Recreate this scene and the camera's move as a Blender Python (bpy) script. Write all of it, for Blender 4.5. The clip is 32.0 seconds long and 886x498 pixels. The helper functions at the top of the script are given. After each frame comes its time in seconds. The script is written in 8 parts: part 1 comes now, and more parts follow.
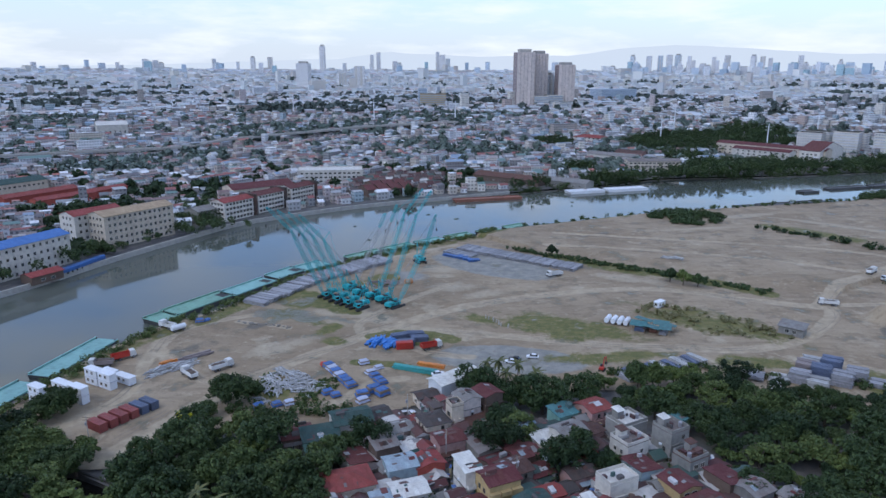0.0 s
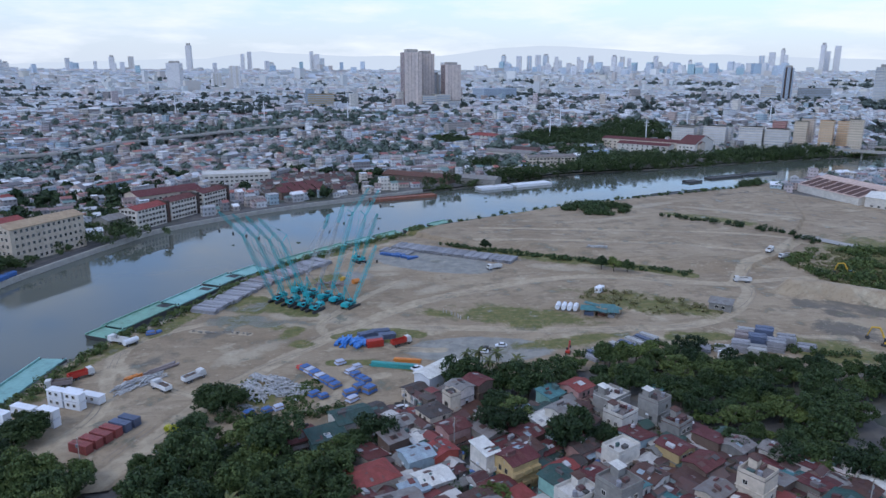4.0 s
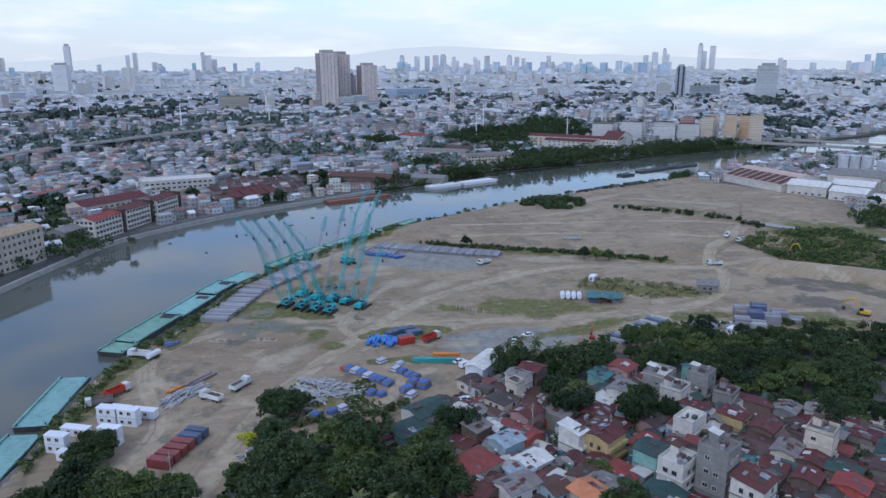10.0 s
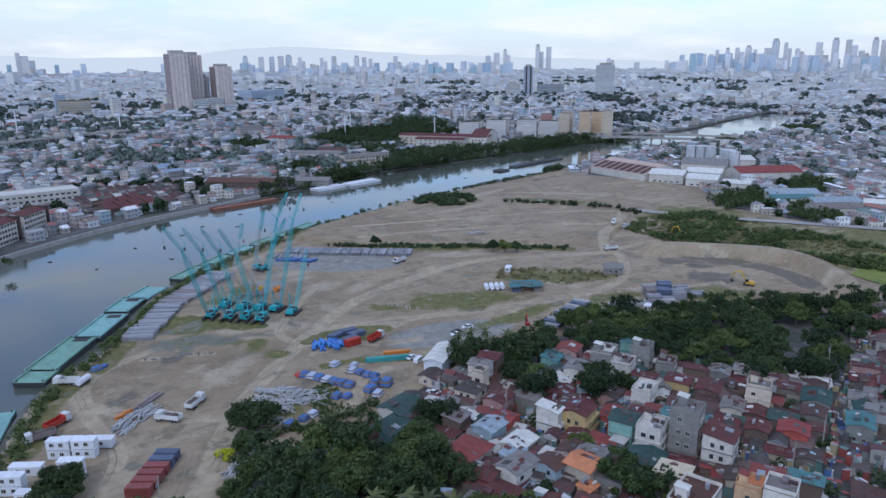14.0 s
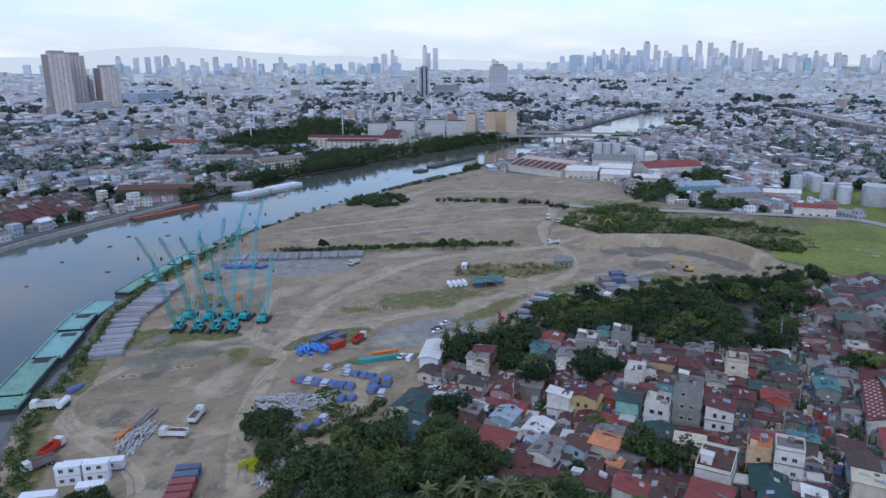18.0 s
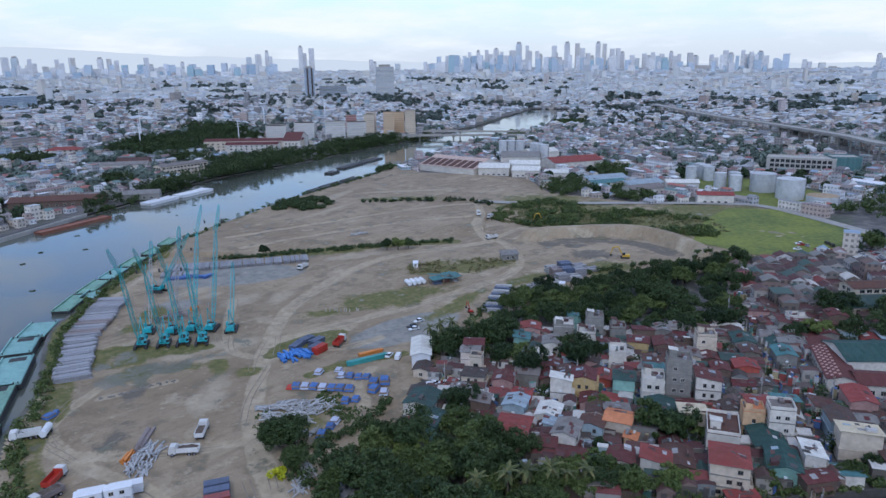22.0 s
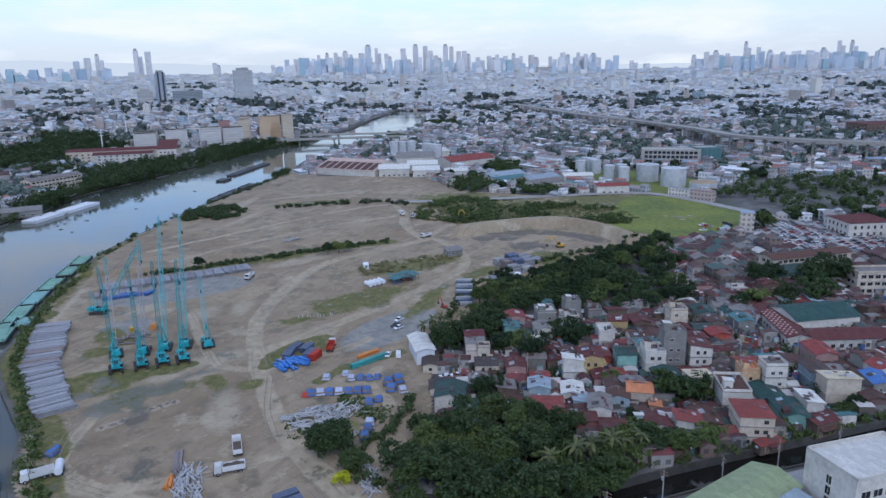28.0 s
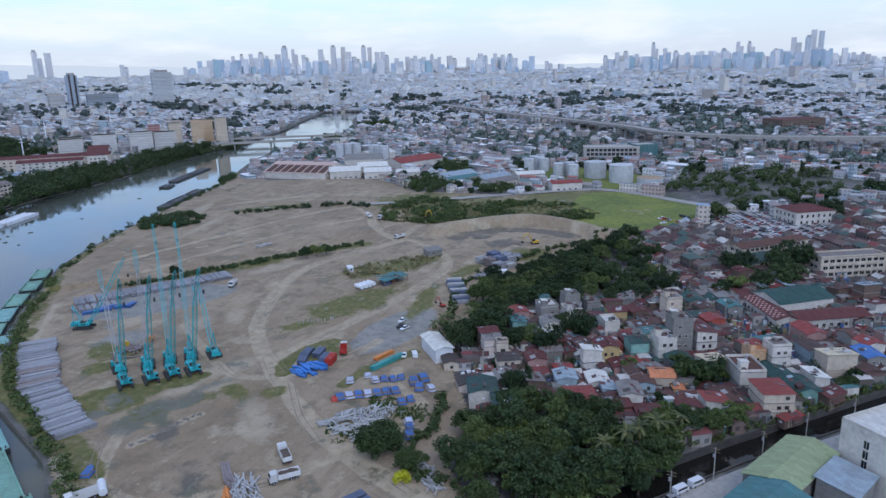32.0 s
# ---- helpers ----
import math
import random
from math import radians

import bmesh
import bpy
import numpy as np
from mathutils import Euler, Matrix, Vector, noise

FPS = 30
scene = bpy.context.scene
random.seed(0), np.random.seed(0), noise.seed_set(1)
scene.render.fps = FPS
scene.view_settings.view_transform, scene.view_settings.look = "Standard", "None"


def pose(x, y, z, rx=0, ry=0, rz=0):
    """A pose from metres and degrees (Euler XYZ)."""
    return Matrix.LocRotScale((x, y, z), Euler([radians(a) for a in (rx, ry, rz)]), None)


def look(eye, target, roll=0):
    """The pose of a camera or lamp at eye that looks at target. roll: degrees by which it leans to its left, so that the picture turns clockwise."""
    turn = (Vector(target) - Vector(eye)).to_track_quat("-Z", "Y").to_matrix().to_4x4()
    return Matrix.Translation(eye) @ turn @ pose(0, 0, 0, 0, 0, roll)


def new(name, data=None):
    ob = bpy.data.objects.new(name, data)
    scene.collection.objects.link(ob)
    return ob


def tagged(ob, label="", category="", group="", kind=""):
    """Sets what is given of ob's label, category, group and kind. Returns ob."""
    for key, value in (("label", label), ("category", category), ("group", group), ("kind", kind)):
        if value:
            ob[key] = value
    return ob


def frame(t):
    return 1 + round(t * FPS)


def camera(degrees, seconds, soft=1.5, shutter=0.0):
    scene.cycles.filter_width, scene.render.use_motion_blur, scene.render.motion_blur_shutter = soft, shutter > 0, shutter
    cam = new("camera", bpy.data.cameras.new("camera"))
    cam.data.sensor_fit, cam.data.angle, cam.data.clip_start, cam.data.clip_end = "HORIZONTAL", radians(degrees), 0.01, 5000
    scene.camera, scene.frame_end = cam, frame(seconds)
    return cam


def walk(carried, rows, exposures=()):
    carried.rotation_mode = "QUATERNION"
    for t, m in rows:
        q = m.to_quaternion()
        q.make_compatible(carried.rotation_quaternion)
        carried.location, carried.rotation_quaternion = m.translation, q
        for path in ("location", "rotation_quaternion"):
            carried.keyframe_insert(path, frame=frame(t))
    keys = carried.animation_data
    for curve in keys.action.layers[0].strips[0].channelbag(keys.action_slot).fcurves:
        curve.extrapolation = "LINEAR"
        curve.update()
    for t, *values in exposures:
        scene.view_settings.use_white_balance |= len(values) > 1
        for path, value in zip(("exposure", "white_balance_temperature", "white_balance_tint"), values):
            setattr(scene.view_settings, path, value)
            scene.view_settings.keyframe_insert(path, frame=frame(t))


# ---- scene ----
cam = camera(64.9, 32.0)
METRES, EYE, TILT, LEAN, TURN = 271.0, 100.0, 0.0, 0.0, 0.0
ROWS = [
    (0.0, 0.0, 0.0, 0.0, 0.06, -14.43, -0.22),
    (0.5, -0.0145, -0.0024, 0.0001, -0.71, -14.44, -0.2),
    (1.0, -0.0286, -0.0047, 0.0, -1.87, -14.45, -0.21),
    (1.5, -0.0432, -0.0069, 0.0002, -3.85, -14.46, -0.21),
    (2.0, -0.0585, -0.0084, 0.0003, -4.65, -14.46, -0.22),
    (2.5, -0.0733, -0.0097, 0.0004, -5.45, -14.45, -0.21),
    (3.0, -0.0883, -0.011, 0.0006, -6.61, -14.45, -0.19),
    (3.5, -0.1043, -0.012, 0.0008, -8.53, -14.43, -0.18),
    (5.5, -0.1636, -0.0129, 0.0018, -14.16, -14.45, -0.1),
    (6.0, -0.1785, -0.0121, 0.0019, -15.93, -14.46, -0.07),
    (6.5, -0.194, -0.0109, 0.0021, -17.98, -14.46, -0.04),
    (7.0, -0.2094, -0.0087, 0.002, -18.15, -14.46, -0.03),
    (7.5, -0.2243, -0.0063, 0.0021, -18.13, -14.45, -0.0),
    (8.0, -0.2381, -0.0038, 0.002, -18.12, -14.44, 0.02),
    (8.5, -0.2536, -0.0007, 0.002, -18.11, -14.43, 0.06),
    (9.0, -0.2681, 0.0024, 0.002, -18.11, -14.42, 0.09),
    (9.5, -0.2813, 0.0052, 0.0018, -18.19, -14.41, 0.13),
    (10.0, -0.2968, 0.0087, 0.0013, -18.91, -14.39, 0.17),
    (10.5, -0.3113, 0.0123, 0.0011, -20.14, -14.39, 0.23),
    (11.0, -0.3248, 0.0158, 0.0011, -21.23, -14.39, 0.27),
    (11.5, -0.3406, 0.02, 0.0012, -22.84, -14.41, 0.29),
    (12.0, -0.355, 0.0242, 0.0014, -24.78, -14.42, 0.32),
    (12.5, -0.3698, 0.029, 0.0016, -26.95, -14.43, 0.38),
    (13.0, -0.3847, 0.0338, 0.0018, -28.22, -14.41, 0.39),
    (13.5, -0.3992, 0.0388, 0.0021, -29.55, -14.41, 0.43),
    (14.0, -0.4136, 0.0444, 0.0023, -31.41, -14.42, 0.47),
    (14.5, -0.4283, 0.0503, 0.0028, -33.22, -14.43, 0.46),
    (15.0, -0.4428, 0.0571, 0.0031, -34.58, -14.42, 0.47),
    (15.5, -0.4572, 0.0636, 0.0034, -35.91, -14.43, 0.49),
    (17.5, -0.5138, 0.0941, 0.0054, -40.78, -14.45, 0.52),
    (18.0, -0.5271, 0.1029, 0.0055, -40.74, -14.43, 0.51),
    (18.5, -0.54, 0.1115, 0.0055, -40.84, -14.42, 0.51),
    (19.0, -0.5532, 0.1208, 0.0054, -41.62, -14.42, 0.52),
    (19.5, -0.5745, 0.1365, 0.0063, -42.8, -14.43, 0.56),
    (20.0, -0.586, 0.1447, 0.0069, -44.48, -14.45, 0.64),
    (20.5, -0.5981, 0.1536, 0.0074, -48.57, -14.49, 0.71),
    (21.0, -0.6112, 0.1649, 0.0078, -50.28, -14.51, 0.71),
    (21.5, -0.6238, 0.1763, 0.0081, -50.5, -14.52, 0.76),
    (22.0, -0.6343, 0.1861, 0.0081, -50.9, -14.52, 0.78),
    (22.5, -0.6452, 0.1961, 0.0082, -52.97, -14.53, 0.85),
    (23.0, -0.6569, 0.2082, 0.0083, -55.5, -14.55, 0.87),
    (23.5, -0.6688, 0.2208, 0.0084, -55.93, -14.53, 0.89),
    (24.0, -0.6792, 0.2323, 0.0085, -56.09, -14.54, 0.9),
    (24.5, -0.6888, 0.2434, 0.0088, -57.39, -14.56, 0.91),
    (25.0, -0.6996, 0.2564, 0.0089, -59.31, -14.58, 0.95),
    (25.5, -0.7094, 0.269, 0.0091, -60.32, -14.56, 0.98),
    (27.5, -0.7454, 0.3182, 0.0084, -62.33, -14.51, 1.15),
    (28.0, -0.754, 0.331, 0.0084, -63.42, -14.52, 1.2),
    (28.5, -0.7627, 0.3443, 0.0085, -64.37, -14.52, 1.22),
    (29.0, -0.771, 0.3573, 0.0086, -65.33, -14.52, 1.26),
    (29.5, -0.7791, 0.3707, 0.0089, -66.52, -14.53, 1.29),
    (30.0, -0.787, 0.3843, 0.0093, -67.8, -14.55, 1.33),
    (30.5, -0.7949, 0.3992, 0.0102, -68.55, -14.55, 1.35),
    (31.0, -0.801, 0.4112, 0.0109, -69.06, -14.56, 1.37),
    (31.5, -0.8089, 0.4273, 0.0119, -69.78, -14.59, 1.41),
    (32.0, -0.8153, 0.4407, 0.0129, -70.29, -14.61, 1.42),
]
walk(cam, [(t, pose(0, 0, EYE, TILT, LEAN, TURN) @ pose(METRES * x, METRES * y, METRES * z, 90 + pitch, roll, yaw)) for t, x, y, z, yaw, pitch, roll in ROWS], [(0.0, 0.20, 6120.0, 10.0), (6.0, 0.15, 6120.0, 10.0), (32.0, 0.13, 6120.0, 10.0)])

# ---- world and sun ----
SUN_AZ, SUN_EL = -125.0, 48.0  # degrees clockwise from +y, degrees up
world = bpy.data.worlds.new("sky")
scene.world = world
world.use_nodes = True
wt = world.node_tree
wt.nodes.clear()


def wn(kind, **kw):
    n = wt.nodes.new(kind)
    for k, v in kw.items():
        n.inputs[k].default_value = v
    return n


sky = wn("ShaderNodeTexSky")
sky.sky_type = "NISHITA"
sky.sun_disc = False
sky.sun_elevation, sky.sun_rotation = radians(SUN_EL), radians(SUN_AZ)
sky.altitude, sky.air_density, sky.dust_density, sky.ozone_density = 50, 1.3, 1.0, 3.0
coords = wn("ShaderNodeTexCoord")
squash = wn("ShaderNodeMapping")
squash.inputs["Scale"].default_value = (1.0, 1.0, 5.0)
clouds = wn("ShaderNodeTexNoise", Scale=5.2, Detail=9.0, Roughness=0.58)
cloud_ramp = wn("ShaderNodeValToRGB")
cloud_ramp.color_ramp.elements[0].position, cloud_ramp.color_ramp.elements[1].position = 0.44, 0.64
sky_gain = wn("ShaderNodeMix")
sky_gain.data_type, sky_gain.blend_type = "RGBA", "MULTIPLY"
sky_gain.inputs[0].default_value = 1.0
sky_gain.inputs[7].default_value = (0.15, 0.18, 0.24, 1)
haze_mix = wn("ShaderNodeMix")
haze_mix.data_type = "RGBA"
haze_mix.inputs[7].default_value = (0.645, 0.70, 0.79, 1)
height = wn("ShaderNodeSeparateXYZ")
haze_ramp = wn("ShaderNodeValToRGB")
haze_ramp.color_ramp.elements[0].position, haze_ramp.color_ramp.elements[1].position = 0.0, 0.20
haze_ramp.color_ramp.elements[0].color, haze_ramp.color_ramp.elements[1].color = (0.95, 0.95, 0.95, 1), (0.12, 0.12, 0.12, 1)
cloud_mix = wn("ShaderNodeMix")
cloud_mix.data_type = "RGBA"
cloud_mix.inputs[7].default_value = (0.87, 0.895, 0.945, 1)
cloud_amount = wn("ShaderNodeMath")
cloud_amount.operation = "MULTIPLY_ADD"
cloud_amount.inputs[1].default_value, cloud_amount.inputs[2].default_value = 0.82, 0.04
bg = wn("ShaderNodeBackground", Strength=1.0)
wout = wn("ShaderNodeOutputWorld")
wl = wt.links.new
wl(coords.outputs["Generated"], squash.inputs["Vector"])
wl(squash.outputs["Vector"], clouds.inputs["Vector"])
wl(clouds.outputs["Fac"], cloud_ramp.inputs["Fac"])
wl(cloud_ramp.outputs["Color"], cloud_amount.inputs[0])
wl(sky.outputs["Color"], sky_gain.inputs[6])
wl(coords.outputs["Generated"], height.inputs[0])
wl(height.outputs[2], haze_ramp.inputs[0])
wl(haze_ramp.outputs[0], haze_mix.inputs[0])
wl(sky_gain.outputs[2], haze_mix.inputs[6])
wl(haze_mix.outputs[2], cloud_mix.inputs[6])
wl(cloud_amount.outputs[0], cloud_mix.inputs[0])
wl(cloud_mix.outputs[2], bg.inputs["Color"])
wl(bg.outputs[0], wout.inputs[0])

sun = new("sun", bpy.data.lights.new("sun", "SUN"))
sun.data.energy, sun.data.angle, sun.data.color = 0.6, radians(14), (1.0, 0.95, 0.88)
az, el = radians(SUN_AZ), radians(SUN_EL)
to_sun = Vector((math.sin(az) * math.cos(el), math.cos(az) * math.cos(el), math.sin(el)))
sun.matrix_world = look(to_sun * 500, (0, 0, 0))

# ---- materials ----
MATS = {}


def tree_of(name, rough=0.8, metal=0.0):
    m = bpy.data.materials.new(name)
    m.use_nodes = True
    nt = m.node_tree
    b = nt.nodes["Principled BSDF"]
    b.inputs["Roughness"].default_value, b.inputs["Metallic"].default_value = rough, metal
    return m, nt, b


def node(nt, kind, links=(), **kw):
    n = nt.nodes.new(kind)
    for k, v in kw.items():
        n.inputs[k].default_value = v
    for k, s in links:
        nt.links.new(s, n.inputs[k])
    return n


def mixer(nt, a, b, f, blend="MIX"):
    n = nt.nodes.new("ShaderNodeMix")
    n.data_type, n.blend_type = "RGBA", blend
    for i, v in ((6, a), (7, b), (0, f)):
        if isinstance(v, (tuple, list)):
            n.inputs[i].default_value = (*v[:3], 1)
        elif isinstance(v, (int, float)):
            n.inputs[i].default_value = v
        else:
            nt.links.new(v, n.inputs[i])
    return n.outputs[2]


def ramp(nt, src, p0, p1, c0=(0, 0, 0), c1=(1, 1, 1)):
    n = nt.nodes.new("ShaderNodeValToRGB")
    e = n.color_ramp.elements
    e[0].position, e[1].position = p0, p1
    e[0].color, e[1].color = (*c0, 1), (*c1, 1)
    nt.links.new(src, n.inputs[0])
    return n.outputs[0]


def maths(nt, op, a, b=0.0):
    n = nt.nodes.new("ShaderNodeMath")
    n.operation = op
    for i, v in ((0, a), (1, b)):
        if isinstance(v, (int, float)):
            n.inputs[i].default_value = v
        else:
            nt.links.new(v, n.inputs[i])
    return n.outputs[0]


def bumped(nt, b, height, strength=0.4, dist=0.05):
    n = node(nt, "ShaderNodeBump", [("Height", height)], Strength=strength, Distance=dist)
    nt.links.new(n.outputs[0], b.inputs["Normal"])


def surf(name, base, dark=None, rough=0.8, metal=0.0, fine=2.5, coarse=0.25, bump=0.3, rand=0.12):
    """Plain worn surface: grain and stains at two scales, and a little change from piece to piece."""
    m, nt, b = tree_of(name, rough, metal)
    dark = dark or tuple(c * 0.6 for c in base)
    o = nt.nodes.new("ShaderNodeTexCoord").outputs["Object"]
    f = node(nt, "ShaderNodeTexNoise", [("Vector", o)], Scale=fine, Detail=5.0)
    c = node(nt, "ShaderNodeTexNoise", [("Vector", o)], Scale=coarse, Detail=3.0)
    k = maths(nt, "ADD", maths(nt, "MULTIPLY", f.outputs[0], 0.5), maths(nt, "MULTIPLY", c.outputs[0], 0.5))
    col = mixer(nt, base, dark, ramp(nt, k, 0.42, 0.68))
    info = nt.nodes.new("ShaderNodeObjectInfo")
    hsv = node(nt, "ShaderNodeHueSaturation", [("Color", col)])
    nt.links.new(maths(nt, "MULTIPLY_ADD", info.outputs["Random"], rand * 2), hsv.inputs["Value"])
    hsv.inputs["Value"].links[0].from_node.inputs[2].default_value = 1 - rand
    nt.links.new(hsv.outputs[0], b.inputs["Base Color"])
    bumped(nt, b, f.outputs[0], bump)
    MATS[name] = m
    return m


def sheet_roof(name, base, rust=(0.13, 0.06, 0.04), rusted=0.5, rough=0.75, pitch=0.9):
    """Corrugated sheet: ribs along the slope, sheet laps, rust and fading."""
    m, nt, b = tree_of(name, rough)
    o = nt.nodes.new("ShaderNodeTexCoord").outputs["Object"]
    w = node(nt, "ShaderNodeTexWave", [("Vector", o)], Scale=1.2 / pitch, Distortion=0.0)
    w.bands_direction = "X"
    sheets = node(nt, "ShaderNodeTexVoronoi", [("Vector", node(nt, "ShaderNodeMapping", [("Vector", o)], Scale=(0.9, 0.35, 0.0)).outputs[0])], Scale=1.0)
    sheets.distance = "CHEBYCHEV"
    c = node(nt, "ShaderNodeTexNoise", [("Vector", o)], Scale=0.35, Detail=6.0, Roughness=0.65)
    f = node(nt, "ShaderNodeTexNoise", [("Vector", o)], Scale=3.0, Detail=4.0)
    info = nt.nodes.new("ShaderNodeObjectInfo")
    shift = maths(nt, "ADD", c.outputs[0], maths(nt, "MULTIPLY", info.outputs["Random"], 0.25))
    grey = node(nt, "ShaderNodeSeparateColor", [("Color", sheets.outputs["Color"])]).outputs[0]
    col = mixer(nt, base, tuple(min(0.8, v * 1.35 + 0.02) for v in base), maths(nt, "MULTIPLY", grey, 0.6))
    col = mixer(nt, col, rust, maths(nt, "MULTIPLY", ramp(nt, shift, 0.52, 0.78), rusted))
    col = mixer(nt, col, tuple(v * 0.45 for v in base), maths(nt, "MULTIPLY", ramp(nt, f.outputs[0], 0.5, 0.75), 0.5))
    nt.links.new(col, b.inputs["Base Color"])
    bumped(nt, b, w.outputs["Fac"], 0.5, 0.08)
    b.inputs["Specular IOR Level"].default_value = 0.22
    MATS[name] = m
    return m


def glass(name, base, rough=0.08):
    m, nt, b = tree_of(name, rough)
    b.inputs["Base Color"].default_value = (*base, 1)
    b.inputs["Specular IOR Level"].default_value = 0.8
    MATS[name] = m
    return m


def palette(name, colours, rough=0.8, windows=False, grime=0.45):
    """Joined buildings: one of several colours for each loose piece; far walls carry rows of dark windows along their UV metres."""
    m, nt, b = tree_of(name, rough)
    geo = nt.nodes.new("ShaderNodeNewGeometry")
    cr = nt.nodes.new("ShaderNodeValToRGB")
    cr.color_ramp.interpolation = "CONSTANT"
    e = cr.color_ramp.elements
    while len(e) < len(colours):
        e.new(0.5)
    for i, c in enumerate(colours):
        e[i].position, e[i].color = i / len(colours), (*c, 1)
    nt.links.new(geo.outputs["Random Per Island"], cr.inputs[0])
    o = nt.nodes.new("ShaderNodeTexCoord").outputs["Object"]
    f = node(nt, "ShaderNodeTexNoise", [("Vector", o)], Scale=0.35, Detail=6.0, Roughness=0.7)
    col = mixer(nt, cr.outputs[0], (0.10, 0.09, 0.085), maths(nt, "MULTIPLY", ramp(nt, f.outputs[0], 0.45, 0.75), grime))
    if windows:
        uv = nt.nodes.new("ShaderNodeUVMap")
        uv.uv_map = "metres"
        s = node(nt, "ShaderNodeSeparateXYZ", [("Vector", uv.outputs[0])])
        u = maths(nt, "FRACT", maths(nt, "DIVIDE", s.outputs[0], 2.8))
        v = maths(nt, "FRACT", maths(nt, "DIVIDE", s.outputs[1], 3.1))
        inside = maths(nt, "MULTIPLY", maths(nt, "MULTIPLY", maths(nt, "GREATER_THAN", u, 0.34), maths(nt, "LESS_THAN", u, 0.86)),
                       maths(nt, "MULTIPLY", maths(nt, "GREATER_THAN", v, 0.32), maths(nt, "LESS_THAN", v, 0.78)))
        col = mixer(nt, col, (0.05, 0.06, 0.07), maths(nt, "MULTIPLY", inside, 0.6))
        nt.links.new(maths(nt, "SUBTRACT", 0.85, maths(nt, "MULTIPLY", inside, 0.7)), b.inputs["Roughness"])
    nt.links.new(col, b.inputs["Base Color"])
    MATS[name] = m
    return m


def leaf(name, a, c, rough=0.65):
    m, nt, b = tree_of(name, rough)
    geo = nt.nodes.new("ShaderNodeNewGeometry")
    info = nt.nodes.new("ShaderNodeObjectInfo")
    r = maths(nt, "FRACT", maths(nt, "ADD", geo.outputs["Random Per Island"], info.outputs["Random"]))
    col = mixer(nt, a, c, r)
    hsv = node(nt, "ShaderNodeHueSaturation", [("Color", col)])
    val = maths(nt, "ADD", maths(nt, "MULTIPLY", info.outputs["Random"], 1.0), 0.55)
    nt.links.new(val, hsv.inputs["Value"])
    nt.links.new(maths(nt, "ADD", maths(nt, "MULTIPLY", info.outputs["Random"], -0.04), 0.52), hsv.inputs["Hue"])
    nt.links.new(hsv.outputs[0], b.inputs["Base Color"])
    b.inputs["Specular IOR Level"].default_value = 0.25
    MATS[name] = m
    return m


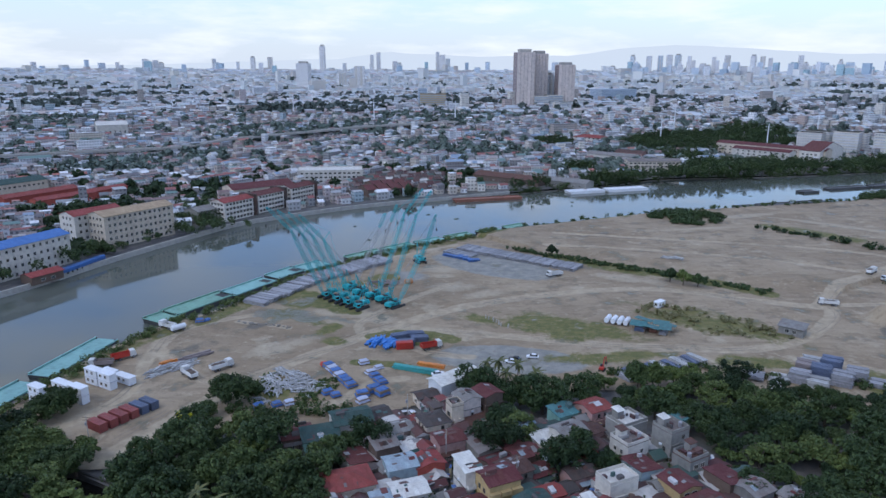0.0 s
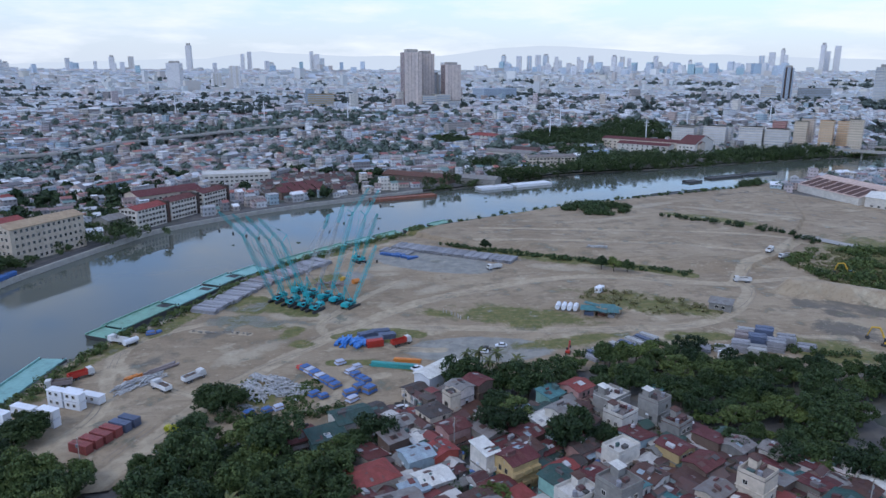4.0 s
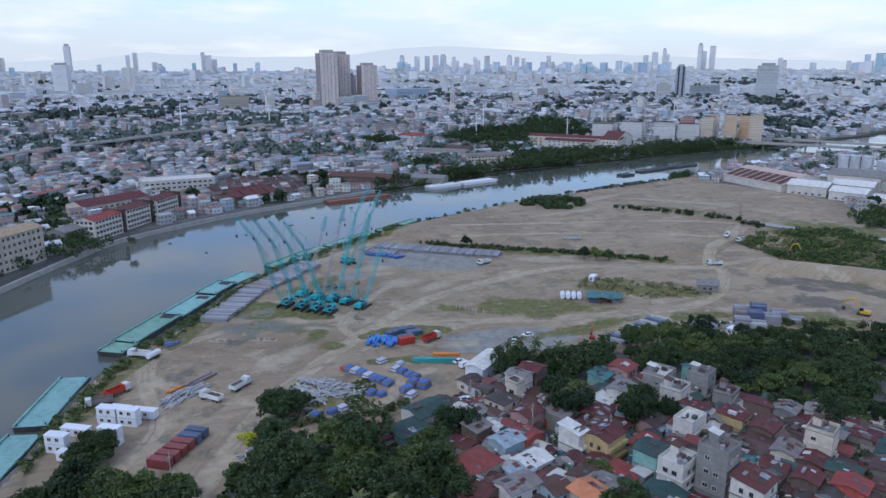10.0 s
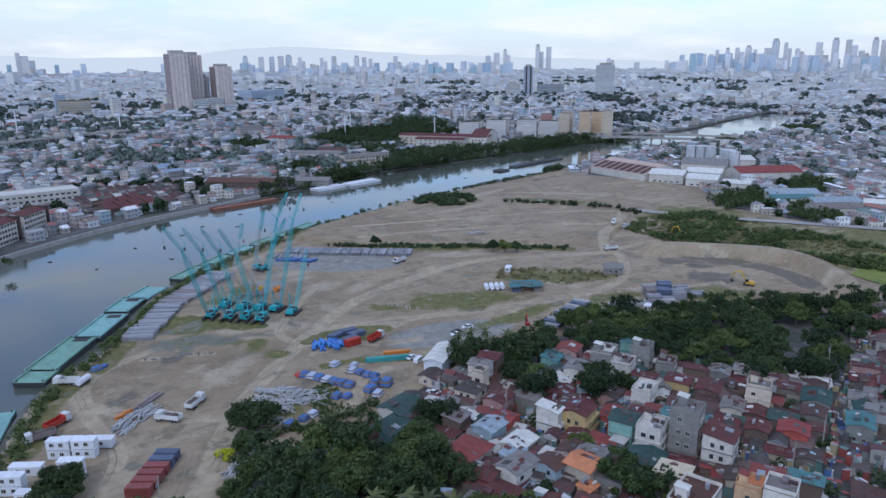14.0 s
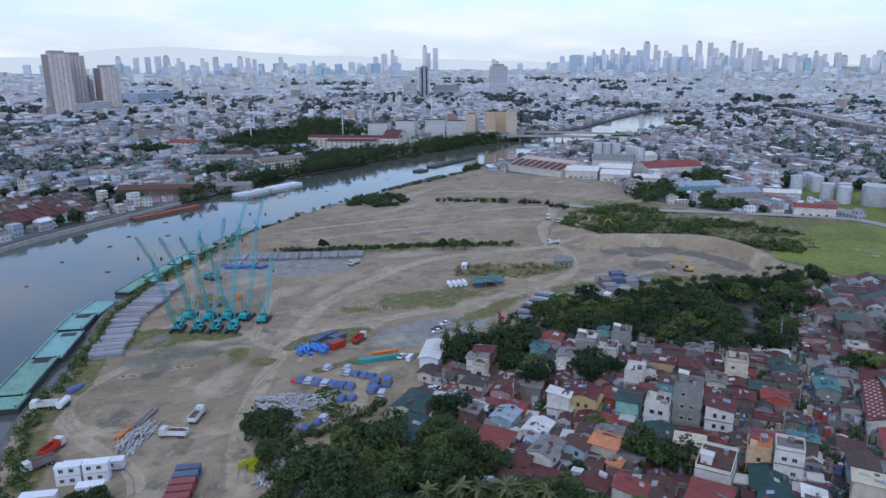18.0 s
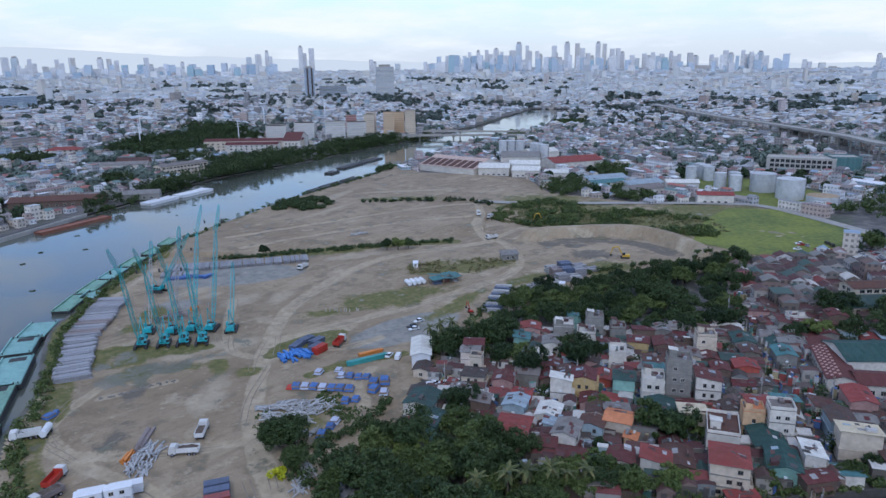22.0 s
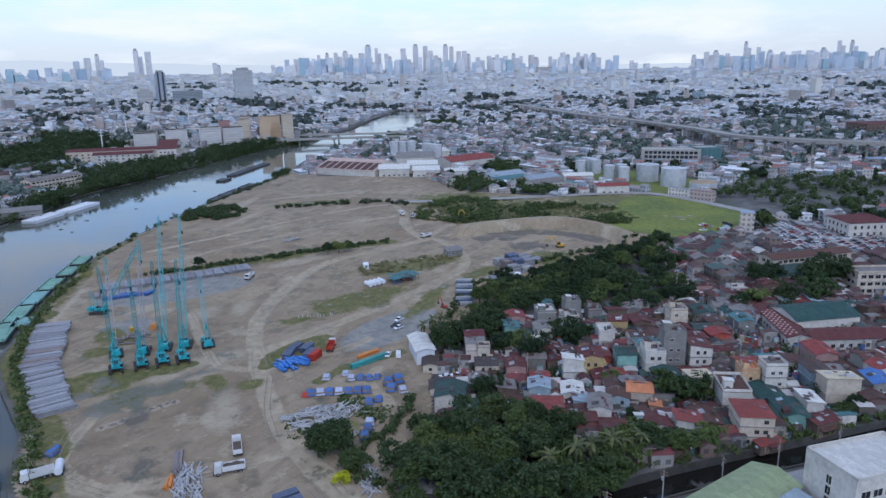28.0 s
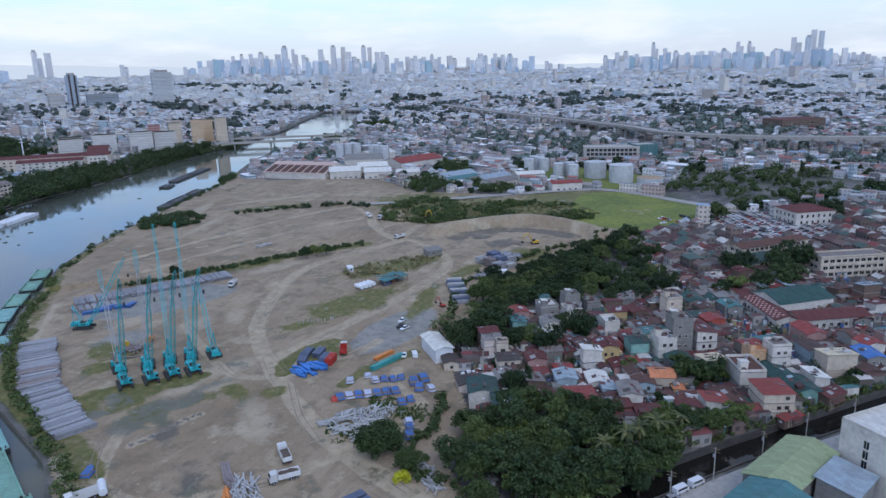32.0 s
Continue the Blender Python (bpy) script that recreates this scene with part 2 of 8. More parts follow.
def site_soil():
    m, nt, b = tree_of("site_soil", 0.9)
    o = nt.nodes.new("ShaderNodeTexCoord").outputs["Object"]

    def noise(scale, detail=6.0, rough=0.6, stretch=None):
        v = node(nt, "ShaderNodeMapping", [("Vector", o)], Scale=stretch).outputs[0] if stretch else o
        return node(nt, "ShaderNodeTexNoise", [("Vector", v)], Scale=scale, Detail=detail, Roughness=rough).outputs[0]

    def mask(name):
        n = nt.nodes.new("ShaderNodeAttribute")
        n.attribute_name = name
        return n.outputs["Fac"]

    big, mid, fine = noise(0.018), noise(0.09, 8.0, 0.65), noise(1.1, 6.0)
    col = mixer(nt, (0.225, 0.172, 0.122), (0.315, 0.255, 0.192), ramp(nt, big, 0.38, 0.64))
    col = mixer(nt, col, (0.130, 0.096, 0.066), maths(nt, "MULTIPLY", ramp(nt, mid, 0.50, 0.66), 0.8))
    col = mixer(nt, col, (0.45, 0.40, 0.325), maths(nt, "MULTIPLY", ramp(nt, noise(0.055, 9.0, 0.7), 0.56, 0.68), 0.75))
    streak = noise(0.05, 8.0, 0.65, (0.9, 5.0, 1.0))
    col = mixer(nt, col, (0.158, 0.120, 0.084), maths(nt, "MULTIPLY", ramp(nt, streak, 0.5, 0.68), 0.5))
    col = mixer(nt, col, (0.37, 0.315, 0.245), maths(nt, "MULTIPLY", ramp(nt, noise(0.045, 8.0, 0.65, (1.2, 4.0, 1.0)), 0.55, 0.72), 0.45))
    edge = maths(nt, "MULTIPLY_ADD", noise(0.09, 9.0, 0.72), 3.4)
    nt.nodes[-1].inputs[2].default_value = -1.7

    def over(col, name, c, lo=0.35, hi=0.6, amount=1.0, rag=1.0):
        k = maths(nt, "ADD", mask(name), maths(nt, "MULTIPLY", edge, rag))
        return mixer(nt, col, c, maths(nt, "MULTIPLY", ramp(nt, k, lo, hi), amount))

    col = over(col, "pale", (0.40, 0.35, 0.285), 0.30, 0.85, 0.6)
    col = over(col, "dark", (0.10, 0.092, 0.085), 0.35, 0.75, 0.8)
    gravel = mixer(nt, (0.185, 0.192, 0.198), (0.262, 0.262, 0.262), ramp(nt, noise(0.2, 7.0), 0.4, 0.62))
    col = over(col, "gravel", gravel, 0.3, 0.55, 0.95, 0.35)
    col = over(col, "track", mixer(nt, (0.42, 0.355, 0.275), (0.30, 0.248, 0.188), ramp(nt, noise(0.25, 7.0), 0.4, 0.65)), 0.30, 0.75, 0.8, 0.75)
    col = over(col, "rut", (0.165, 0.128, 0.092), 0.42, 1.0, 0.5, 1.0)
    green = mixer(nt, (0.085, 0.095, 0.024), (0.165, 0.145, 0.055), ramp(nt, noise(0.35, 7.0), 0.38, 0.66))
    col = over(col, "grass", green, 0.26, 0.58, 1.0, 0.8)
    wet = over(nt_value(nt, 0.0), "wet", (1, 1, 1), 0.40, 0.75, 1.0, 1.5)
    col = mixer(nt, col, (0.090, 0.086, 0.056), maths(nt, "MULTIPLY", wet, 0.75))
    col = mixer(nt, col, (0.06, 0.05, 0.042), maths(nt, "MULTIPLY", ramp(nt, fine, 0.58, 0.8), 0.45))
    grit = noise(0.42, 9.0, 0.74)
    col = mixer(nt, col, (0.140, 0.108, 0.076), maths(nt, "MULTIPLY", ramp(nt, grit, 0.54, 0.68), 0.42))
    col = mixer(nt, col, (0.46, 0.41, 0.335), maths(nt, "MULTIPLY", ramp(nt, noise(0.30, 9.0, 0.72), 0.58, 0.70), 0.5))
    col = mixer(nt, col, (1.045, 1.0, 0.86), 1.0, "MULTIPLY")
    nt.links.new(col, b.inputs["Base Color"])
    nt.links.new(maths(nt, "SUBTRACT", 0.92, maths(nt, "MULTIPLY", wet, 0.52)), b.inputs["Roughness"])
    bumped(nt, b, maths(nt, "ADD", fine, mid), 0.6, 0.25)
    MATS["site_soil"] = m


def nt_value(nt, v):
    n = nt.nodes.new("ShaderNodeRGB")
    n.outputs[0].default_value = (v, v, v, 1)
    return n.outputs[0]


def city_ground():
    m, nt, b = tree_of("city_ground", 0.9)
    o = nt.nodes.new("ShaderNodeTexCoord").outputs["Object"]
    n1 = node(nt, "ShaderNodeTexNoise", [("Vector", o)], Scale=0.012, Detail=8.0, Roughness=0.65).outputs[0]
    n2 = node(nt, "ShaderNodeTexNoise", [("Vector", o)], Scale=0.15, Detail=6.0).outputs[0]
    col = mixer(nt, (0.085, 0.08, 0.075), (0.16, 0.145, 0.125), ramp(nt, n2, 0.4, 0.65))
    col = mixer(nt, col, (0.055, 0.068, 0.035), maths(nt, "MULTIPLY", ramp(nt, n1, 0.5, 0.62), 0.8))
    nt.links.new(col, b.inputs["Base Color"])
    bumped(nt, b, n2, 0.4, 0.2)
    MATS["city_ground"] = m


def river_water(name, c0, c1):
    m, nt, b = tree_of(name, 0.06)
    o = nt.nodes.new("ShaderNodeTexCoord").outputs["Object"]
    n1 = node(nt, "ShaderNodeTexNoise", [("Vector", o)], Scale=0.8, Detail=4.0).outputs[0]
    n2 = node(nt, "ShaderNodeTexNoise", [("Vector", o)], Scale=0.02, Detail=3.0).outputs[0]
    col = mixer(nt, c0, c1, n2)
    nt.links.new(col, b.inputs["Base Color"])
    b.inputs["IOR"].default_value = 1.333
    nt.links.new(maths(nt, "MULTIPLY_ADD", ramp(nt, n2, 0.4, 0.6), 0.08), b.inputs["Roughness"])
    nt.nodes[-1].inputs[2].default_value = 0.03
    bumped(nt, b, n1, 0.12, 0.05)
    MATS[name] = m


site_soil(), city_ground(), river_water("river_water", (0.078, 0.088, 0.072), (0.098, 0.105, 0.086)), river_water("creek_water", (0.010, 0.010, 0.009), (0.018, 0.016, 0.013))
for n, c, ru in (("roof_maroon", (0.100, 0.027, 0.027), 0.35), ("roof_red", (0.235, 0.048, 0.042), 0.4), ("roof_green", (0.026, 0.066, 0.058), 0.2),
                 ("roof_grey", (0.196, 0.187, 0.171), 0.4), ("roof_white", (0.594, 0.57, 0.513), 0.2), ("roof_blue", (0.0636, 0.16, 0.378), 0.1),
                 ("roof_rust", (0.080, 0.044, 0.036), 0.8), ("roof_orange", (0.53, 0.2, 0.09), 0.15), ("roof_cream", (0.583, 0.5, 0.342), 0.2),
                 ("roof_pale_blue", (0.286, 0.36, 0.396), 0.3), ("roof_teal", (0.0636, 0.17, 0.171), 0.2), ("roof_lime", (0.254, 0.3, 0.162), 0.1),
                 ("roof_pink", (0.488, 0.36, 0.297), 0.2), ("roof_dark", (0.0583, 0.05, 0.045), 0.5), ("roof_ochre", (0.36, 0.265, 0.165), 0.3)):
    sheet_roof(n, c, rusted=ru)
for n, c in (("wall_white", (0.615, 0.57, 0.495)), ("wall_cream", (0.551, 0.465, 0.36)), ("wall_grey", (0.249, 0.235, 0.209)), ("wall_yellow", (0.46, 0.33, 0.15)),
             ("wall_peach", (0.636, 0.42, 0.243)), ("wall_rose", (0.636, 0.54, 0.477)), ("wall_teal", (0.212, 0.38, 0.324)), ("wall_pink", (0.445, 0.27, 0.234)), ("wall_brown", (0.148, 0.1, 0.0738)),
             ("wall_pale_blue", (0.329, 0.41, 0.432)), ("wall_red", (0.382, 0.08, 0.054)), ("concrete", (0.382, 0.36, 0.32)), ("dirty_concrete", (0.201, 0.18, 0.149))):
    surf(n, c, tuple(v * 0.68 for v in c), fine=0.9)
surf("steel_grey", (0.34, 0.34, 0.36), (0.20, 0.19, 0.19), 0.5, 0.3, bump=0.1)
surf("pipe_grey", (0.40, 0.395, 0.38), (0.22, 0.21, 0.195), 0.6, 0.0, bump=0.1, rand=0.25)
surf("sheet_grey", (0.30, 0.295, 0.305), (0.18, 0.175, 0.175), 0.6, 0.0, fine=1.5, bump=0.2, rand=0.2)
surf("sheet_brown", (0.25, 0.205, 0.19), (0.15, 0.12, 0.11), 0.7, 0.0, bump=0.2)
surf("crane_teal", (0.03, 0.38, 0.40), (0.02, 0.26, 0.28), 0.45, 0.0, bump=0.05)
surf("track_dark", (0.045, 0.042, 0.04), (0.02, 0.02, 0.02), 0.8)
surf("truck_white", (0.62, 0.615, 0.59), (0.45, 0.43, 0.40), 0.45, bump=0.05)
surf("truck_red", (0.42, 0.035, 0.02), (0.26, 0.03, 0.02), 0.5, bump=0.05)
surf("truck_blue", (0.04, 0.12, 0.33), (0.03, 0.08, 0.2), 0.5, bump=0.05)
surf("cargo_dirt", (0.11, 0.08, 0.06), rough=0.95)
surf("box_red", (0.30, 0.075, 0.065), (0.18, 0.05, 0.045), 0.55, bump=0.1)
surf("box_blue", (0.10, 0.125, 0.19), (0.07, 0.08, 0.11), 0.55, bump=0.1)
surf("tarp_blue", (0.045, 0.125, 0.33), (0.025, 0.06, 0.16), 0.5, fine=1.5, bump=0.5)
surf("tarp_pale", (0.42, 0.45, 0.54), (0.28, 0.30, 0.38), 0.6, fine=1.5, bump=0.5)
surf("beam_blue", (0.05, 0.19, 0.50), (0.03, 0.11, 0.30), 0.5, bump=0.1, rand=0.2)
surf("stack_teal", (0.05, 0.30, 0.28), (0.03, 0.18, 0.17), 0.5)
surf("machine_orange", (0.60, 0.21, 0.04), (0.40, 0.14, 0.03), 0.5)
surf("machine_yellow", (0.56, 0.34, 0.03), (0.36, 0.21, 0.03), 0.5)
surf("barge_green", (0.19, 0.36, 0.27), (0.13, 0.23, 0.17), 0.7, fine=0.8)
surf("barge_teal", (0.22, 0.41, 0.37), (0.15, 0.29, 0.26), 0.65, fine=0.8)
surf("barge_hull", (0.07, 0.07, 0.068), rough=0.7)
surf("barge_rust", (0.26, 0.10, 0.06), (0.14, 0.06, 0.04), 0.75)
surf("cabin_white", (0.70, 0.71, 0.72), (0.58, 0.58, 0.58), 0.5, bump=0.05, rand=0.05)
surf("creek_stone", (0.085, 0.078, 0.068), (0.045, 0.042, 0.036), 0.9, fine=0.7)
surf("bark", (0.13, 0.10, 0.075), rough=0.95, fine=6)
surf("rut_soil", (0.275, 0.225, 0.165), (0.20, 0.162, 0.12), 0.95, fine=1.2, coarse=0.12, bump=0.5)
surf("rubber", (0.022, 0.022, 0.022), rough=0.85)
surf("asphalt", (0.075, 0.073, 0.072), (0.05, 0.048, 0.046), 0.9, fine=1.0)
surf("timber", (0.24, 0.17, 0.11), rough=0.85)
surf("tank_white", (0.50, 0.51, 0.51), (0.33, 0.33, 0.325), 0.5, bump=0.05)
surf("grass_field", (0.165, 0.185, 0.030), (0.060, 0.088, 0.018), 0.95, fine=0.35, coarse=0.03, bump=0.8)
glass("dark_glass", (0.02, 0.024, 0.028))
# Fins of far towers: glass colour paled and blued to stand for haze.
glass("hazed_tower_glass", (0.46, 0.55, 0.60), 0.25)
leaf("leaf_deep", (0.016, 0.034, 0.012), (0.042, 0.066, 0.020))
# Far leaves: lighter, bluer green, with distance haze put into the colour.
leaf("leaf_hazed", (0.072, 0.098, 0.082), (0.115, 0.14, 0.115))
leaf("leaf_mid", (0.028, 0.052, 0.015), (0.076, 0.102, 0.028))
leaf("leaf_yellow", (0.20, 0.25, 0.01), (0.42, 0.42, 0.02))
palette("car_paint", [(0.55, 0.55, 0.55), (0.20, 0.20, 0.21), (0.05, 0.05, 0.055), (0.60, 0.60, 0.60), (0.30, 0.31, 0.33), (0.25, 0.03, 0.03)], 0.35, grime=0.1)
palette("roof_bits", [(0.24, 0.23, 0.22), (0.11, 0.055, 0.045), (0.08, 0.07, 0.065), (0.16, 0.13, 0.12), (0.09, 0.035, 0.033), (0.30, 0.29, 0.28), (0.05, 0.045, 0.04), (0.46, 0.45, 0.44), (0.13, 0.045, 0.04), (0.07, 0.03, 0.028), (0.12, 0.06, 0.05), (0.06, 0.11, 0.10)], 0.8, grime=0.4)
palette("clutter", [(0.30, 0.30, 0.30), (0.08, 0.15, 0.32), (0.55, 0.55, 0.54), (0.30, 0.06, 0.05), (0.10, 0.09, 0.085), (0.20, 0.15, 0.12), (0.10, 0.22, 0.18), (0.40, 0.33, 0.18)], 0.7, grime=0.4)
leaf("leaf_bush", (0.042, 0.072, 0.018), (0.095, 0.125, 0.034))
leaf("leaf_dry", (0.085, 0.09, 0.035), (0.17, 0.16, 0.075))
leaf("frond", (0.035, 0.052, 0.018), (0.11, 0.105, 0.035))
WALLS = [(0.60, 0.60, 0.59), (0.40, 0.395, 0.39), (0.56, 0.49, 0.41), (0.27, 0.265, 0.26), (0.76, 0.75, 0.74), (0.46, 0.36, 0.31), (0.36, 0.44, 0.47), (0.52, 0.44, 0.42),
         (0.27, 0.25, 0.24), (0.68, 0.63, 0.55), (0.58, 0.59, 0.60), (0.40, 0.35, 0.31)]
ROOFS = [(0.20, 0.105, 0.09), (0.33, 0.33, 0.33), (0.20, 0.13, 0.115), (0.44, 0.44, 0.445), (0.25, 0.085, 0.07), (0.24, 0.24, 0.24), (0.70, 0.70, 0.70), (0.12, 0.11, 0.11),
         (0.12, 0.19, 0.17), (0.36, 0.36, 0.36), (0.23, 0.19, 0.17), (0.58, 0.58, 0.58), (0.34, 0.12, 0.085), (0.22, 0.29, 0.37), (0.30, 0.26, 0.24), (0.22, 0.14, 0.125), (0.16, 0.16, 0.165)]
# Far walls and roofs: distance haze is put into these pale, flat colours.
HAZED_WALLS = [(0.620, 0.614, 0.587), (0.560, 0.566, 0.546), (0.630, 0.595, 0.519), (0.510, 0.517, 0.510), (0.740, 0.722, 0.678), (0.570, 0.526, 0.473), (0.560, 0.585, 0.573), (0.520, 0.468, 0.428)]
HAZED_ROOFS = [(0.430, 0.439, 0.446), (0.340, 0.346, 0.350), (0.500, 0.507, 0.501), (0.400, 0.322, 0.291), (0.450, 0.468, 0.473), (0.360, 0.380, 0.391), (0.620, 0.614, 0.592), (0.420, 0.429, 0.437), (0.450, 0.370, 0.328), (0.410, 0.449, 0.482), (0.380, 0.409, 0.391)]
palette("city_wall", WALLS, windows=True)
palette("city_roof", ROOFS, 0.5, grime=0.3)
palette("condo_white", [(0.60, 0.60, 0.59), (0.56, 0.56, 0.56)], 0.7, windows=True, grime=0.3)
palette("condo_rose", [(0.26, 0.21, 0.205), (0.29, 0.23, 0.22)], 0.6, windows=True, grime=0.2)
palette("condo_red", [(0.34, 0.15, 0.13), (0.38, 0.17, 0.15)], 0.7, windows=True, grime=0.3)
palette("condo_peach", [(0.60, 0.46, 0.32), (0.64, 0.54, 0.40), (0.55, 0.41, 0.31)], 0.7, windows=True, grime=0.3)
# Far roofs and walls with the haze painted in, little grime left.
palette("hazed_roof", HAZED_ROOFS, 0.4, grime=0.2)
palette("hazed_wall", HAZED_WALLS, 0.6, grime=0.2)
# Skyline towers: haze painted in as pale bluish and whitish tones.
palette("hazed_tower", [(0.60, 0.64, 0.68), (0.42, 0.52, 0.60), (0.78, 0.78, 0.78), (0.52, 0.60, 0.66), (0.70, 0.68, 0.66), (0.58, 0.65, 0.71), (0.80, 0.78, 0.75), (0.40, 0.54, 0.58)], 0.35, windows=True, grime=0.08)
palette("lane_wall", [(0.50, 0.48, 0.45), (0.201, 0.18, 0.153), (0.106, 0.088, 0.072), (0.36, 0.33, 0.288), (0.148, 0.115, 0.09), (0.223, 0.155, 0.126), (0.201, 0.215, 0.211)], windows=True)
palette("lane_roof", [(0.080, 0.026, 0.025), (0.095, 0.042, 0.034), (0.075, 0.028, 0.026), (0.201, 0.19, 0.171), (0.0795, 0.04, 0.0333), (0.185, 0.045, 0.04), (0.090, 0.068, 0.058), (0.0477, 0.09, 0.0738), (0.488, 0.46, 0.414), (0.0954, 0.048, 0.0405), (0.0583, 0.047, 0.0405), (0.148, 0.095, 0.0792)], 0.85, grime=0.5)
palette("tower_wall", [(0.52, 0.54, 0.56), (0.42, 0.47, 0.52), (0.62, 0.62, 0.61), (0.36, 0.42, 0.48), (0.56, 0.53, 0.50), (0.47, 0.50, 0.53)], 0.5, windows=True, grime=0.15)

# ---- geometry helpers ----
from mathutils.geometry import delaunay_2d_cdt

rng = np.random.default_rng(11)


class Geo:
    """Collects plain faces for one mesh."""

    def __init__(self):
        self.v, self.f, self.m = [], [], []

    def add(self, verts, faces, m=0):
        k = len(self.v)
        self.v += [tuple(p) for p in verts]
        self.f += [tuple(i + k for i in f) for f in faces]
        self.m += [m] * len(faces)
        return self

    def box(self, x0, y0, z0, x1, y1, z1, m=0, taper=0.0):
        a, b = taper, taper
        v = [(x0, y0, z0), (x1, y0, z0), (x1, y1, z0), (x0, y1, z0), (x0 + a, y0 + b, z1), (x1 - a, y0 + b, z1), (x1 - a, y1 - b, z1), (x0 + a, y1 - b, z1)]
        return self.add(v, [(3, 2, 1, 0), (4, 5, 6, 7), (0, 1, 5, 4), (1, 2, 6, 5), (2, 3, 7, 6), (3, 0, 4, 7)], m)

    def cyl(self, p, q, r, n=10, m=0, r2=None):
        p, q = Vector(p), Vector(q)
        r2 = r if r2 is None else r2
        d = (q - p).normalized()
        a = d.orthogonal().normalized()
        b = d.cross(a)
        ring = [(math.cos(2 * math.pi * i / n), math.sin(2 * math.pi * i / n)) for i in range(n)]
        v = [p + r * (c * a + s * b) for c, s in ring] + [q + r2 * (c * a + s * b) for c, s in ring]
        return self.add(v, [(i, (i + 1) % n, n + (i + 1) % n, n + i) for i in range(n)] + [tuple(range(n - 1, -1, -1)), tuple(range(n, 2 * n))], m)

    def prism(self, profile, y0, y1, m=0):
        """Profile of (x, z) pulled along y."""
        n = len(profile)
        v = [(x, y0, z) for x, z in profile] + [(x, y1, z) for x, z in profile]
        return self.add(v, [(i, i + n, (i + 1) % n + n, (i + 1) % n) for i in range(n)] + [tuple(range(n)), tuple(range(2 * n - 1, n - 1, -1))], m)

    def slab(self, quad, t, m=0):
        """A four-sided sheet with thickness t below it."""
        v = [Vector(p) for p in quad]
        return self.add([*v, *[p - Vector((0, 0, t)) for p in v]], [(0, 1, 2, 3), (7, 6, 5, 4), (0, 4, 5, 1), (1, 5, 6, 2), (2, 6, 7, 3), (3, 7, 4, 0)], m)

    def mesh(self, name, *mats):
        me = bpy.data.meshes.new(name)
        me.from_pydata(self.v, [], self.f)
        for m in mats:
            me.materials.append(MATS[m])
        if len(mats) > 1:
            me.polygons.foreach_set("material_index", self.m)
        me.update()
        return me


def part(name, geo, material, parent, label="", at=None):
    """Links one mesh as a part under a thing or a part. geo: a Geo or a mesh that is there already."""
    mats = material if isinstance(material, tuple) else (material,)
    me = geo.mesh(name, *mats) if isinstance(geo, Geo) else geo
    ob = new(name, me)
    ob.parent = parent
    if at is not None:
        ob.matrix_basis = at
    if label:
        ob["label"] = label
    return ob


def thing(name, x, y, z=0.0, rz=0.0, label="", category="", group="", kind=""):
    ob = new(name)
    ob.empty_display_size = 0.5
    ob.matrix_basis = pose(x, y, z, 0, 0, rz)
    return tagged(ob, label, category, group, kind)


def single(name, geo, material, m=None, label="", category="", group="", kind=""):
    mats = material if isinstance(material, tuple) else (material,)
    ob = new(name, geo.mesh(name, *mats) if isinstance(geo, Geo) else geo)
    if m is not None:
        ob.matrix_basis = m
    return tagged(ob, label, category, group, kind)


def spline(pts, step=8.0):
    """A smooth line through the points (Catmull-Rom)."""
    p = np.array(pts, float)
    p = np.vstack([2 * p[0] - p[1], p, 2 * p[-1] - p[-2]])
    out = []
    for i in range(1, len(p) - 2):
        n = max(2, int(np.linalg.norm(p[i + 1] - p[i]) / step))
        t = np.linspace(0, 1, n, endpoint=False)[:, None]
        a, b, c, d = p[i - 1], p[i], p[i + 1], p[i + 2]
        out.append(0.5 * (2 * b + (c - a) * t + (2 * a - 5 * b + 4 * c - d) * t ** 2 + (3 * b - a - 3 * c + d) * t ** 3))
    return np.vstack([*out, p[-2:-1]])


def inside(poly, x, y):
    poly = np.asarray(poly, float)
    r = np.zeros(np.shape(x), bool)
    j = len(poly) - 1
    for i in range(len(poly)):
        (xi, yi), (xj, yj) = poly[i], poly[j]
        if yi != yj:
            r ^= ((yi > y) != (yj > y)) & (x < (xj - xi) * (y - yi) / (yj - yi) + xi)
        j = i
    return r


def line_dist(line, x, y):
    line = np.asarray(line, float)
    best = np.full(np.shape(x), 1e9)
    for a, b in zip(line[:-1], line[1:]):
        d = b - a
        t = np.clip(((x - a[0]) * d[0] + (y - a[1]) * d[1]) / max(1e-9, d @ d), 0, 1)
        best = np.minimum(best, np.hypot(x - a[0] - t * d[0], y - a[1] - t * d[1]))
    return best


def smooth(a, b, v):
    t = np.clip((v - a) / (b - a), 0, 1)
    return t * t * (3 - 2 * t)


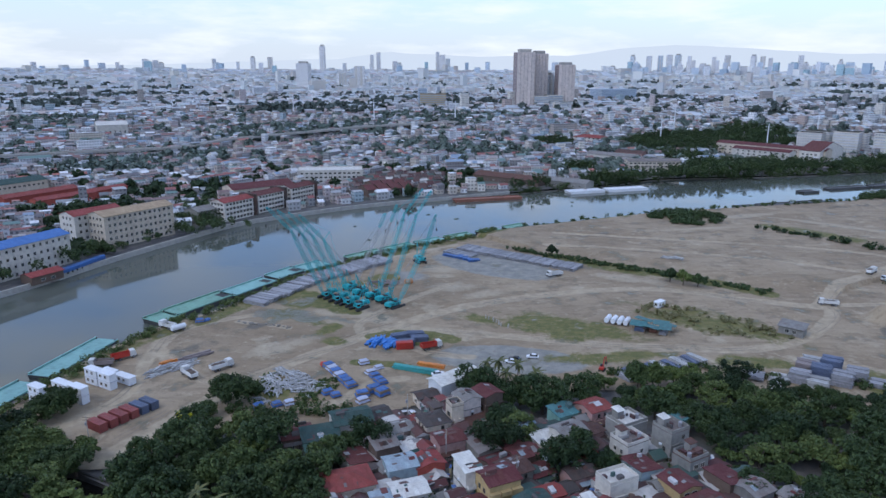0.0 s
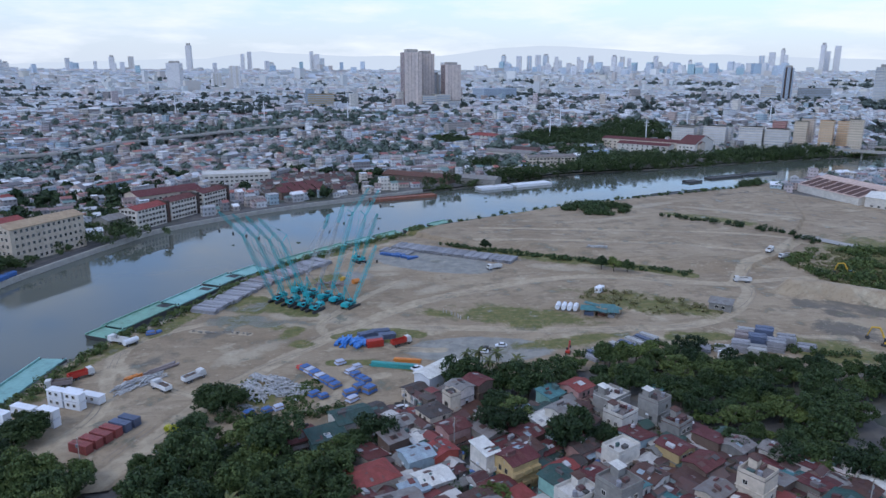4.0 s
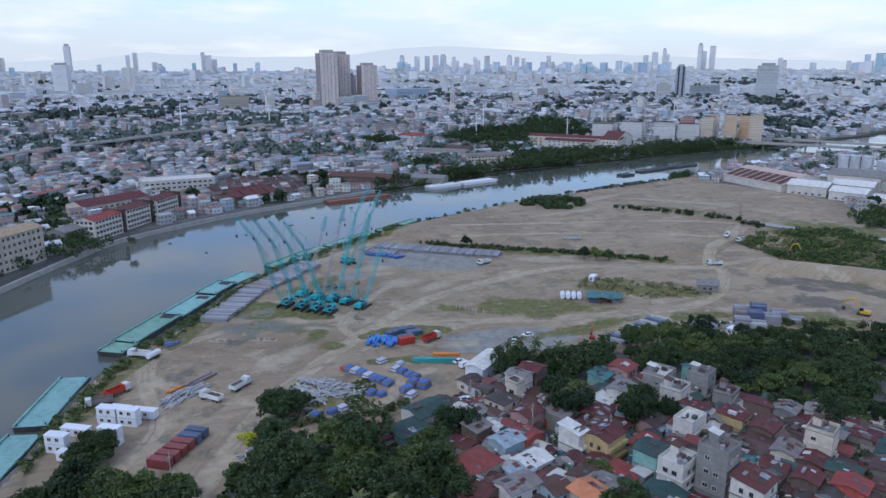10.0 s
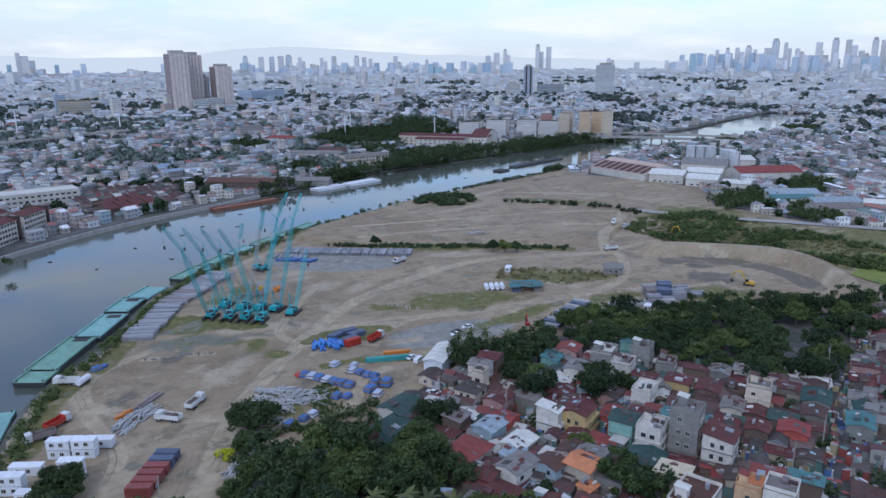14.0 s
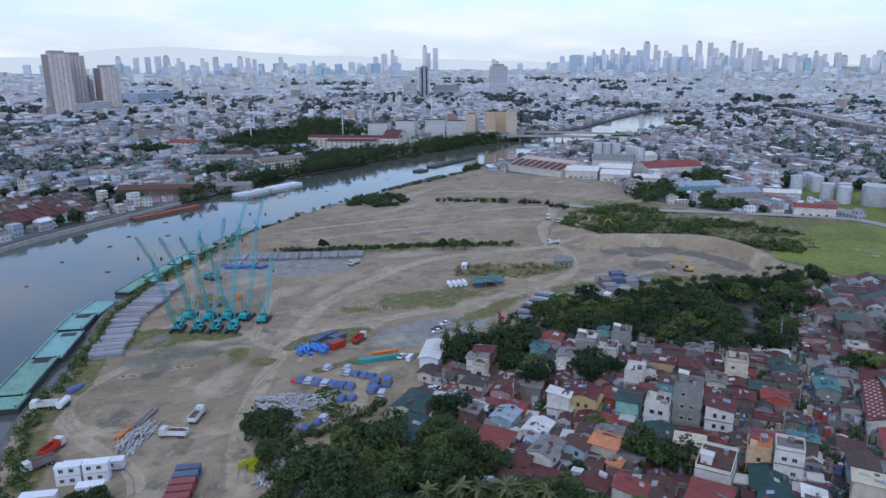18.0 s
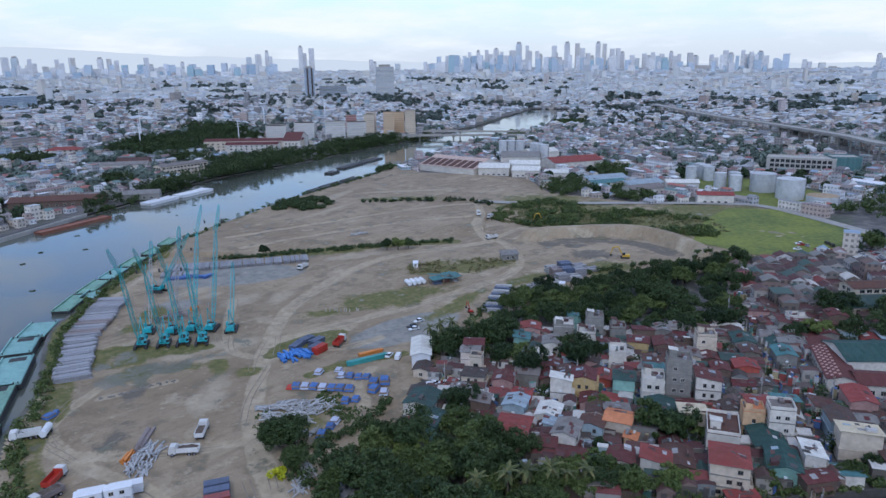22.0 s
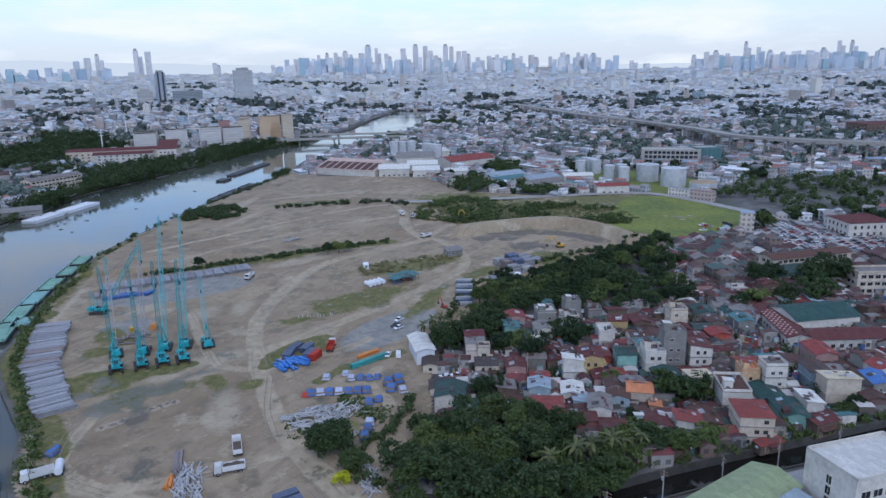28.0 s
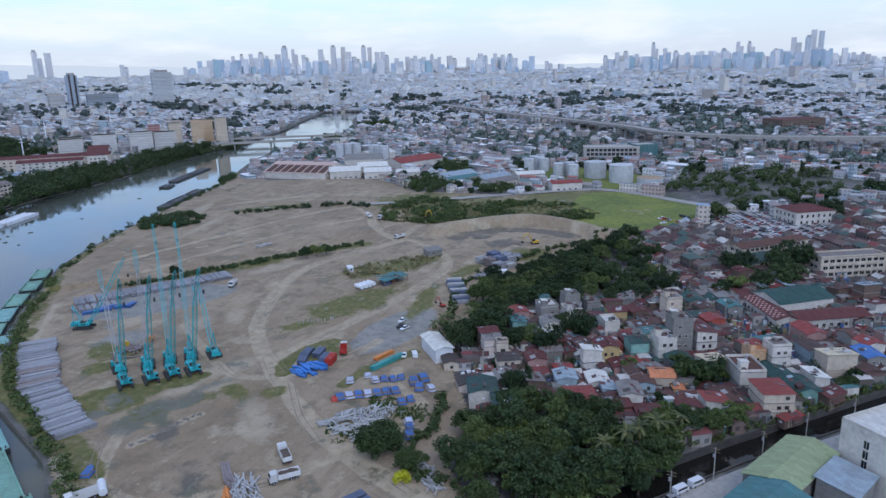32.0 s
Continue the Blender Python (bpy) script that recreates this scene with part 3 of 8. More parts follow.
def np_mesh(name, verts, faces, mats, index=None, uv=None):
    """A mesh from arrays; faces all have the same number of corners."""
    me = bpy.data.meshes.new(name)
    n, k = faces.shape
    me.vertices.add(len(verts)), me.loops.add(n * k), me.polygons.add(n)
    me.vertices.foreach_set("co", np.ascontiguousarray(verts, np.float32).ravel())
    me.loops.foreach_set("vertex_index", np.ascontiguousarray(faces, np.int32).ravel())
    me.polygons.foreach_set("loop_start", np.arange(0, n * k, k, dtype=np.int32))
    for m in mats:
        me.materials.append(MATS[m])
    if index is not None:
        me.polygons.foreach_set("material_index", np.ascontiguousarray(index, np.int32))
    if uv is not None:
        me.uv_layers.new(name="metres").data.foreach_set("uv", np.ascontiguousarray(uv, np.float32).ravel())
    me.update(calc_edges=True)
    me.validate()
    me.polygons.foreach_set("use_smooth", np.zeros(len(me.polygons), bool))
    return me


# ---- plan: river, creek, site, woods ----
NEAR_BANK = spline([(-330, -160), (-225, 10), (-165, 110), (-142, 170), (-134, 192), (-124, 240), (-110, 270), (-96, 286), (-67, 345), (-40, 370), (-8, 402), (31, 430), (66, 456), (139, 486),
                    (222, 511), (320, 541), (385, 572), (470, 612), (549, 640), (640, 655), (740, 668), (860, 690), (1000, 745), (1150, 820), (1420, 930)])
FAR_BANK = spline([(-480, -90), (-380, 40), (-270, 180), (-203, 301), (-178, 366), (-152, 425), (-130, 462), (-66, 516), (2, 553), (78, 592), (140, 622), (212, 664), (330, 686), (440, 715),
                   (547, 738), (650, 752), (760, 790), (900, 830), (1067, 900), (1380, 1020)])
RIVER = np.vstack([NEAR_BANK, FAR_BANK[::-1]])
CREEK_LINE = spline([(-150, 153), (-112, 156), (-86, 149), (-58, 125), (-39, 108), (-19, 88), (-8, 76.5), (8, 60.5), (40, 28), (110, -40)])
CT = np.gradient(CREEK_LINE, axis=0)
CN = np.stack([-CT[:, 1], CT[:, 0]], 1) / np.linalg.norm(CT, axis=1)[:, None] * 5.0
CREEK = np.vstack([CREEK_LINE + CN, (CREEK_LINE - CN)[::-1]])
SITE = [(-142, 168), (-118, 160), (-86, 158), (-78, 166), (-62, 178), (-40, 178), (-26, 184), (-6, 195), (20, 202), (50, 205), (90, 203), (112, 190), (134, 180), (168, 164), (200, 150), (222, 140),
        (262, 120), (300, 96), (330, 120), (372, 175), (370, 215), (330, 262), (330, 345), (385, 400), (382, 455), (352, 530), (420, 590), (300, 560)]
SITE_POLY = np.vstack([NEAR_BANK[(NEAR_BANK[:, 1] > 168) & (NEAR_BANK[:, 0] < 400)], np.array(SITE[-5:-1][::-1] + SITE[:-5][::-1], float)])
HOUSES = [(-40, 126), (-24, 150), (-30, 178), (-8, 196), (10, 192), (26, 178), (38, 190), (54, 182), (68, 164), (84, 140), (127, 131), (160, 146), (196, 152), (225, 135), (262, 95), (300, 60), (340, 0),
          (300, -80), (130, -50), (64, 10), (14, 61), (-17, 93), (-40, 119)]
WOOD_A = [(-80, 164), (-68, 173), (-58, 178), (-49, 177), (-42, 167), (-30, 165), (-25, 158), (-26, 142), (-32, 131), (-42, 122), (-52, 116), (-63, 127), (-76, 146)]
WOOD_B = [(-2, 192), (8, 200), (34, 201), (58, 208), (76, 212), (97, 209), (115, 199), (135, 189), (160, 176), (190, 163), (206, 152), (165, 143), (127, 131), (100, 126), (86, 132), (74, 145), (72, 160), (70, 172), (58, 186), (44, 194), (34, 190), (20, 186), (8, 190)]
MARGIN = [(-140, 150), (-30, 110), (70, 130), (240, 130), (240, 215), (140, 225), (90, 225), (-130, 215)]
EAST_TREES = [[(318, 330), (342, 362), (380, 366), (412, 352), (384, 334), (350, 312)], [(412, 338), (440, 324), (498, 352), (500, 378), (458, 376)], [(328, 268), (352, 262), (394, 302), (372, 312), (330, 288)],
              [(640, 600), (700, 640), (790, 690), (760, 640), (690, 590)], [(930, 690), (1010, 740), (1060, 700), (960, 640)]]
EAST_WOOD = [(296, 118), (345, 150), (400, 138), (470, 130), (520, 60), (450, -30), (380, 0), (320, 60)]
MIXED = [(70, 600), (140, 630), (212, 672), (330, 692), (440, 722), (560, 744), (640, 760), (600, 775), (545, 765), (490, 850), (520, 960), (450, 1050), (370, 1000), (290, 950), (210, 900), (150, 810), (100, 700)]
FAR_WOODS = [[(56, 584), (150, 622), (204, 642), (196, 668), (150, 652), (92, 620)],
             [(200, 640), (260, 655), (330, 686), (404, 706), (424, 742), (384, 752), (310, 762), (262, 752), (250, 706), (208, 668)],
             [(400, 706), (485, 722), (560, 742), (604, 768), (566, 778), (500, 784), (462, 774), (430, 752)],
             [(248, 862), (330, 850), (396, 884), (470, 892), (444, 960), (360, 986), (290, 972), (232, 920)],
             [(404, 960), (474, 950), (486, 1010), (434, 1044), (392, 1012)], [(468, 882), (504, 856), (526, 902), (492, 934)],
             [(120, 690), (150, 684), (160, 712), (128, 724)], [(120, 900), (165, 880), (170, 930), (130, 950)], [(250, 770), (300, 780), (296, 830), (250, 820)]]


def rise(x, y):
    """The land climbs away from the river beyond the near districts."""
    r = np.hypot(x + 100, y - 60)
    away = np.minimum(line_dist(NEAR_BANK[::4], x, y), line_dist(FAR_BANK[::4], x, y))
    east = smooth(48, 80, np.degrees(np.arctan2(x + 100, y - 60)))
    return (31 * smooth(650, 1350, r) * (1 - 0.7 * east) + 54 * smooth(1700, 4600, r)) * smooth(40, 420, away)


# ---- ground sheet, river and creek ----
ring_r = np.array([150, 300, 450, 600, 750, 900, 1050, 1200, 1400, 1700, 2200, 3000, 4000, 5200, 7000.0])
ring_a = np.linspace(0, 2 * np.pi, 97)[:-1]
rr, aa = np.meshgrid(ring_r, ring_a)
loose = np.stack([rr.ravel() * np.sin(aa.ravel()) - 100, rr.ravel() * np.cos(aa.ravel()) + 60], 1)
keep = (line_dist(RIVER[::3], loose[:, 0], loose[:, 1]) > 12) & ~inside(RIVER, loose[:, 0], loose[:, 1]) & (line_dist(CREEK_LINE, loose[:, 0], loose[:, 1]) > 12)
loose = loose[keep]
river_c, creek_c = RIVER, CREEK[::2]
pts = np.vstack([river_c, creek_c, loose])
nr, nc = len(river_c), len(creek_c)
edges = [(i, (i + 1) % nr) for i in range(nr)] + [(nr + i, nr + (i + 1) % nc) for i in range(nc)]
cv, _, cf, *_ = delaunay_2d_cdt([Vector(p) for p in pts], edges, [], 0, 0.01)
cv = np.array([tuple(p) for p in cv])
cf = np.array([f for f in cf if len(f) == 3])
mid = cv[cf].mean(1)
cf = cf[~(inside(RIVER, mid[:, 0], mid[:, 1]) | inside(CREEK, mid[:, 0], mid[:, 1]))]
cz = rise(cv[:, 0], cv[:, 1])
ground = new("ground", np_mesh("ground", np.column_stack([cv, cz]), cf, ["city_ground"]))
tagged(ground, "grey-brown city ground with patches of grass", "ground", kind="structure")

water = single("water", Geo().add([(-900, -400, -2), (2200, -400, -2), (2200, 1500, -2), (-900, 1500, -2)], [(0, 1, 2, 3)]), "river_water",
               label="still grey-green river water mirroring the sky", category="river", kind="structure")


def wall_along(line, name, top, bottom, t, material, label, side=1):
    """A thick wall that follows a line; side: on which hand its thickness lies."""
    line = np.asarray(line)
    d = np.gradient(line, axis=0)
    n = np.stack([-d[:, 1], d[:, 0]], 1) / np.linalg.norm(d, axis=1)[:, None] * t * side
    g = Geo()
    k = len(line)
    rows = [(line, bottom), (line, top), (line + n, top), (line + n, bottom)]
    v = [(p[0], p[1], z) for ln, z in rows for p in ln]
    f = [(r * k + i, r * k + i + 1, ((r + 1) % 4) * k + i + 1, ((r + 1) % 4) * k + i) for r in range(4) for i in range(k - 1)]
    g.add(v, f)
    return single(name, g, material, label=label, category="wall", kind="structure")


wall_along(FAR_BANK[FAR_BANK[:, 0] > 40], "embankment_wooded", -1.3, -5, 1.2, "dirty_concrete", "stained low river wall under trees", 1)
wall_along(FAR_BANK[FAR_BANK[:, 0] < 60], "embankment_far", 0.9, -5, 1.2, "concrete", "pale concrete river wall with a parapet", 1)
wall_along(NEAR_BANK, "embankment_near", -0.1, -5, 1.0, "dirty_concrete", "low stained concrete bank along the site", -1)
wall_along(CREEK_LINE + CN * 0.99, "creek_wall_north", 0.6, -4, 0.4, "creek_stone", "stained concrete wall of the creek", 1)
wall_along(CREEK_LINE - CN * 0.99, "creek_wall_south", 0.6, -4, 0.4, "creek_stone", "stained concrete wall of the creek", -1)


def strip(name, line, width, z, material, label, category, thick=0.0):
    line = np.asarray(line, float)
    d = np.gradient(line, axis=0)
    n = np.stack([-d[:, 1], d[:, 0]], 1) / np.linalg.norm(d, axis=1)[:, None] * width / 2
    g = Geo()
    k = len(line)
    zz = rise(line[:, 0], line[:, 1]) + z if np.isscalar(z) else z
    a = [(p[0], p[1], h) for p, h in zip(line + n, zz)]
    b = [(p[0], p[1], h) for p, h in zip(line - n, zz)]
    g.add(a + b, [(i, k + i, k + i + 1, i + 1) for i in range(k - 1)])
    if thick:
        c, e = [(x, y, h - thick) for x, y, h in a], [(x, y, h - thick) for x, y, h in b]
        g.add(a + b + c + e, [(i, i + 1, 2 * k + i + 1, 2 * k + i) for i in range(k - 1)] + [(k + i + 1, k + i, 3 * k + i, 3 * k + i + 1) for i in range(k - 1)]
              + [(2 * k + i, 2 * k + i + 1, 3 * k + i + 1, 3 * k + i) for i in range(k - 1)])
    return single(name, g, material, label=label, category=category, kind="structure")


# ---- site ground ----
STEP = 1.15
gx, gy = np.meshgrid(np.arange(-150, 425, STEP), np.arange(92, 602, STEP))
sx, sy = gx.ravel(), gy.ravel()


def blob(cx, cy, rx, ry, rot=0.0, soft=0.85):
    c, s = math.cos(radians(rot)), math.sin(radians(rot))
    u, v = (sx - cx) * c + (sy - cy) * s, -(sx - cx) * s + (sy - cy) * c
    return 1 - smooth(1 - soft, 1 + soft * 0.4, np.hypot(u / rx, v / ry))


def stroke(pts, width, soft=1.6):
    return 1 - smooth(width / 2, width / 2 * soft + 0.8, line_dist(spline(pts, 5), sx, sy))


MAIN_TRACK = [(-92, 158), (-80, 182), (-70, 202), (-52, 228), (-28, 254), (-10, 272), (16, 291), (62, 308), (100, 313), (133, 300), (163, 288)]
TRACKS = [(MAIN_TRACK, 9), ([(-16, 262), (8, 256), (38, 249), (74, 243), (112, 240), (140, 252), (163, 276), (170, 292)], 8), ([(-64, 205), (-84, 216), (-104, 240), (-100, 262), (-78, 276)], 6),
          ([(163, 288), (190, 318), (214, 332), (240, 352), (262, 372)], 9), ([(-110, 178), (-100, 200), (-104, 226), (-108, 250)], 6), ([(-30, 252), (-34, 262), (-30, 275), (-12, 300), (4, 320)], 5),
          ([(-22, 256), (-10, 240), (0, 234), (10, 232)], 6), ([(-66, 200), (-50, 196), (-34, 196), (-24, 210), (-12, 214)], 5), ([(60, 392), (120, 376), (170, 360), (208, 336)], 6),
          ([(70, 420), (150, 400), (220, 380), (262, 352)], 6), ([(170, 290), (200, 292), (222, 288)], 7), ([(130, 232), (150, 222), (168, 216)], 6)]
mask = {}
mask["track"] = np.max([stroke(p, w * 0.5) for p, w in TRACKS], 0)
ruts = []
for p, w in TRACKS:
    ln = spline(p, 5)
    d = np.gradient(ln, axis=0)
    n = np.stack([-d[:, 1], d[:, 0]], 1) / np.linalg.norm(d, axis=1)[:, None]
    ruts += [1 - smooth(0.25, 1.1, line_dist(ln + n * s * w, sx, sy)) for s in (-0.36, -0.14, 0.1, 0.34)]
mask["rut"] = np.max(ruts, 0) * 0.25
mask["grass"] = np.max([stroke([(-30, 226), (-16, 224), (-4, 217), (4, 214)], 3), stroke([(-27, 251), (-18, 256), (-4, 254), (4, 248)], 4), blob(146, 207, 12, 14, -30), blob(-56, 300, 12, 4, -50), blob(-54, 287, 8, 5, -40) * 0.9, stroke([(-66, 306), (-58, 297), (-50, 291), (-42, 284), (-37, 278)], 4), blob(-30, 330, 10, 7, 40), blob(-42, 320, 9, 6, 30), blob(-41, 246, 5, 5, 0), stroke([(-91, 296), (-78, 318), (-68, 338), (-50, 358), (-30, 376)], 4.5), blob(48, 262, 34, 14, -22), blob(15, 272, 10, 6, -25), blob(108, 268, 38, 15, -38) * 0.85, blob(-70, 300, 12, 8, 40), blob(-66, 278, 15, 9, 60) * 0.75, blob(-56, 268, 12, 5, -30) * 0.6, blob(-48, 285, 16, 5, -45), blob(-62, 288, 9, 7, 0),
                        blob(-44, 260, 5, 9, -35), blob(-30, 320, 8, 12, 0) * 0.9, blob(110, 228, 18, 6, -10), blob(150, 207, 20, 13, -40), blob(60, 232, 26, 6, 5), blob(90, 345, 22, 6, -38), blob(-8, 246, 12, 5, 0),
                        stroke([(-122, 215), (-112, 250), (-92, 276), (-72, 322), (-46, 358), (-14, 388), (20, 414), (60, 446), (130, 474)], 6) * 0.55, blob(-25, 377, 12, 6, 38), blob(230, 420, 42, 9, -48),
                        stroke([(60, 372), (96, 347), (126, 326), (150, 306)], 7), blob(285, 320, 50, 50, 0) * 0.9, blob(320, 200, 50, 60, 0), blob(265, 250, 60, 70, 0), blob(-52, 205, 12, 9, 0) * 0.8], 0)
mask["gravel"] = np.max([blob(24, 230, 29, 13, -8, 0.3), blob(26, 353, 40, 20, -38, 0.35), blob(-20, 330, 20, 14, 40) * 0.7], 0)
mask["pale"] = np.max([stroke([(-104, 268), (-97, 280), (-92, 293), (-75, 317), (-60, 338), (-28, 367), (8, 397)], 1.6), blob(-50, 278, 9, 4, -40), blob(-42, 266, 9, 5, -40), blob(-36, 268, 6, 3, 20), blob(5, 315, 14, 9, 20), blob(0, 333, 9, 5, 0), stroke([(-83, 267), (-75, 264), (-66, 262), (-61, 260)], 2.2), blob(-35, 276, 28, 7, -32), blob(0, 345, 12, 8, 0), blob(90, 330, 26, 7, -30), blob(200, 470, 60, 6, 20), blob(150, 430, 60, 4, 12), blob(-100, 185, 16, 9, 30), blob(20, 305, 16, 6, 30),
                       blob(260, 440, 60, 5, -40), blob(-60, 240, 18, 6, 40)], 0)
mask["dark"] = np.max([blob(172, 222, 18, 12, -60), blob(182, 240, 10, 5, -60), blob(-92, 240, 10, 6, 30) * 0.8, blob(-74, 262, 9, 5, 40), blob(300, 510, 40, 5, 20) * 0.6, blob(110, 420, 60, 5, 15) * 0.5, blob(24, 352, 24, 10, -38) * 0.5], 0)
mask["wet"] = np.max([blob(-68, 276, 15, 9, 62, 0.6) * 0.8, blob(-62, 291, 9, 5, 60, 0.5) * 0.8, blob(-57, 270, 7, 4, -30, 0.4), blob(-78, 276, 6, 5, 0, 0.4), blob(-62, 279, 14, 6, -30), blob(-40, 268, 9, 4, -35), blob(-52, 270, 8, 3, 30), blob(-74, 292, 7, 5, 0) * 0.8], 0)
lift = np.array([noise.noise(Vector((x * 0.03, y * 0.03, 1.7))) for x, y in zip(sx, sy)])
small = np.array([noise.noise(Vector((x * 0.16, y * 0.16, 4.1))) for x, y in zip(sx, sy)])
sz = 0.55 + 0.35 * lift + 0.22 * small - 0.25 * mask["track"] - 0.18 * mask["rut"] - 0.25 * mask["wet"]
flat = np.max([mask["gravel"], mask["wet"]], 0)
sz = sz * (1 - 0.6 * flat) + 0.22 * flat
sz += 2.2 * smooth(0, 25, line_dist([(60, 372), (150, 306), (172, 300)], sx, sy)) * inside([(20, 420), (60, 372), (150, 306), (172, 300), (225, 335), (300, 420), (380, 560), (300, 540), (140, 480)], sx, sy)
BUND = spline([(183, 272), (200, 262), (226, 232), (226, 205), (205, 176), (190, 168)], 5)
sz += 6.0 * (1 - smooth(1.5, 9, line_dist(BUND, sx, sy))) + 0.8 * (mask["dark"] > 0.4) * small
sz = np.maximum(sz, 0.06)
sz = sz * smooth(0, 5, line_dist(NEAR_BANK, sx, sy)) + 0.04
mask["grass"] = mask["grass"] * smooth(8, 13, line_dist(BUND, sx, sy))
mask["dark"] = np.maximum(mask["dark"], stroke([(178, 256), (190, 250), (206, 232), (208, 210), (198, 188)], 9) * 0.9)
mask["pale"] = np.maximum(mask["pale"], 0.45 * (1 - smooth(4, 9, line_dist(BUND, sx, sy))))
ny, nx = gx.shape
idx = np.arange(nx * ny).reshape(ny, nx)
quads = np.stack([idx[:-1, :-1], idx[:-1, 1:], idx[1:, 1:], idx[1:, :-1]], -1).reshape(-1, 4)
in_site = inside(SITE_POLY, sx, sy) & (line_dist(NEAR_BANK, sx, sy) > 1.0)
quads = quads[in_site[quads].all(1)]
used = np.unique(quads)
remap = np.full(nx * ny, -1)
remap[used] = np.arange(len(used))
site_mesh = np_mesh("site_ground", np.column_stack([sx, sy, sz])[used], remap[quads], ["site_soil"])
for k, v in mask.items():
    site_mesh.attributes.new(k, "FLOAT", "POINT").data.foreach_set("value", np.ascontiguousarray(v[used], np.float32))
site = tagged(new("site_ground", site_mesh), "bare brown-grey earth with wheel tracks, gravel and weedy patches", "ground", kind="structure")
site_mesh.polygons.foreach_set("use_smooth", np.ones(len(site_mesh.polygons), bool))


def surface(x, y):
    """Height of the site's earth between its grid points, for arrays."""
    fx_, fy_ = (x + 150) / STEP, (y - 92) / STEP
    i, j = np.clip(fx_.astype(int), 0, nx - 2), np.clip(fy_.astype(int), 0, ny - 2)
    u, v = fx_ - i, fy_ - j
    q = sz.reshape(ny, nx)
    return (q[j, i] * (1 - u) + q[j, i + 1] * u) * (1 - v) + (q[j + 1, i] * (1 - u) + q[j + 1, i + 1] * u) * v


rut_g = Geo()
for p, w in TRACKS:
    for pair in range(2):
        ln = spline(p, 1.6)
        d = np.gradient(ln, axis=0)
        n = np.stack([-d[:, 1], d[:, 0]], 1) / np.linalg.norm(d, axis=1)[:, None]
        sway = np.array([noise.noise(Vector((k * 0.022, pair * 7.3, w + p[0][0]))) for k in range(len(ln))]) * w * 1.1
        for gauge in (-0.95, 0.95):
            mid_ = ln + n * (sway + gauge)[:, None]
            half = 0.09 + 0.2 * np.array([abs(noise.noise(Vector((k * 0.09, pair * 3.1 + gauge, 0)))) for k in range(len(ln))])
            a_, b_ = mid_ + n * half[:, None], mid_ - n * half[:, None]
            k = len(ln)
            on = inside(SITE_POLY, mid_[:, 0], mid_[:, 1])
            gap = np.array([noise.noise(Vector((i * 0.05, pair * 5.7, 2.0))) for i in range(k)]) > 0.02
            vv = [(x, y, z + 0.07) for e2 in (a_, b_) for (x, y), z in zip(e2, surface(e2[:, 0], e2[:, 1]))]
            rut_g.add(vv, [(i, k + i, k + i + 1, i + 1) for i in range(k - 1) if on[i] and on[i + 1] and gap[i]])
single("wheel_ruts", rut_g, "rut_soil", label="dark wheel ruts pressed into the earth tracks", category="ruts", kind="stuff")


def ground_at(x, y):
    """Height of the built ground at a place."""
    i, j = int(round((x + 150) / STEP)), int(round((y - 92) / STEP))
    if 0 <= i < nx and 0 <= j < ny and in_site[j * nx + i]:
        return float(sz[j * nx + i])
    return float(rise(np.array(float(x)), np.array(float(y))))


field_line = [(232, 190), (222, 150), (250, 118), (300, 98), (360, 176), (345, 205), (300, 205)]
single("grass_field", Geo().add([(x, y, 0.9) for x, y in field_line], [tuple(range(len(field_line)))]), "grass_field", label="flat yellow-green grass field", category="grass", kind="structure")
strip("road_east", spline([(262, 372), (282, 330), (330, 262), (360, 214), (364, 178), (308, 101), (284, 70), (262, 20), (240, -60)]), 9, 1.1, "concrete", "pale concrete road along a wall", "road")
strip("road_promenade", FAR_BANK[(FAR_BANK[:, 0] < 40) & (FAR_BANK[:, 0] > -400)] + np.array([-5, 4]), 5.5, 0.06, "asphalt", "narrow asphalt road on the river bank", "road")
strip("street_main", spline([(-16, 204), (-10, 190), (-3, 181), (7, 154), (14, 140), (30, 128), (52, 93), (70, 60), (92, 24)]), 4.2, 0.06, "asphalt", "narrow grey street between houses", "road")
strip("street_east", spline([(20, 74), (52, 93), (76, 107), (116, 129), (140, 134)]), 3.6, 0.10, "asphalt", "narrow dark street between houses", "road")
strip("street_far", spline([(92, 24), (150, 60), (230, 112), (285, 80)]), 7, 0.08, "asphalt", "street past a car yard", "road")
strip("water_creek", CREEK_LINE[CREEK_LINE[:, 0] > -128], 10.4, -1.85, "creek_water", "black still water of the creek", "water")
strip("road_creekside", CREEK_LINE[8:] - CN[8:] / 5.0 * 10.5, 8, 0.08, "concrete", "concrete road beside the creek", "road")

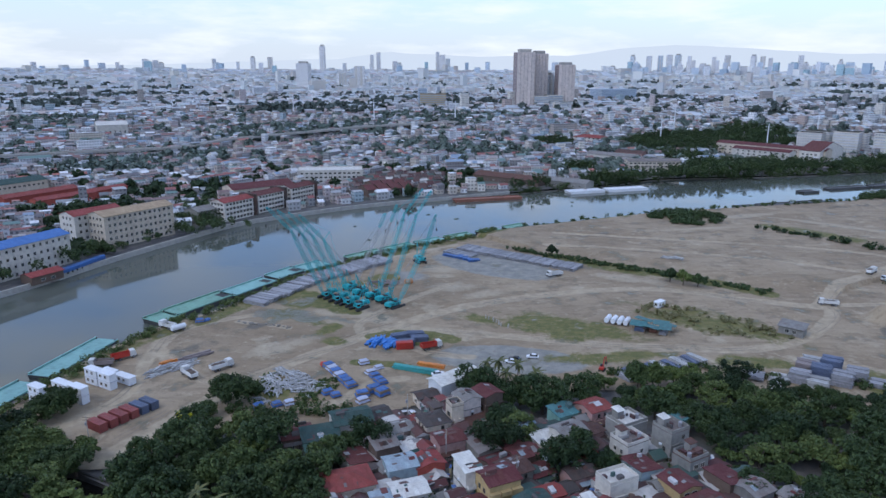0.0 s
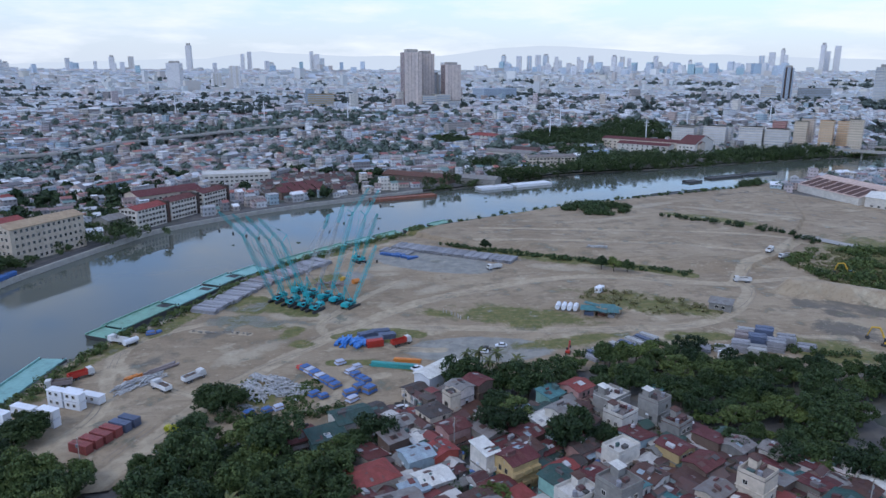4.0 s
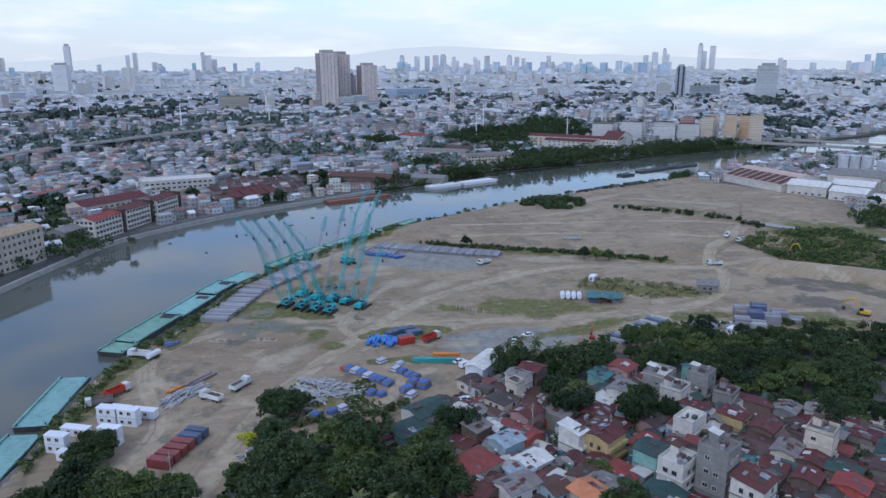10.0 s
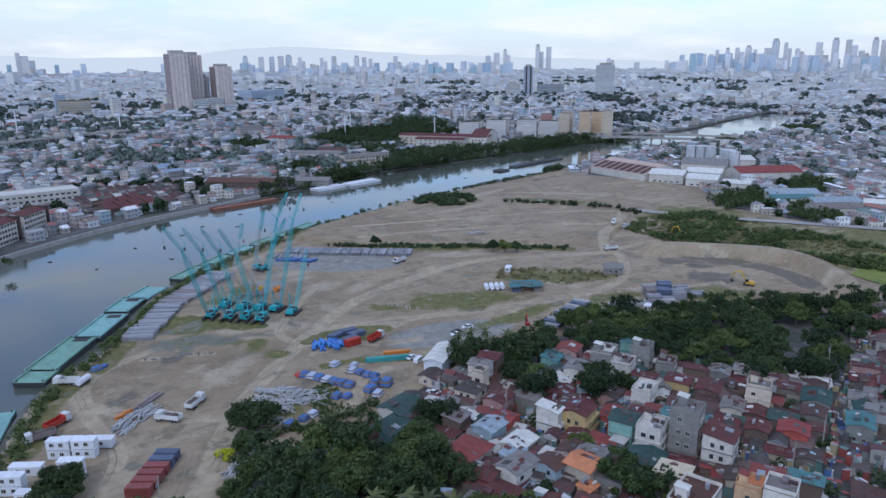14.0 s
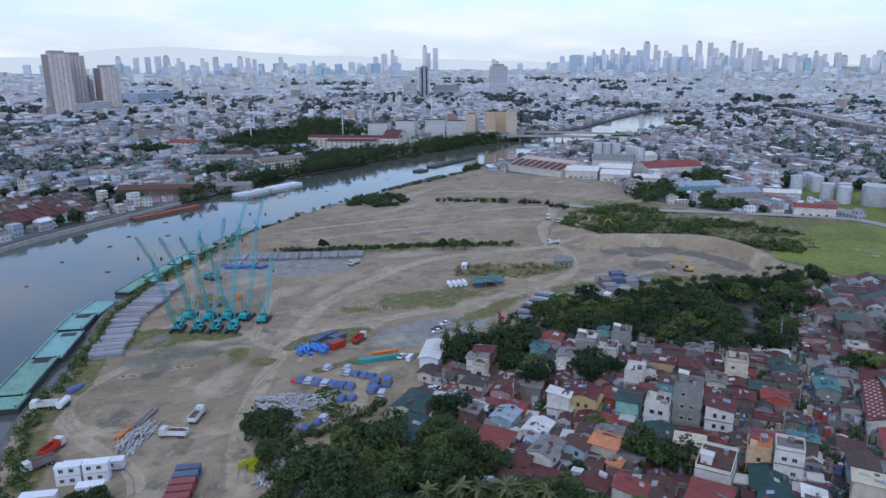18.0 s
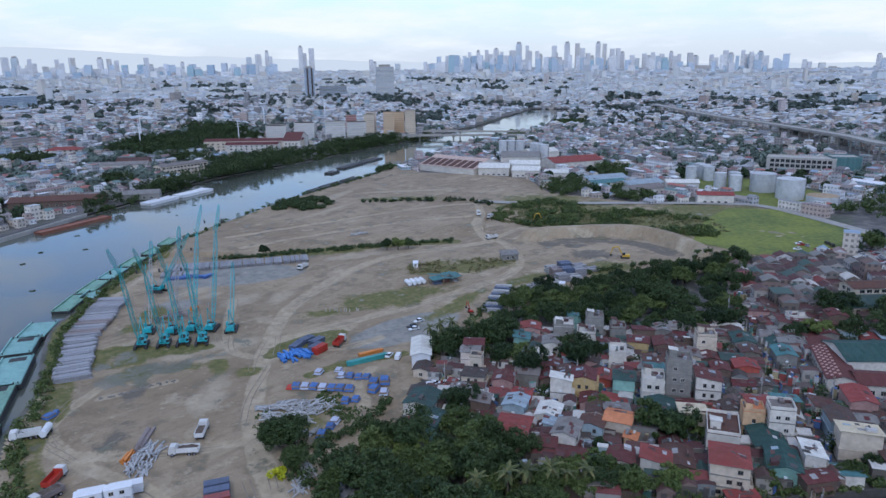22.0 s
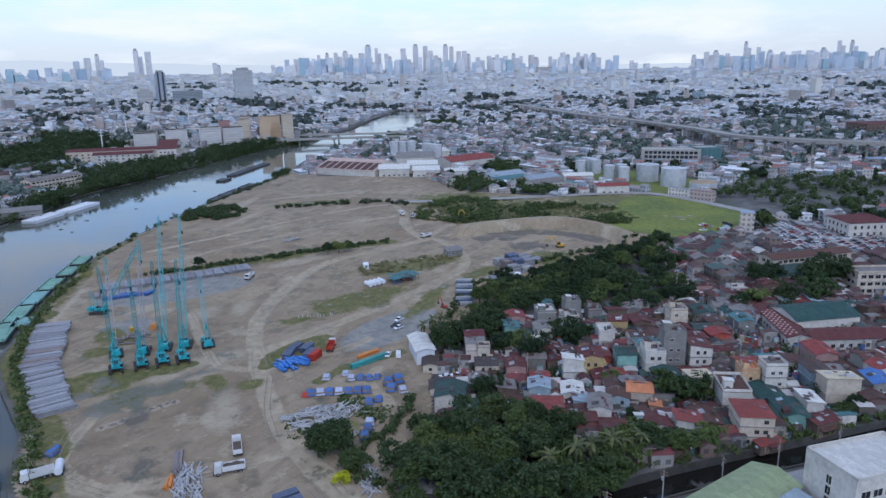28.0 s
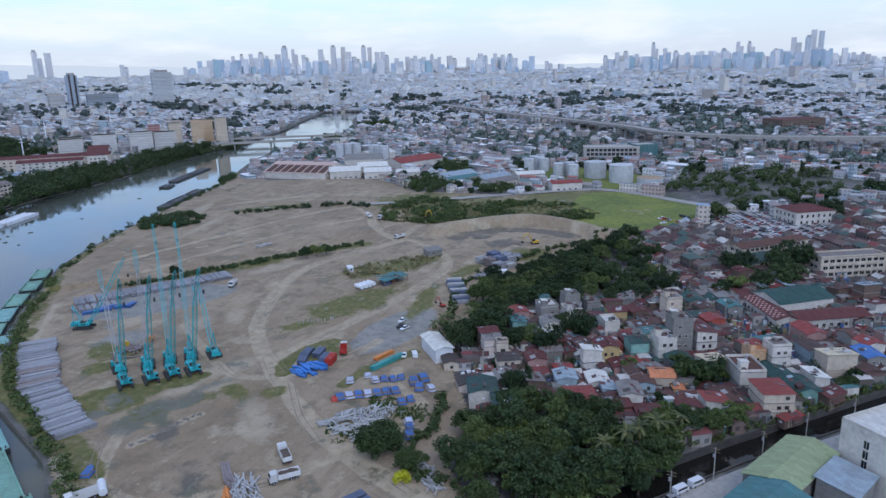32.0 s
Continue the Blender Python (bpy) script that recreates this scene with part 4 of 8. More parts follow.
# ---- vegetation ----
def leaf_quads(centres, radii, count, size, squash=0.8):
    """Many small leaf cards round the given clump centres. Returns verts and faces."""
    centres, radii = np.asarray(centres, float), np.asarray(radii, float)
    k = len(centres) * count
    d = rng.normal(size=(k, 3))
    d /= np.linalg.norm(d, axis=1)[:, None]
    r = np.repeat(radii, count)[:, None] * (0.55 + 0.5 * rng.random((k, 1)))
    c = np.repeat(centres, count, 0) + d * r * np.array([1, 1, squash])
    nrm = d + 0.7 * rng.normal(size=(k, 3)) + np.array([0, 0, 0.5])
    nrm /= np.linalg.norm(nrm, axis=1)[:, None]
    a = np.cross(nrm, rng.normal(size=(k, 3)))
    a /= np.linalg.norm(a, axis=1)[:, None]
    b = np.cross(nrm, a)
    s = np.repeat(np.broadcast_to(size, len(centres)), count)[:, None] * (0.6 + 0.8 * rng.random((k, 1)))
    s = s * 1.18
    v = np.stack([c - a * s, c - b * s * 0.75 + a * s * 0.4, c + a * s * 0.7 + b * s * 0.75], 1).reshape(-1, 3)
    return v, np.arange(3 * k).reshape(-1, 3)


def crown_mesh(name, radius, height, clumps, count, size, material):
    """A crown with an uneven outline: clumps on several limbs, with gaps between them."""
    cs, rs = [], []
    lobes = rng.normal(size=(7, 3)) * np.array([0.55, 0.55, 0.3]) * radius
    for i in range(clumps):
        d = rng.normal(size=3)
        d /= np.linalg.norm(d)
        d[2] = abs(d[2]) * 0.9 - 0.25
        p = lobes[i % 7] * 0.6 + d * radius * (0.55 + 0.25 * rng.random())
        cs.append((p[0], p[1], height + p[2])), rs.append(radius * (0.17 + 0.12 * rng.random()))
    return np_mesh(name, *leaf_quads(cs, rs, count, size), [material])


def trunk_geo(h, r, limbs=5):
    g = Geo().cyl((0, 0, -0.3), (0.2 * r, 0, h * 0.55), r, 8, r2=r * 0.7)
    for i in range(limbs):
        a = 2 * math.pi * i / limbs + 0.4
        p = (0.2 * r, 0, h * (0.42 + 0.03 * i))
        q = (math.cos(a) * h * 0.3, math.sin(a) * h * 0.3, h * 0.88)
        g.cyl(p, q, r * 0.5, 6, r2=r * 0.15)
    return g


TREES = []
for i, (rad, hgt, leaf_name) in enumerate([(4.2, 7.5, "leaf_deep"), (5.2, 9.0, "leaf_mid"), (3.4, 6.5, "leaf_bush"), (6.0, 10.0, "leaf_deep"), (4.6, 8.5, "leaf_mid"), (3.0, 5.2, "leaf_deep")]):
    TREES.append((trunk_geo(hgt, 0.05 * hgt).mesh("trunk", "bark"), crown_mesh("crown", rad, hgt * 0.68, 86, 48, 0.24 + 0.016 * rad, leaf_name)))
TREES.append((trunk_geo(7.0, 0.4).mesh("trunk", "bark"), crown_mesh("crown", 5.2, 4.6, 210, 60, 0.27, "leaf_mid")))


def tree(x, y, kind, scale=1.0, label="broad dark green tree with a dense crown", group="trees"):
    t, c = TREES[kind]
    e = thing("tree", x, y, ground_at(x, y), float(rng.random() * 360), label, "tree", group)
    e.scale = (scale, scale, scale * float(0.9 + 0.25 * rng.random()))
    part("trunk", t, None, e), part("crown", c, None, e)
    return e


def fill_trees(poly, spacing, avoid=None, scale=(0.75, 1.25), kinds=(0, 1, 2, 3, 4), group="trees", label="broad dark green tree in a dense stand"):
    p = np.array(poly)
    for x in np.arange(p[:, 0].min(), p[:, 0].max(), spacing):
        for y in np.arange(p[:, 1].min(), p[:, 1].max(), spacing):
            px, py = x + rng.uniform(-0.4, 0.4) * spacing, y + rng.uniform(-0.4, 0.4) * spacing
            if inside(p, np.array(px), np.array(py)) and not (avoid and avoid(px, py)):
                tree(px, py, int(rng.choice(kinds)), rng.uniform(*scale), label, group)


def scrub(name, spots, count, size, material, label, category="bushes"):
    """Bushes too many to count, as one piece. spots: x, y, radius, height."""
    cs, rs = [], []
    for x, y, r, h in spots:
        z = ground_at(x, y)
        for _ in range(max(2, int(3 * r))):
            a, q = rng.random() * 6.283, rng.random() ** 0.5 * r
            cs.append((x + q * math.cos(a), y + q * math.sin(a), z + h * (0.25 + 0.5 * rng.random()))), rs.append(0.35 * h + 0.2 * r)
    me = np_mesh(name, *leaf_quads(cs, rs, count, size), [material])
    return tagged(new(name, me), label, category, kind="stuff")


def scatter(polys, area):
    """Random places inside the polygons, one for each so many square metres, clear of the things that stand there."""
    out = []
    for poly in polys:
        p = np.array(poly, float)
        lo, hi = p.min(0), p.max(0)
        q = lo + rng.random((int(np.prod(hi - lo) / area) + 1, 2)) * (hi - lo)
        q = q[inside(p, q[:, 0], q[:, 1])]
        for bx, by, br in BLOCKED:
            q = q[np.hypot(q[:, 0] - bx, q[:, 1] - by) > br * 0.6]
        out.append(q)
    return np.vstack(out)


def along(pts, gap, spread):
    ln = spline(pts, gap)
    return [(float(x + rng.normal() * spread), float(y + rng.normal() * spread)) for x, y in ln]


def palm_frond():
    g = Geo()
    for s in (-1, 1):
        for i in range(6):
            t0, t1 = i / 6, (i + 1) / 6
            f = lambda t: (3.2 * t, 0, 0.9 * t - 2.1 * t * t)
            w0, w1 = 0.5 * math.sin(math.pi * (0.12 + 0.85 * t0)), 0.5 * math.sin(math.pi * (0.12 + 0.85 * t1))
            p, q = f(t0), f(t1)
            g.add([p, q, (q[0] - 0.1, s * w1, q[2] - 0.25 * w1), (p[0] - 0.1, s * w0, p[2] - 0.25 * w0)], [(0, 1, 2, 3)])
    return g.mesh("frond", "frond")


FROND = palm_frond()
PALM_TRUNK = Geo().cyl((0, 0, -0.2), (0.3, 0.1, 4.5), 0.24, 8, r2=0.18).cyl((0.3, 0.1, 4.5), (0.2, 0.1, 8.6), 0.18, 8, r2=0.14).mesh("trunk", "bark")


def palm(x, y, h=1.0):
    e = thing("palm_tree", x, y, ground_at(x, y), float(rng.random() * 360), "tall green palm with drooping fronds", "palm tree", "palms")
    e.scale = (h, h, h)
    part("trunk", PALM_TRUNK, None, e)
    for i in range(12):
        part("frond", FROND, None, e, at=pose(0.2, 0.1, 8.6, 0, -35 + 75 * (i % 3) / 2, i * 137.5))


# ---- joined city districts ----
def city_boxes(name, x, y, w, d, h, rot, gable, label, z0=None, mats=("city_wall", "city_roof")):
    """Many plain buildings as one piece: walls with UV metres, and a flat or pitched roof of its own on each."""
    n = len(x)
    z = rise(x, y) if z0 is None else z0
    c, s = np.cos(rot), np.sin(rot)

    def at(u, v, hh):
        return np.stack([x + u * c - v * s, y + u * s + v * c, z + hh], 1)

    lo = [at(a * w / 2, b * d / 2, -3 + 0 * h) for a, b in ((-1, -1), (1, -1), (1, 1), (-1, 1))]
    hi = [at(a * w / 2, b * d / 2, h) for a, b in ((-1, -1), (1, -1), (1, 1), (-1, 1))]
    e = 1.06
    rf = [at(a * e * w / 2, b * e * d / 2, h + 0.06 - 0.25 * gable) for a, b in ((-1, -1), (1, -1), (1, 1), (-1, 1))]
    ph = np.where(gable > 0, d * 0.22, 0.25)
    ridge = [at(-e * w / 2, 0 * d, h + ph), at(e * w / 2, 0 * d, h + ph)]
    v = np.stack(lo + hi + rf + ridge, 1)  # 14 a building
    base = np.arange(n)[:, None] * 14
    tri = np.array([(0, 1, 5), (0, 5, 4), (1, 2, 6), (1, 6, 5), (2, 3, 7), (2, 7, 6), (3, 0, 4), (3, 4, 7), (8, 9, 13), (8, 13, 12), (10, 11, 12), (10, 12, 13), (11, 8, 12), (9, 10, 13)])
    faces = (base[:, None, :] + tri[None]).reshape(-1, 3)
    index = np.tile([0] * 8 + [1] * 4 + [0] * 2, n)
    hh = h + 3
    zero = np.zeros(n)
    uvs = []
    for L in (w, d, w, d):
        a, b, c_, e_ = (np.stack(q, 1) for q in ((zero, zero), (L, zero), (L, hh), (zero, hh)))
        uvs += [np.stack([a, b, c_], 1), np.stack([a, c_, e_], 1)]
    uv = np.stack(uvs + [np.zeros((n, 3, 2))] * 6, 1)
    me = np_mesh(name, v.reshape(-1, 3), faces, mats, index, uv)
    return tagged(new(name, me), label, "houses", kind="stuff")


def street_angle(x, y):
    """Districts turn their grids now and then."""
    cell = np.floor(x / 330) * 12.9898 + np.floor(y / 290) * 78.233
    return np.mod(np.sin(cell) * 43758.5453, 1.0) * 1.1 + 0.2


TANK_YARD = [(366, 182), (392, 140), (455, 160), (500, 230), (492, 285), (452, 285), (400, 235)]
CAR_YARD = [(206, 72), (232, 98), (262, 108), (296, 92), (300, 56), (288, 32), (222, 36)]
ROW_QUARTER = [(-72, 552), (-14, 574), (0, 600), (2, 668), (-62, 672), (-84, 600)]
BLOCKED = []  # centres and radii of things that stand in the city


EXPRESS = spline([(1352, 690), (1027, 440), (898, 318), (768, 208), (680, 150), (645, 80), (636, 0), (640, -60), (650, -150)])


def free(x, y):
    ok = ~inside(RIVER, x, y) & (np.minimum(line_dist(FAR_BANK[::2], x, y), line_dist(NEAR_BANK[::2], x, y)) > 15)
    ok &= ~inside(SITE_POLY, x, y) & ~inside(HOUSES, x, y) & ~inside(WOOD_A, x, y) & ~inside(WOOD_B, x, y) & ~inside(EAST_WOOD, x, y) & ~inside(MARGIN, x, y) & (line_dist(EXPRESS, x, y) > 24) & ~inside(TANK_YARD, x, y) & ~inside(CAR_YARD, x, y) & ~inside(ROW_QUARTER, x, y)
    for wood in FAR_WOODS + EAST_TREES:
        ok &= ~inside(wood, x, y)
    ok &= line_dist(CREEK_LINE, x, y) > 22
    for bx, by, br in BLOCKED:
        ok &= np.hypot(x - bx, y - by) > br
    return ok


def fan(r0, r1, s):
    """Jittered places between two distances, within the wedge that the walk looks over."""
    g = np.arange(-r1, r1, s)
    x, y = (a.ravel() for a in np.meshgrid(g, g))
    x, y = x + rng.uniform(-0.3, 0.3, x.shape) * s, y + rng.uniform(-0.3, 0.3, x.shape) * s
    r, a = np.hypot(x, y), np.degrees(np.arctan2(x, y))
    k = (r > r0) & (r <= r1) & (a > -40) & (a < 112)
    x, y = x[k] - 100, y[k] + 60
    k = free(x, y)
    return x[k], y[k]


def wave(x, y, s):
    return np.array([noise.noise(Vector((a / s, b / s, 0.3))) for a, b in zip(x, y)])

# ---- buildings of their own ----
WIN = {}


def window_mesh(w, h, frame_mat="wall_white"):
    key = (round(w, 1), round(h, 1), frame_mat)
    if key not in WIN:
        g = Geo()
        t, o = 0.09, 0.10
        for a in ((-w / 2 - t, -o, -t, w / 2 + t, 0.05, 0), (-w / 2 - t, -o, h, w / 2 + t, 0.05, h + t), (-w / 2 - t, -o, 0, -w / 2, 0.05, h), (w / 2, -o, 0, w / 2 + t, 0.05, h), (-0.03, -o * 0.7, 0, 0.03, 0.02, h)):
            g.box(*a, 0)
        g.add([(-w / 2, -0.03, 0), (w / 2, -0.03, 0), (w / 2, -0.03, h), (-w / 2, -0.03, h)], [(0, 1, 2, 3)], 1)
        WIN[key] = g.mesh("window", frame_mat, "dark_glass")
    return WIN[key]


def windows_on(e, w, d, h, storey, pitch, ww, wh, sides="SWEN", frame_mat="wall_white", sill=1.0, every=1.0, margin=0.8):
    """Windows as parts on the named sides of a block w by d."""
    me = window_mesh(ww, wh, frame_mat)
    for side in sides:
        length = w if side in "SN" else d
        n = int((length - 2 * margin) / pitch)
        for k in range(int(round(h / storey))):
            z = k * storey + sill
            if z + wh > h - 0.2:
                continue
            for i in range(n):
                if every < 1 and rng.random() > every:
                    continue
                u = (i + 0.5) * pitch - n * pitch / 2
                m = {"S": pose(u, -d / 2, z), "N": pose(u, d / 2, z, 0, 0, 180), "W": pose(-w / 2, u, z, 0, 0, -90), "E": pose(w / 2, u, z, 0, 0, 90)}[side]
                part("window", me, None, e, at=m)


DOOR = Geo().box(-0.5, -0.07, 0, 0.5, 0.04, 2.05, 0).box(-0.58, -0.09, 0, -0.5, 0.04, 2.12, 1).box(0.5, -0.09, 0, 0.58, 0.04, 2.12, 1).box(-0.58, -0.09, 2.05, 0.58, 0.04, 2.14, 1).mesh("door", "timber", "wall_white")


def roof_geo(w, d, h, style, over=0.45, pitch=0.26):
    g = Geo()
    a, b = w / 2 + over, d / 2 + over
    if style == "gable":
        r, lo = pitch * d / 2, h - over * pitch
        g.slab([(-a, -b, lo), (a, -b, lo), (a, 0, h + r), (-a, 0, h + r)], 0.14).slab([(a, b, lo), (-a, b, lo), (-a, 0, h + r), (a, 0, h + r)], 0.14)
    elif style == "hip":
        r, lo = pitch * min(w, d) / 2, h - over * pitch
        i = max(0.2, a - b) if a > b else 0.2
        if a >= b:
            p, q = (-i, 0, h + r), (i, 0, h + r)
            g.slab([(-a, -b, lo), (a, -b, lo), q, p], 0.12).slab([(a, b, lo), (-a, b, lo), p, q], 0.12)
            g.add([(a, -b, lo), (a, b, lo), q, (-a, b, lo), (-a, -b, lo), p], [(0, 1, 2), (3, 4, 5)])
        else:
            j = b - a
            p, q = (0, -j, h + r), (0, j, h + r)
            g.slab([(a, -b, lo), (a, b, lo), q, p], 0.12).slab([(-a, b, lo), (-a, -b, lo), p, q], 0.12)
            g.add([(-a, -b, lo), (a, -b, lo), p, (a, b, lo), (-a, b, lo), q], [(0, 1, 2), (3, 4, 5)])
    elif style == "shed":
        g.slab([(-a, -b, h + 0.08), (a, -b, h + 0.08), (a, b, h + 0.08 + 0.16 * d), (-a, b, h + 0.08 + 0.16 * d)], 0.1)
    else:
        g.box(-w / 2 - 0.1, -d / 2 - 0.1, h, w / 2 + 0.1, d / 2 + 0.1, h + 0.15)
    return g


def wall_geo(w, d, h, style, pitch=0.26):
    g = Geo().box(-w / 2, -d / 2, -0.3, w / 2, d / 2, h)
    if style == "gable":
        for s in (-1, 1):
            x = s * w / 2
            g.add([(x, -d / 2, h), (x, d / 2, h), (x, 0, h + pitch * d / 2 - 0.1), (x - s * 0.15, -d / 2, h), (x - s * 0.15, d / 2, h), (x - s * 0.15, 0, h + pitch * d / 2 - 0.1)],
                  [(0, 1, 2), (3, 5, 4), (0, 2, 5, 3), (1, 4, 5, 2)])
    if style == "shed":
        t = h + 0.16 * d * 0.95
        for s in (-1, 1):
            x = s * w / 2
            g.add([(x, -d / 2, h), (x, d / 2, h), (x, d / 2, t), (x - s * 0.15, -d / 2, h), (x - s * 0.15, d / 2, h), (x - s * 0.15, d / 2, t)], [(0, 1, 2), (3, 5, 4), (0, 2, 5, 3), (1, 4, 5, 2)])
        g.box(-w / 2, d / 2 - 0.15, h, w / 2, d / 2, t)
    return g


HOUSE_AT = []
HOUSE_INFO = []
ROOF_WORDS = {"roof_maroon": "dull maroon", "roof_red": "red", "roof_green": "dark green", "roof_grey": "grey", "roof_white": "white", "roof_blue": "blue", "roof_rust": "rusty brown",
              "roof_orange": "orange", "roof_cream": "cream", "roof_pale_blue": "pale blue", "roof_teal": "teal", "roof_lime": "light green", "roof_dark": "blackened", "roof_ochre": "ochre"}
STYLE_WORDS = {"gable": "pitched", "hip": "hipped", "shed": "sloping", "flat": "flat"}


def house(x, y, w, d, h, wall="wall_grey", roof="roof_maroon", style="gable", rot=29.0, sides="SW", patches=1, every=0.75, extras=True, storeys=None, word="house"):
    """A town house: walls, roof, windows, door, loose sheets on the roof, and on flat roofs a parapet, a stair hut and a tank."""
    w, d = 0.82 * w, 0.82 * d
    n = storeys or max(1, int(h / 2.9))
    label = "%s %s-storey house with a %s %s roof" % (wall.replace("wall_", "").replace("_", " "), ("one", "two", "three", "four", "five", "six", "seven")[min(n, 7) - 1], ROOF_WORDS.get(roof, "grey"), STYLE_WORDS[style])
    e = thing("house", x, y, ground_at(x, y), rot, label, word, "houses of the quarter")
    HOUSE_AT.append((x, y, max(w, d) / 2))
    HOUSE_INFO.append((x, y, w, d, h, rot, style))
    if n > 1:
        g = Geo()
        for k in range(1, n):
            g.box(-w / 2 - 0.22, -d / 2 - 0.22, k * h / n - 0.14, w / 2 + 0.22, d / 2 + 0.22, k * h / n + 0.08)
        part("floor_band", g, str(rng.choice(["dirty_concrete", "wall_grey", wall])), e)
    part("wall", wall_geo(w, d, h, style), wall, e)
    rf = part("roof", roof_geo(w, d, h, style), roof, e)
    ww, wh = ((1.5, 1.2), (1.1, 1.0), (0.8, 1.1))[int(rng.integers(0, 3))]
    windows_on(e, w, d, h, h / n, 2.3, ww, wh, sides, "wall_white" if rng.random() < 0.35 else "dirty_concrete", 0.95, every * 0.9)
    part("door", DOOR, None, e, at=pose(rng.uniform(-0.3, 0.3) * w, -d / 2, 0.0))
    if extras and rng.random() < 0.7:
        a0, a1, zc = -w / 2 + rng.uniform(0, 0.3) * w, w / 2 - rng.uniform(0, 0.3) * w, rng.uniform(2.3, 2.7)
        part("canopy", Geo().slab([(a0, -d / 2 - rng.uniform(1.0, 1.9), zc), (a1, -d / 2 - 1.4, zc), (a1, -d / 2 + 0.02, zc + 0.4), (a0, -d / 2 + 0.02, zc + 0.4)], 0.06), str(rng.choice(["roof_rust", "roof_grey", "roof_maroon", "roof_white", "roof_green", "roof_pale_blue"])), e)
    if n > 1 and rng.random() < 0.6:
        zb, u0, u1 = h / n, -w * 0.42, w * rng.uniform(0.0, 0.42)
        part("balcony", Geo().box(u0, -d / 2 - 1.0, zb - 0.15, u1, -d / 2, zb).box(u0, -d / 2 - 1.0, zb, u1, -d / 2 - 0.9, zb + 0.9).box(u0, -d / 2 - 0.9, zb, u0 + 0.1, -d / 2, zb + 0.9).box(u1 - 0.1, -d / 2 - 0.9, zb, u1, -d / 2, zb + 0.9), wall, e)
    if extras and rng.random() < 0.4:
        part("air_conditioner", Geo().box(-w / 2 - 0.35, -0.4, h * 0.55, -w / 2, 0.4, h * 0.55 + 0.5), "cabin_white", e)
    if style == "flat":
        g = Geo()
        for a in ((-w / 2, -d / 2, w / 2, -d / 2 + 0.16), (-w / 2, d / 2 - 0.16, w / 2, d / 2), (-w / 2, -d / 2, -w / 2 + 0.16, d / 2), (w / 2 - 0.16, -d / 2, w / 2, d / 2)):
            g.box(a[0], a[1], h + 0.15, a[2], a[3], h + 1.0)
        part("parapet", g, wall, e)
        if extras:
            s = rng.choice((-1, 1))
            hut_ = part("stair_hut", Geo().box(s * w * 0.2 - 1.1, d * 0.08, h + 0.15, s * w * 0.2 + 1.1, d * 0.4, h + 2.4), wall, e)
            part("hut_roof", Geo().slab([(s * w * 0.2 - 1.4, d * 0.04, h + 2.46), (s * w * 0.2 + 1.4, d * 0.04, h + 2.46), (s * w * 0.2 + 1.4, d * 0.44, h + 2.8), (s * w * 0.2 - 1.4, d * 0.44, h + 2.8)], 0.1),
                 str(rng.choice(["roof_grey", "roof_rust", "roof_white", "roof_red"])), hut_)
            part("water_tank", Geo().cyl((-s * w * 0.28, -d * 0.2, h + 0.15), (-s * w * 0.28, -d * 0.2, h + 1.5), 0.55, 10), "steel_grey", e)
    elif extras:
        for _ in range(int(rng.integers(0, patches + 2))):
            u, v0, s = rng.uniform(-0.4, 0.3) * w, rng.uniform(-0.42, -0.16) * d, rng.uniform(0.9, 2.2)
            zz = lambda v: h + (0.16 * (v + d / 2) + 0.1 if style == "shed" else 0.26 * (d / 2 + v)) + 0.05
            k = 1 if style == "shed" else float(rng.choice((1, -1)))
            v1 = min(-0.05 * d, v0 + rng.uniform(1.2, 2.6))
            q = [(u, k * v0, zz(v0)), (u + s, k * v0, zz(v0)), (u + s, k * v1, zz(v1)), (u, k * v1, zz(v1))]
            if style != "hip":
                part("roof_sheet", Geo().slab(q if k > 0 else q[::-1], 0.04), str(rng.choice(["roof_white", "roof_grey", "roof_rust", "roof_pale_blue", "roof_maroon", "roof_dark"])), rf)
    return e


def block(name, x, y, w, d, h, rot, wall, roof, style="flat", storey=3.1, pitch=3.0, ww=1.5, wh=1.4, sides="SW", label="", category="building", bands=False, z=None, over=0.6, frame_mat="wall_white", every=1.0):
    """A larger building with its storeys and windows as parts."""
    e = thing(name, x, y, ground_at(x, y) if z is None else z, rot, label, category)
    part("wall", wall_geo(w, d, h, style, 0.28), wall, e)
    part("roof", roof_geo(w, d, h, style, over, 0.28), roof, e)
    if style == "flat":
        g = Geo()
        for a in ((-w / 2, -d / 2, w / 2, -d / 2 + 0.3), (-w / 2, d / 2 - 0.3, w / 2, d / 2), (-w / 2, -d / 2, -w / 2 + 0.3, d / 2), (w / 2 - 0.3, -d / 2, w / 2, d / 2)):
            g.box(a[0], a[1], h + 0.15, a[2], a[3], h + 0.9)
        part("parapet", g, wall, e)
    windows_on(e, w, d, h, storey, pitch, ww, wh, sides, frame_mat, 1.0, every)
    if bands:
        for k in range(1, int(round(h / storey)) + 1):
            part("floor_band", Geo().box(-w / 2 - 0.35, -d / 2 - 0.35, k * storey - 0.35, w / 2 + 0.35, d / 2 + 0.35, k * storey - 0.05), wall, e)
    BLOCKED.append((x, y, math.hypot(w, d) / 2 + 5))
    return e


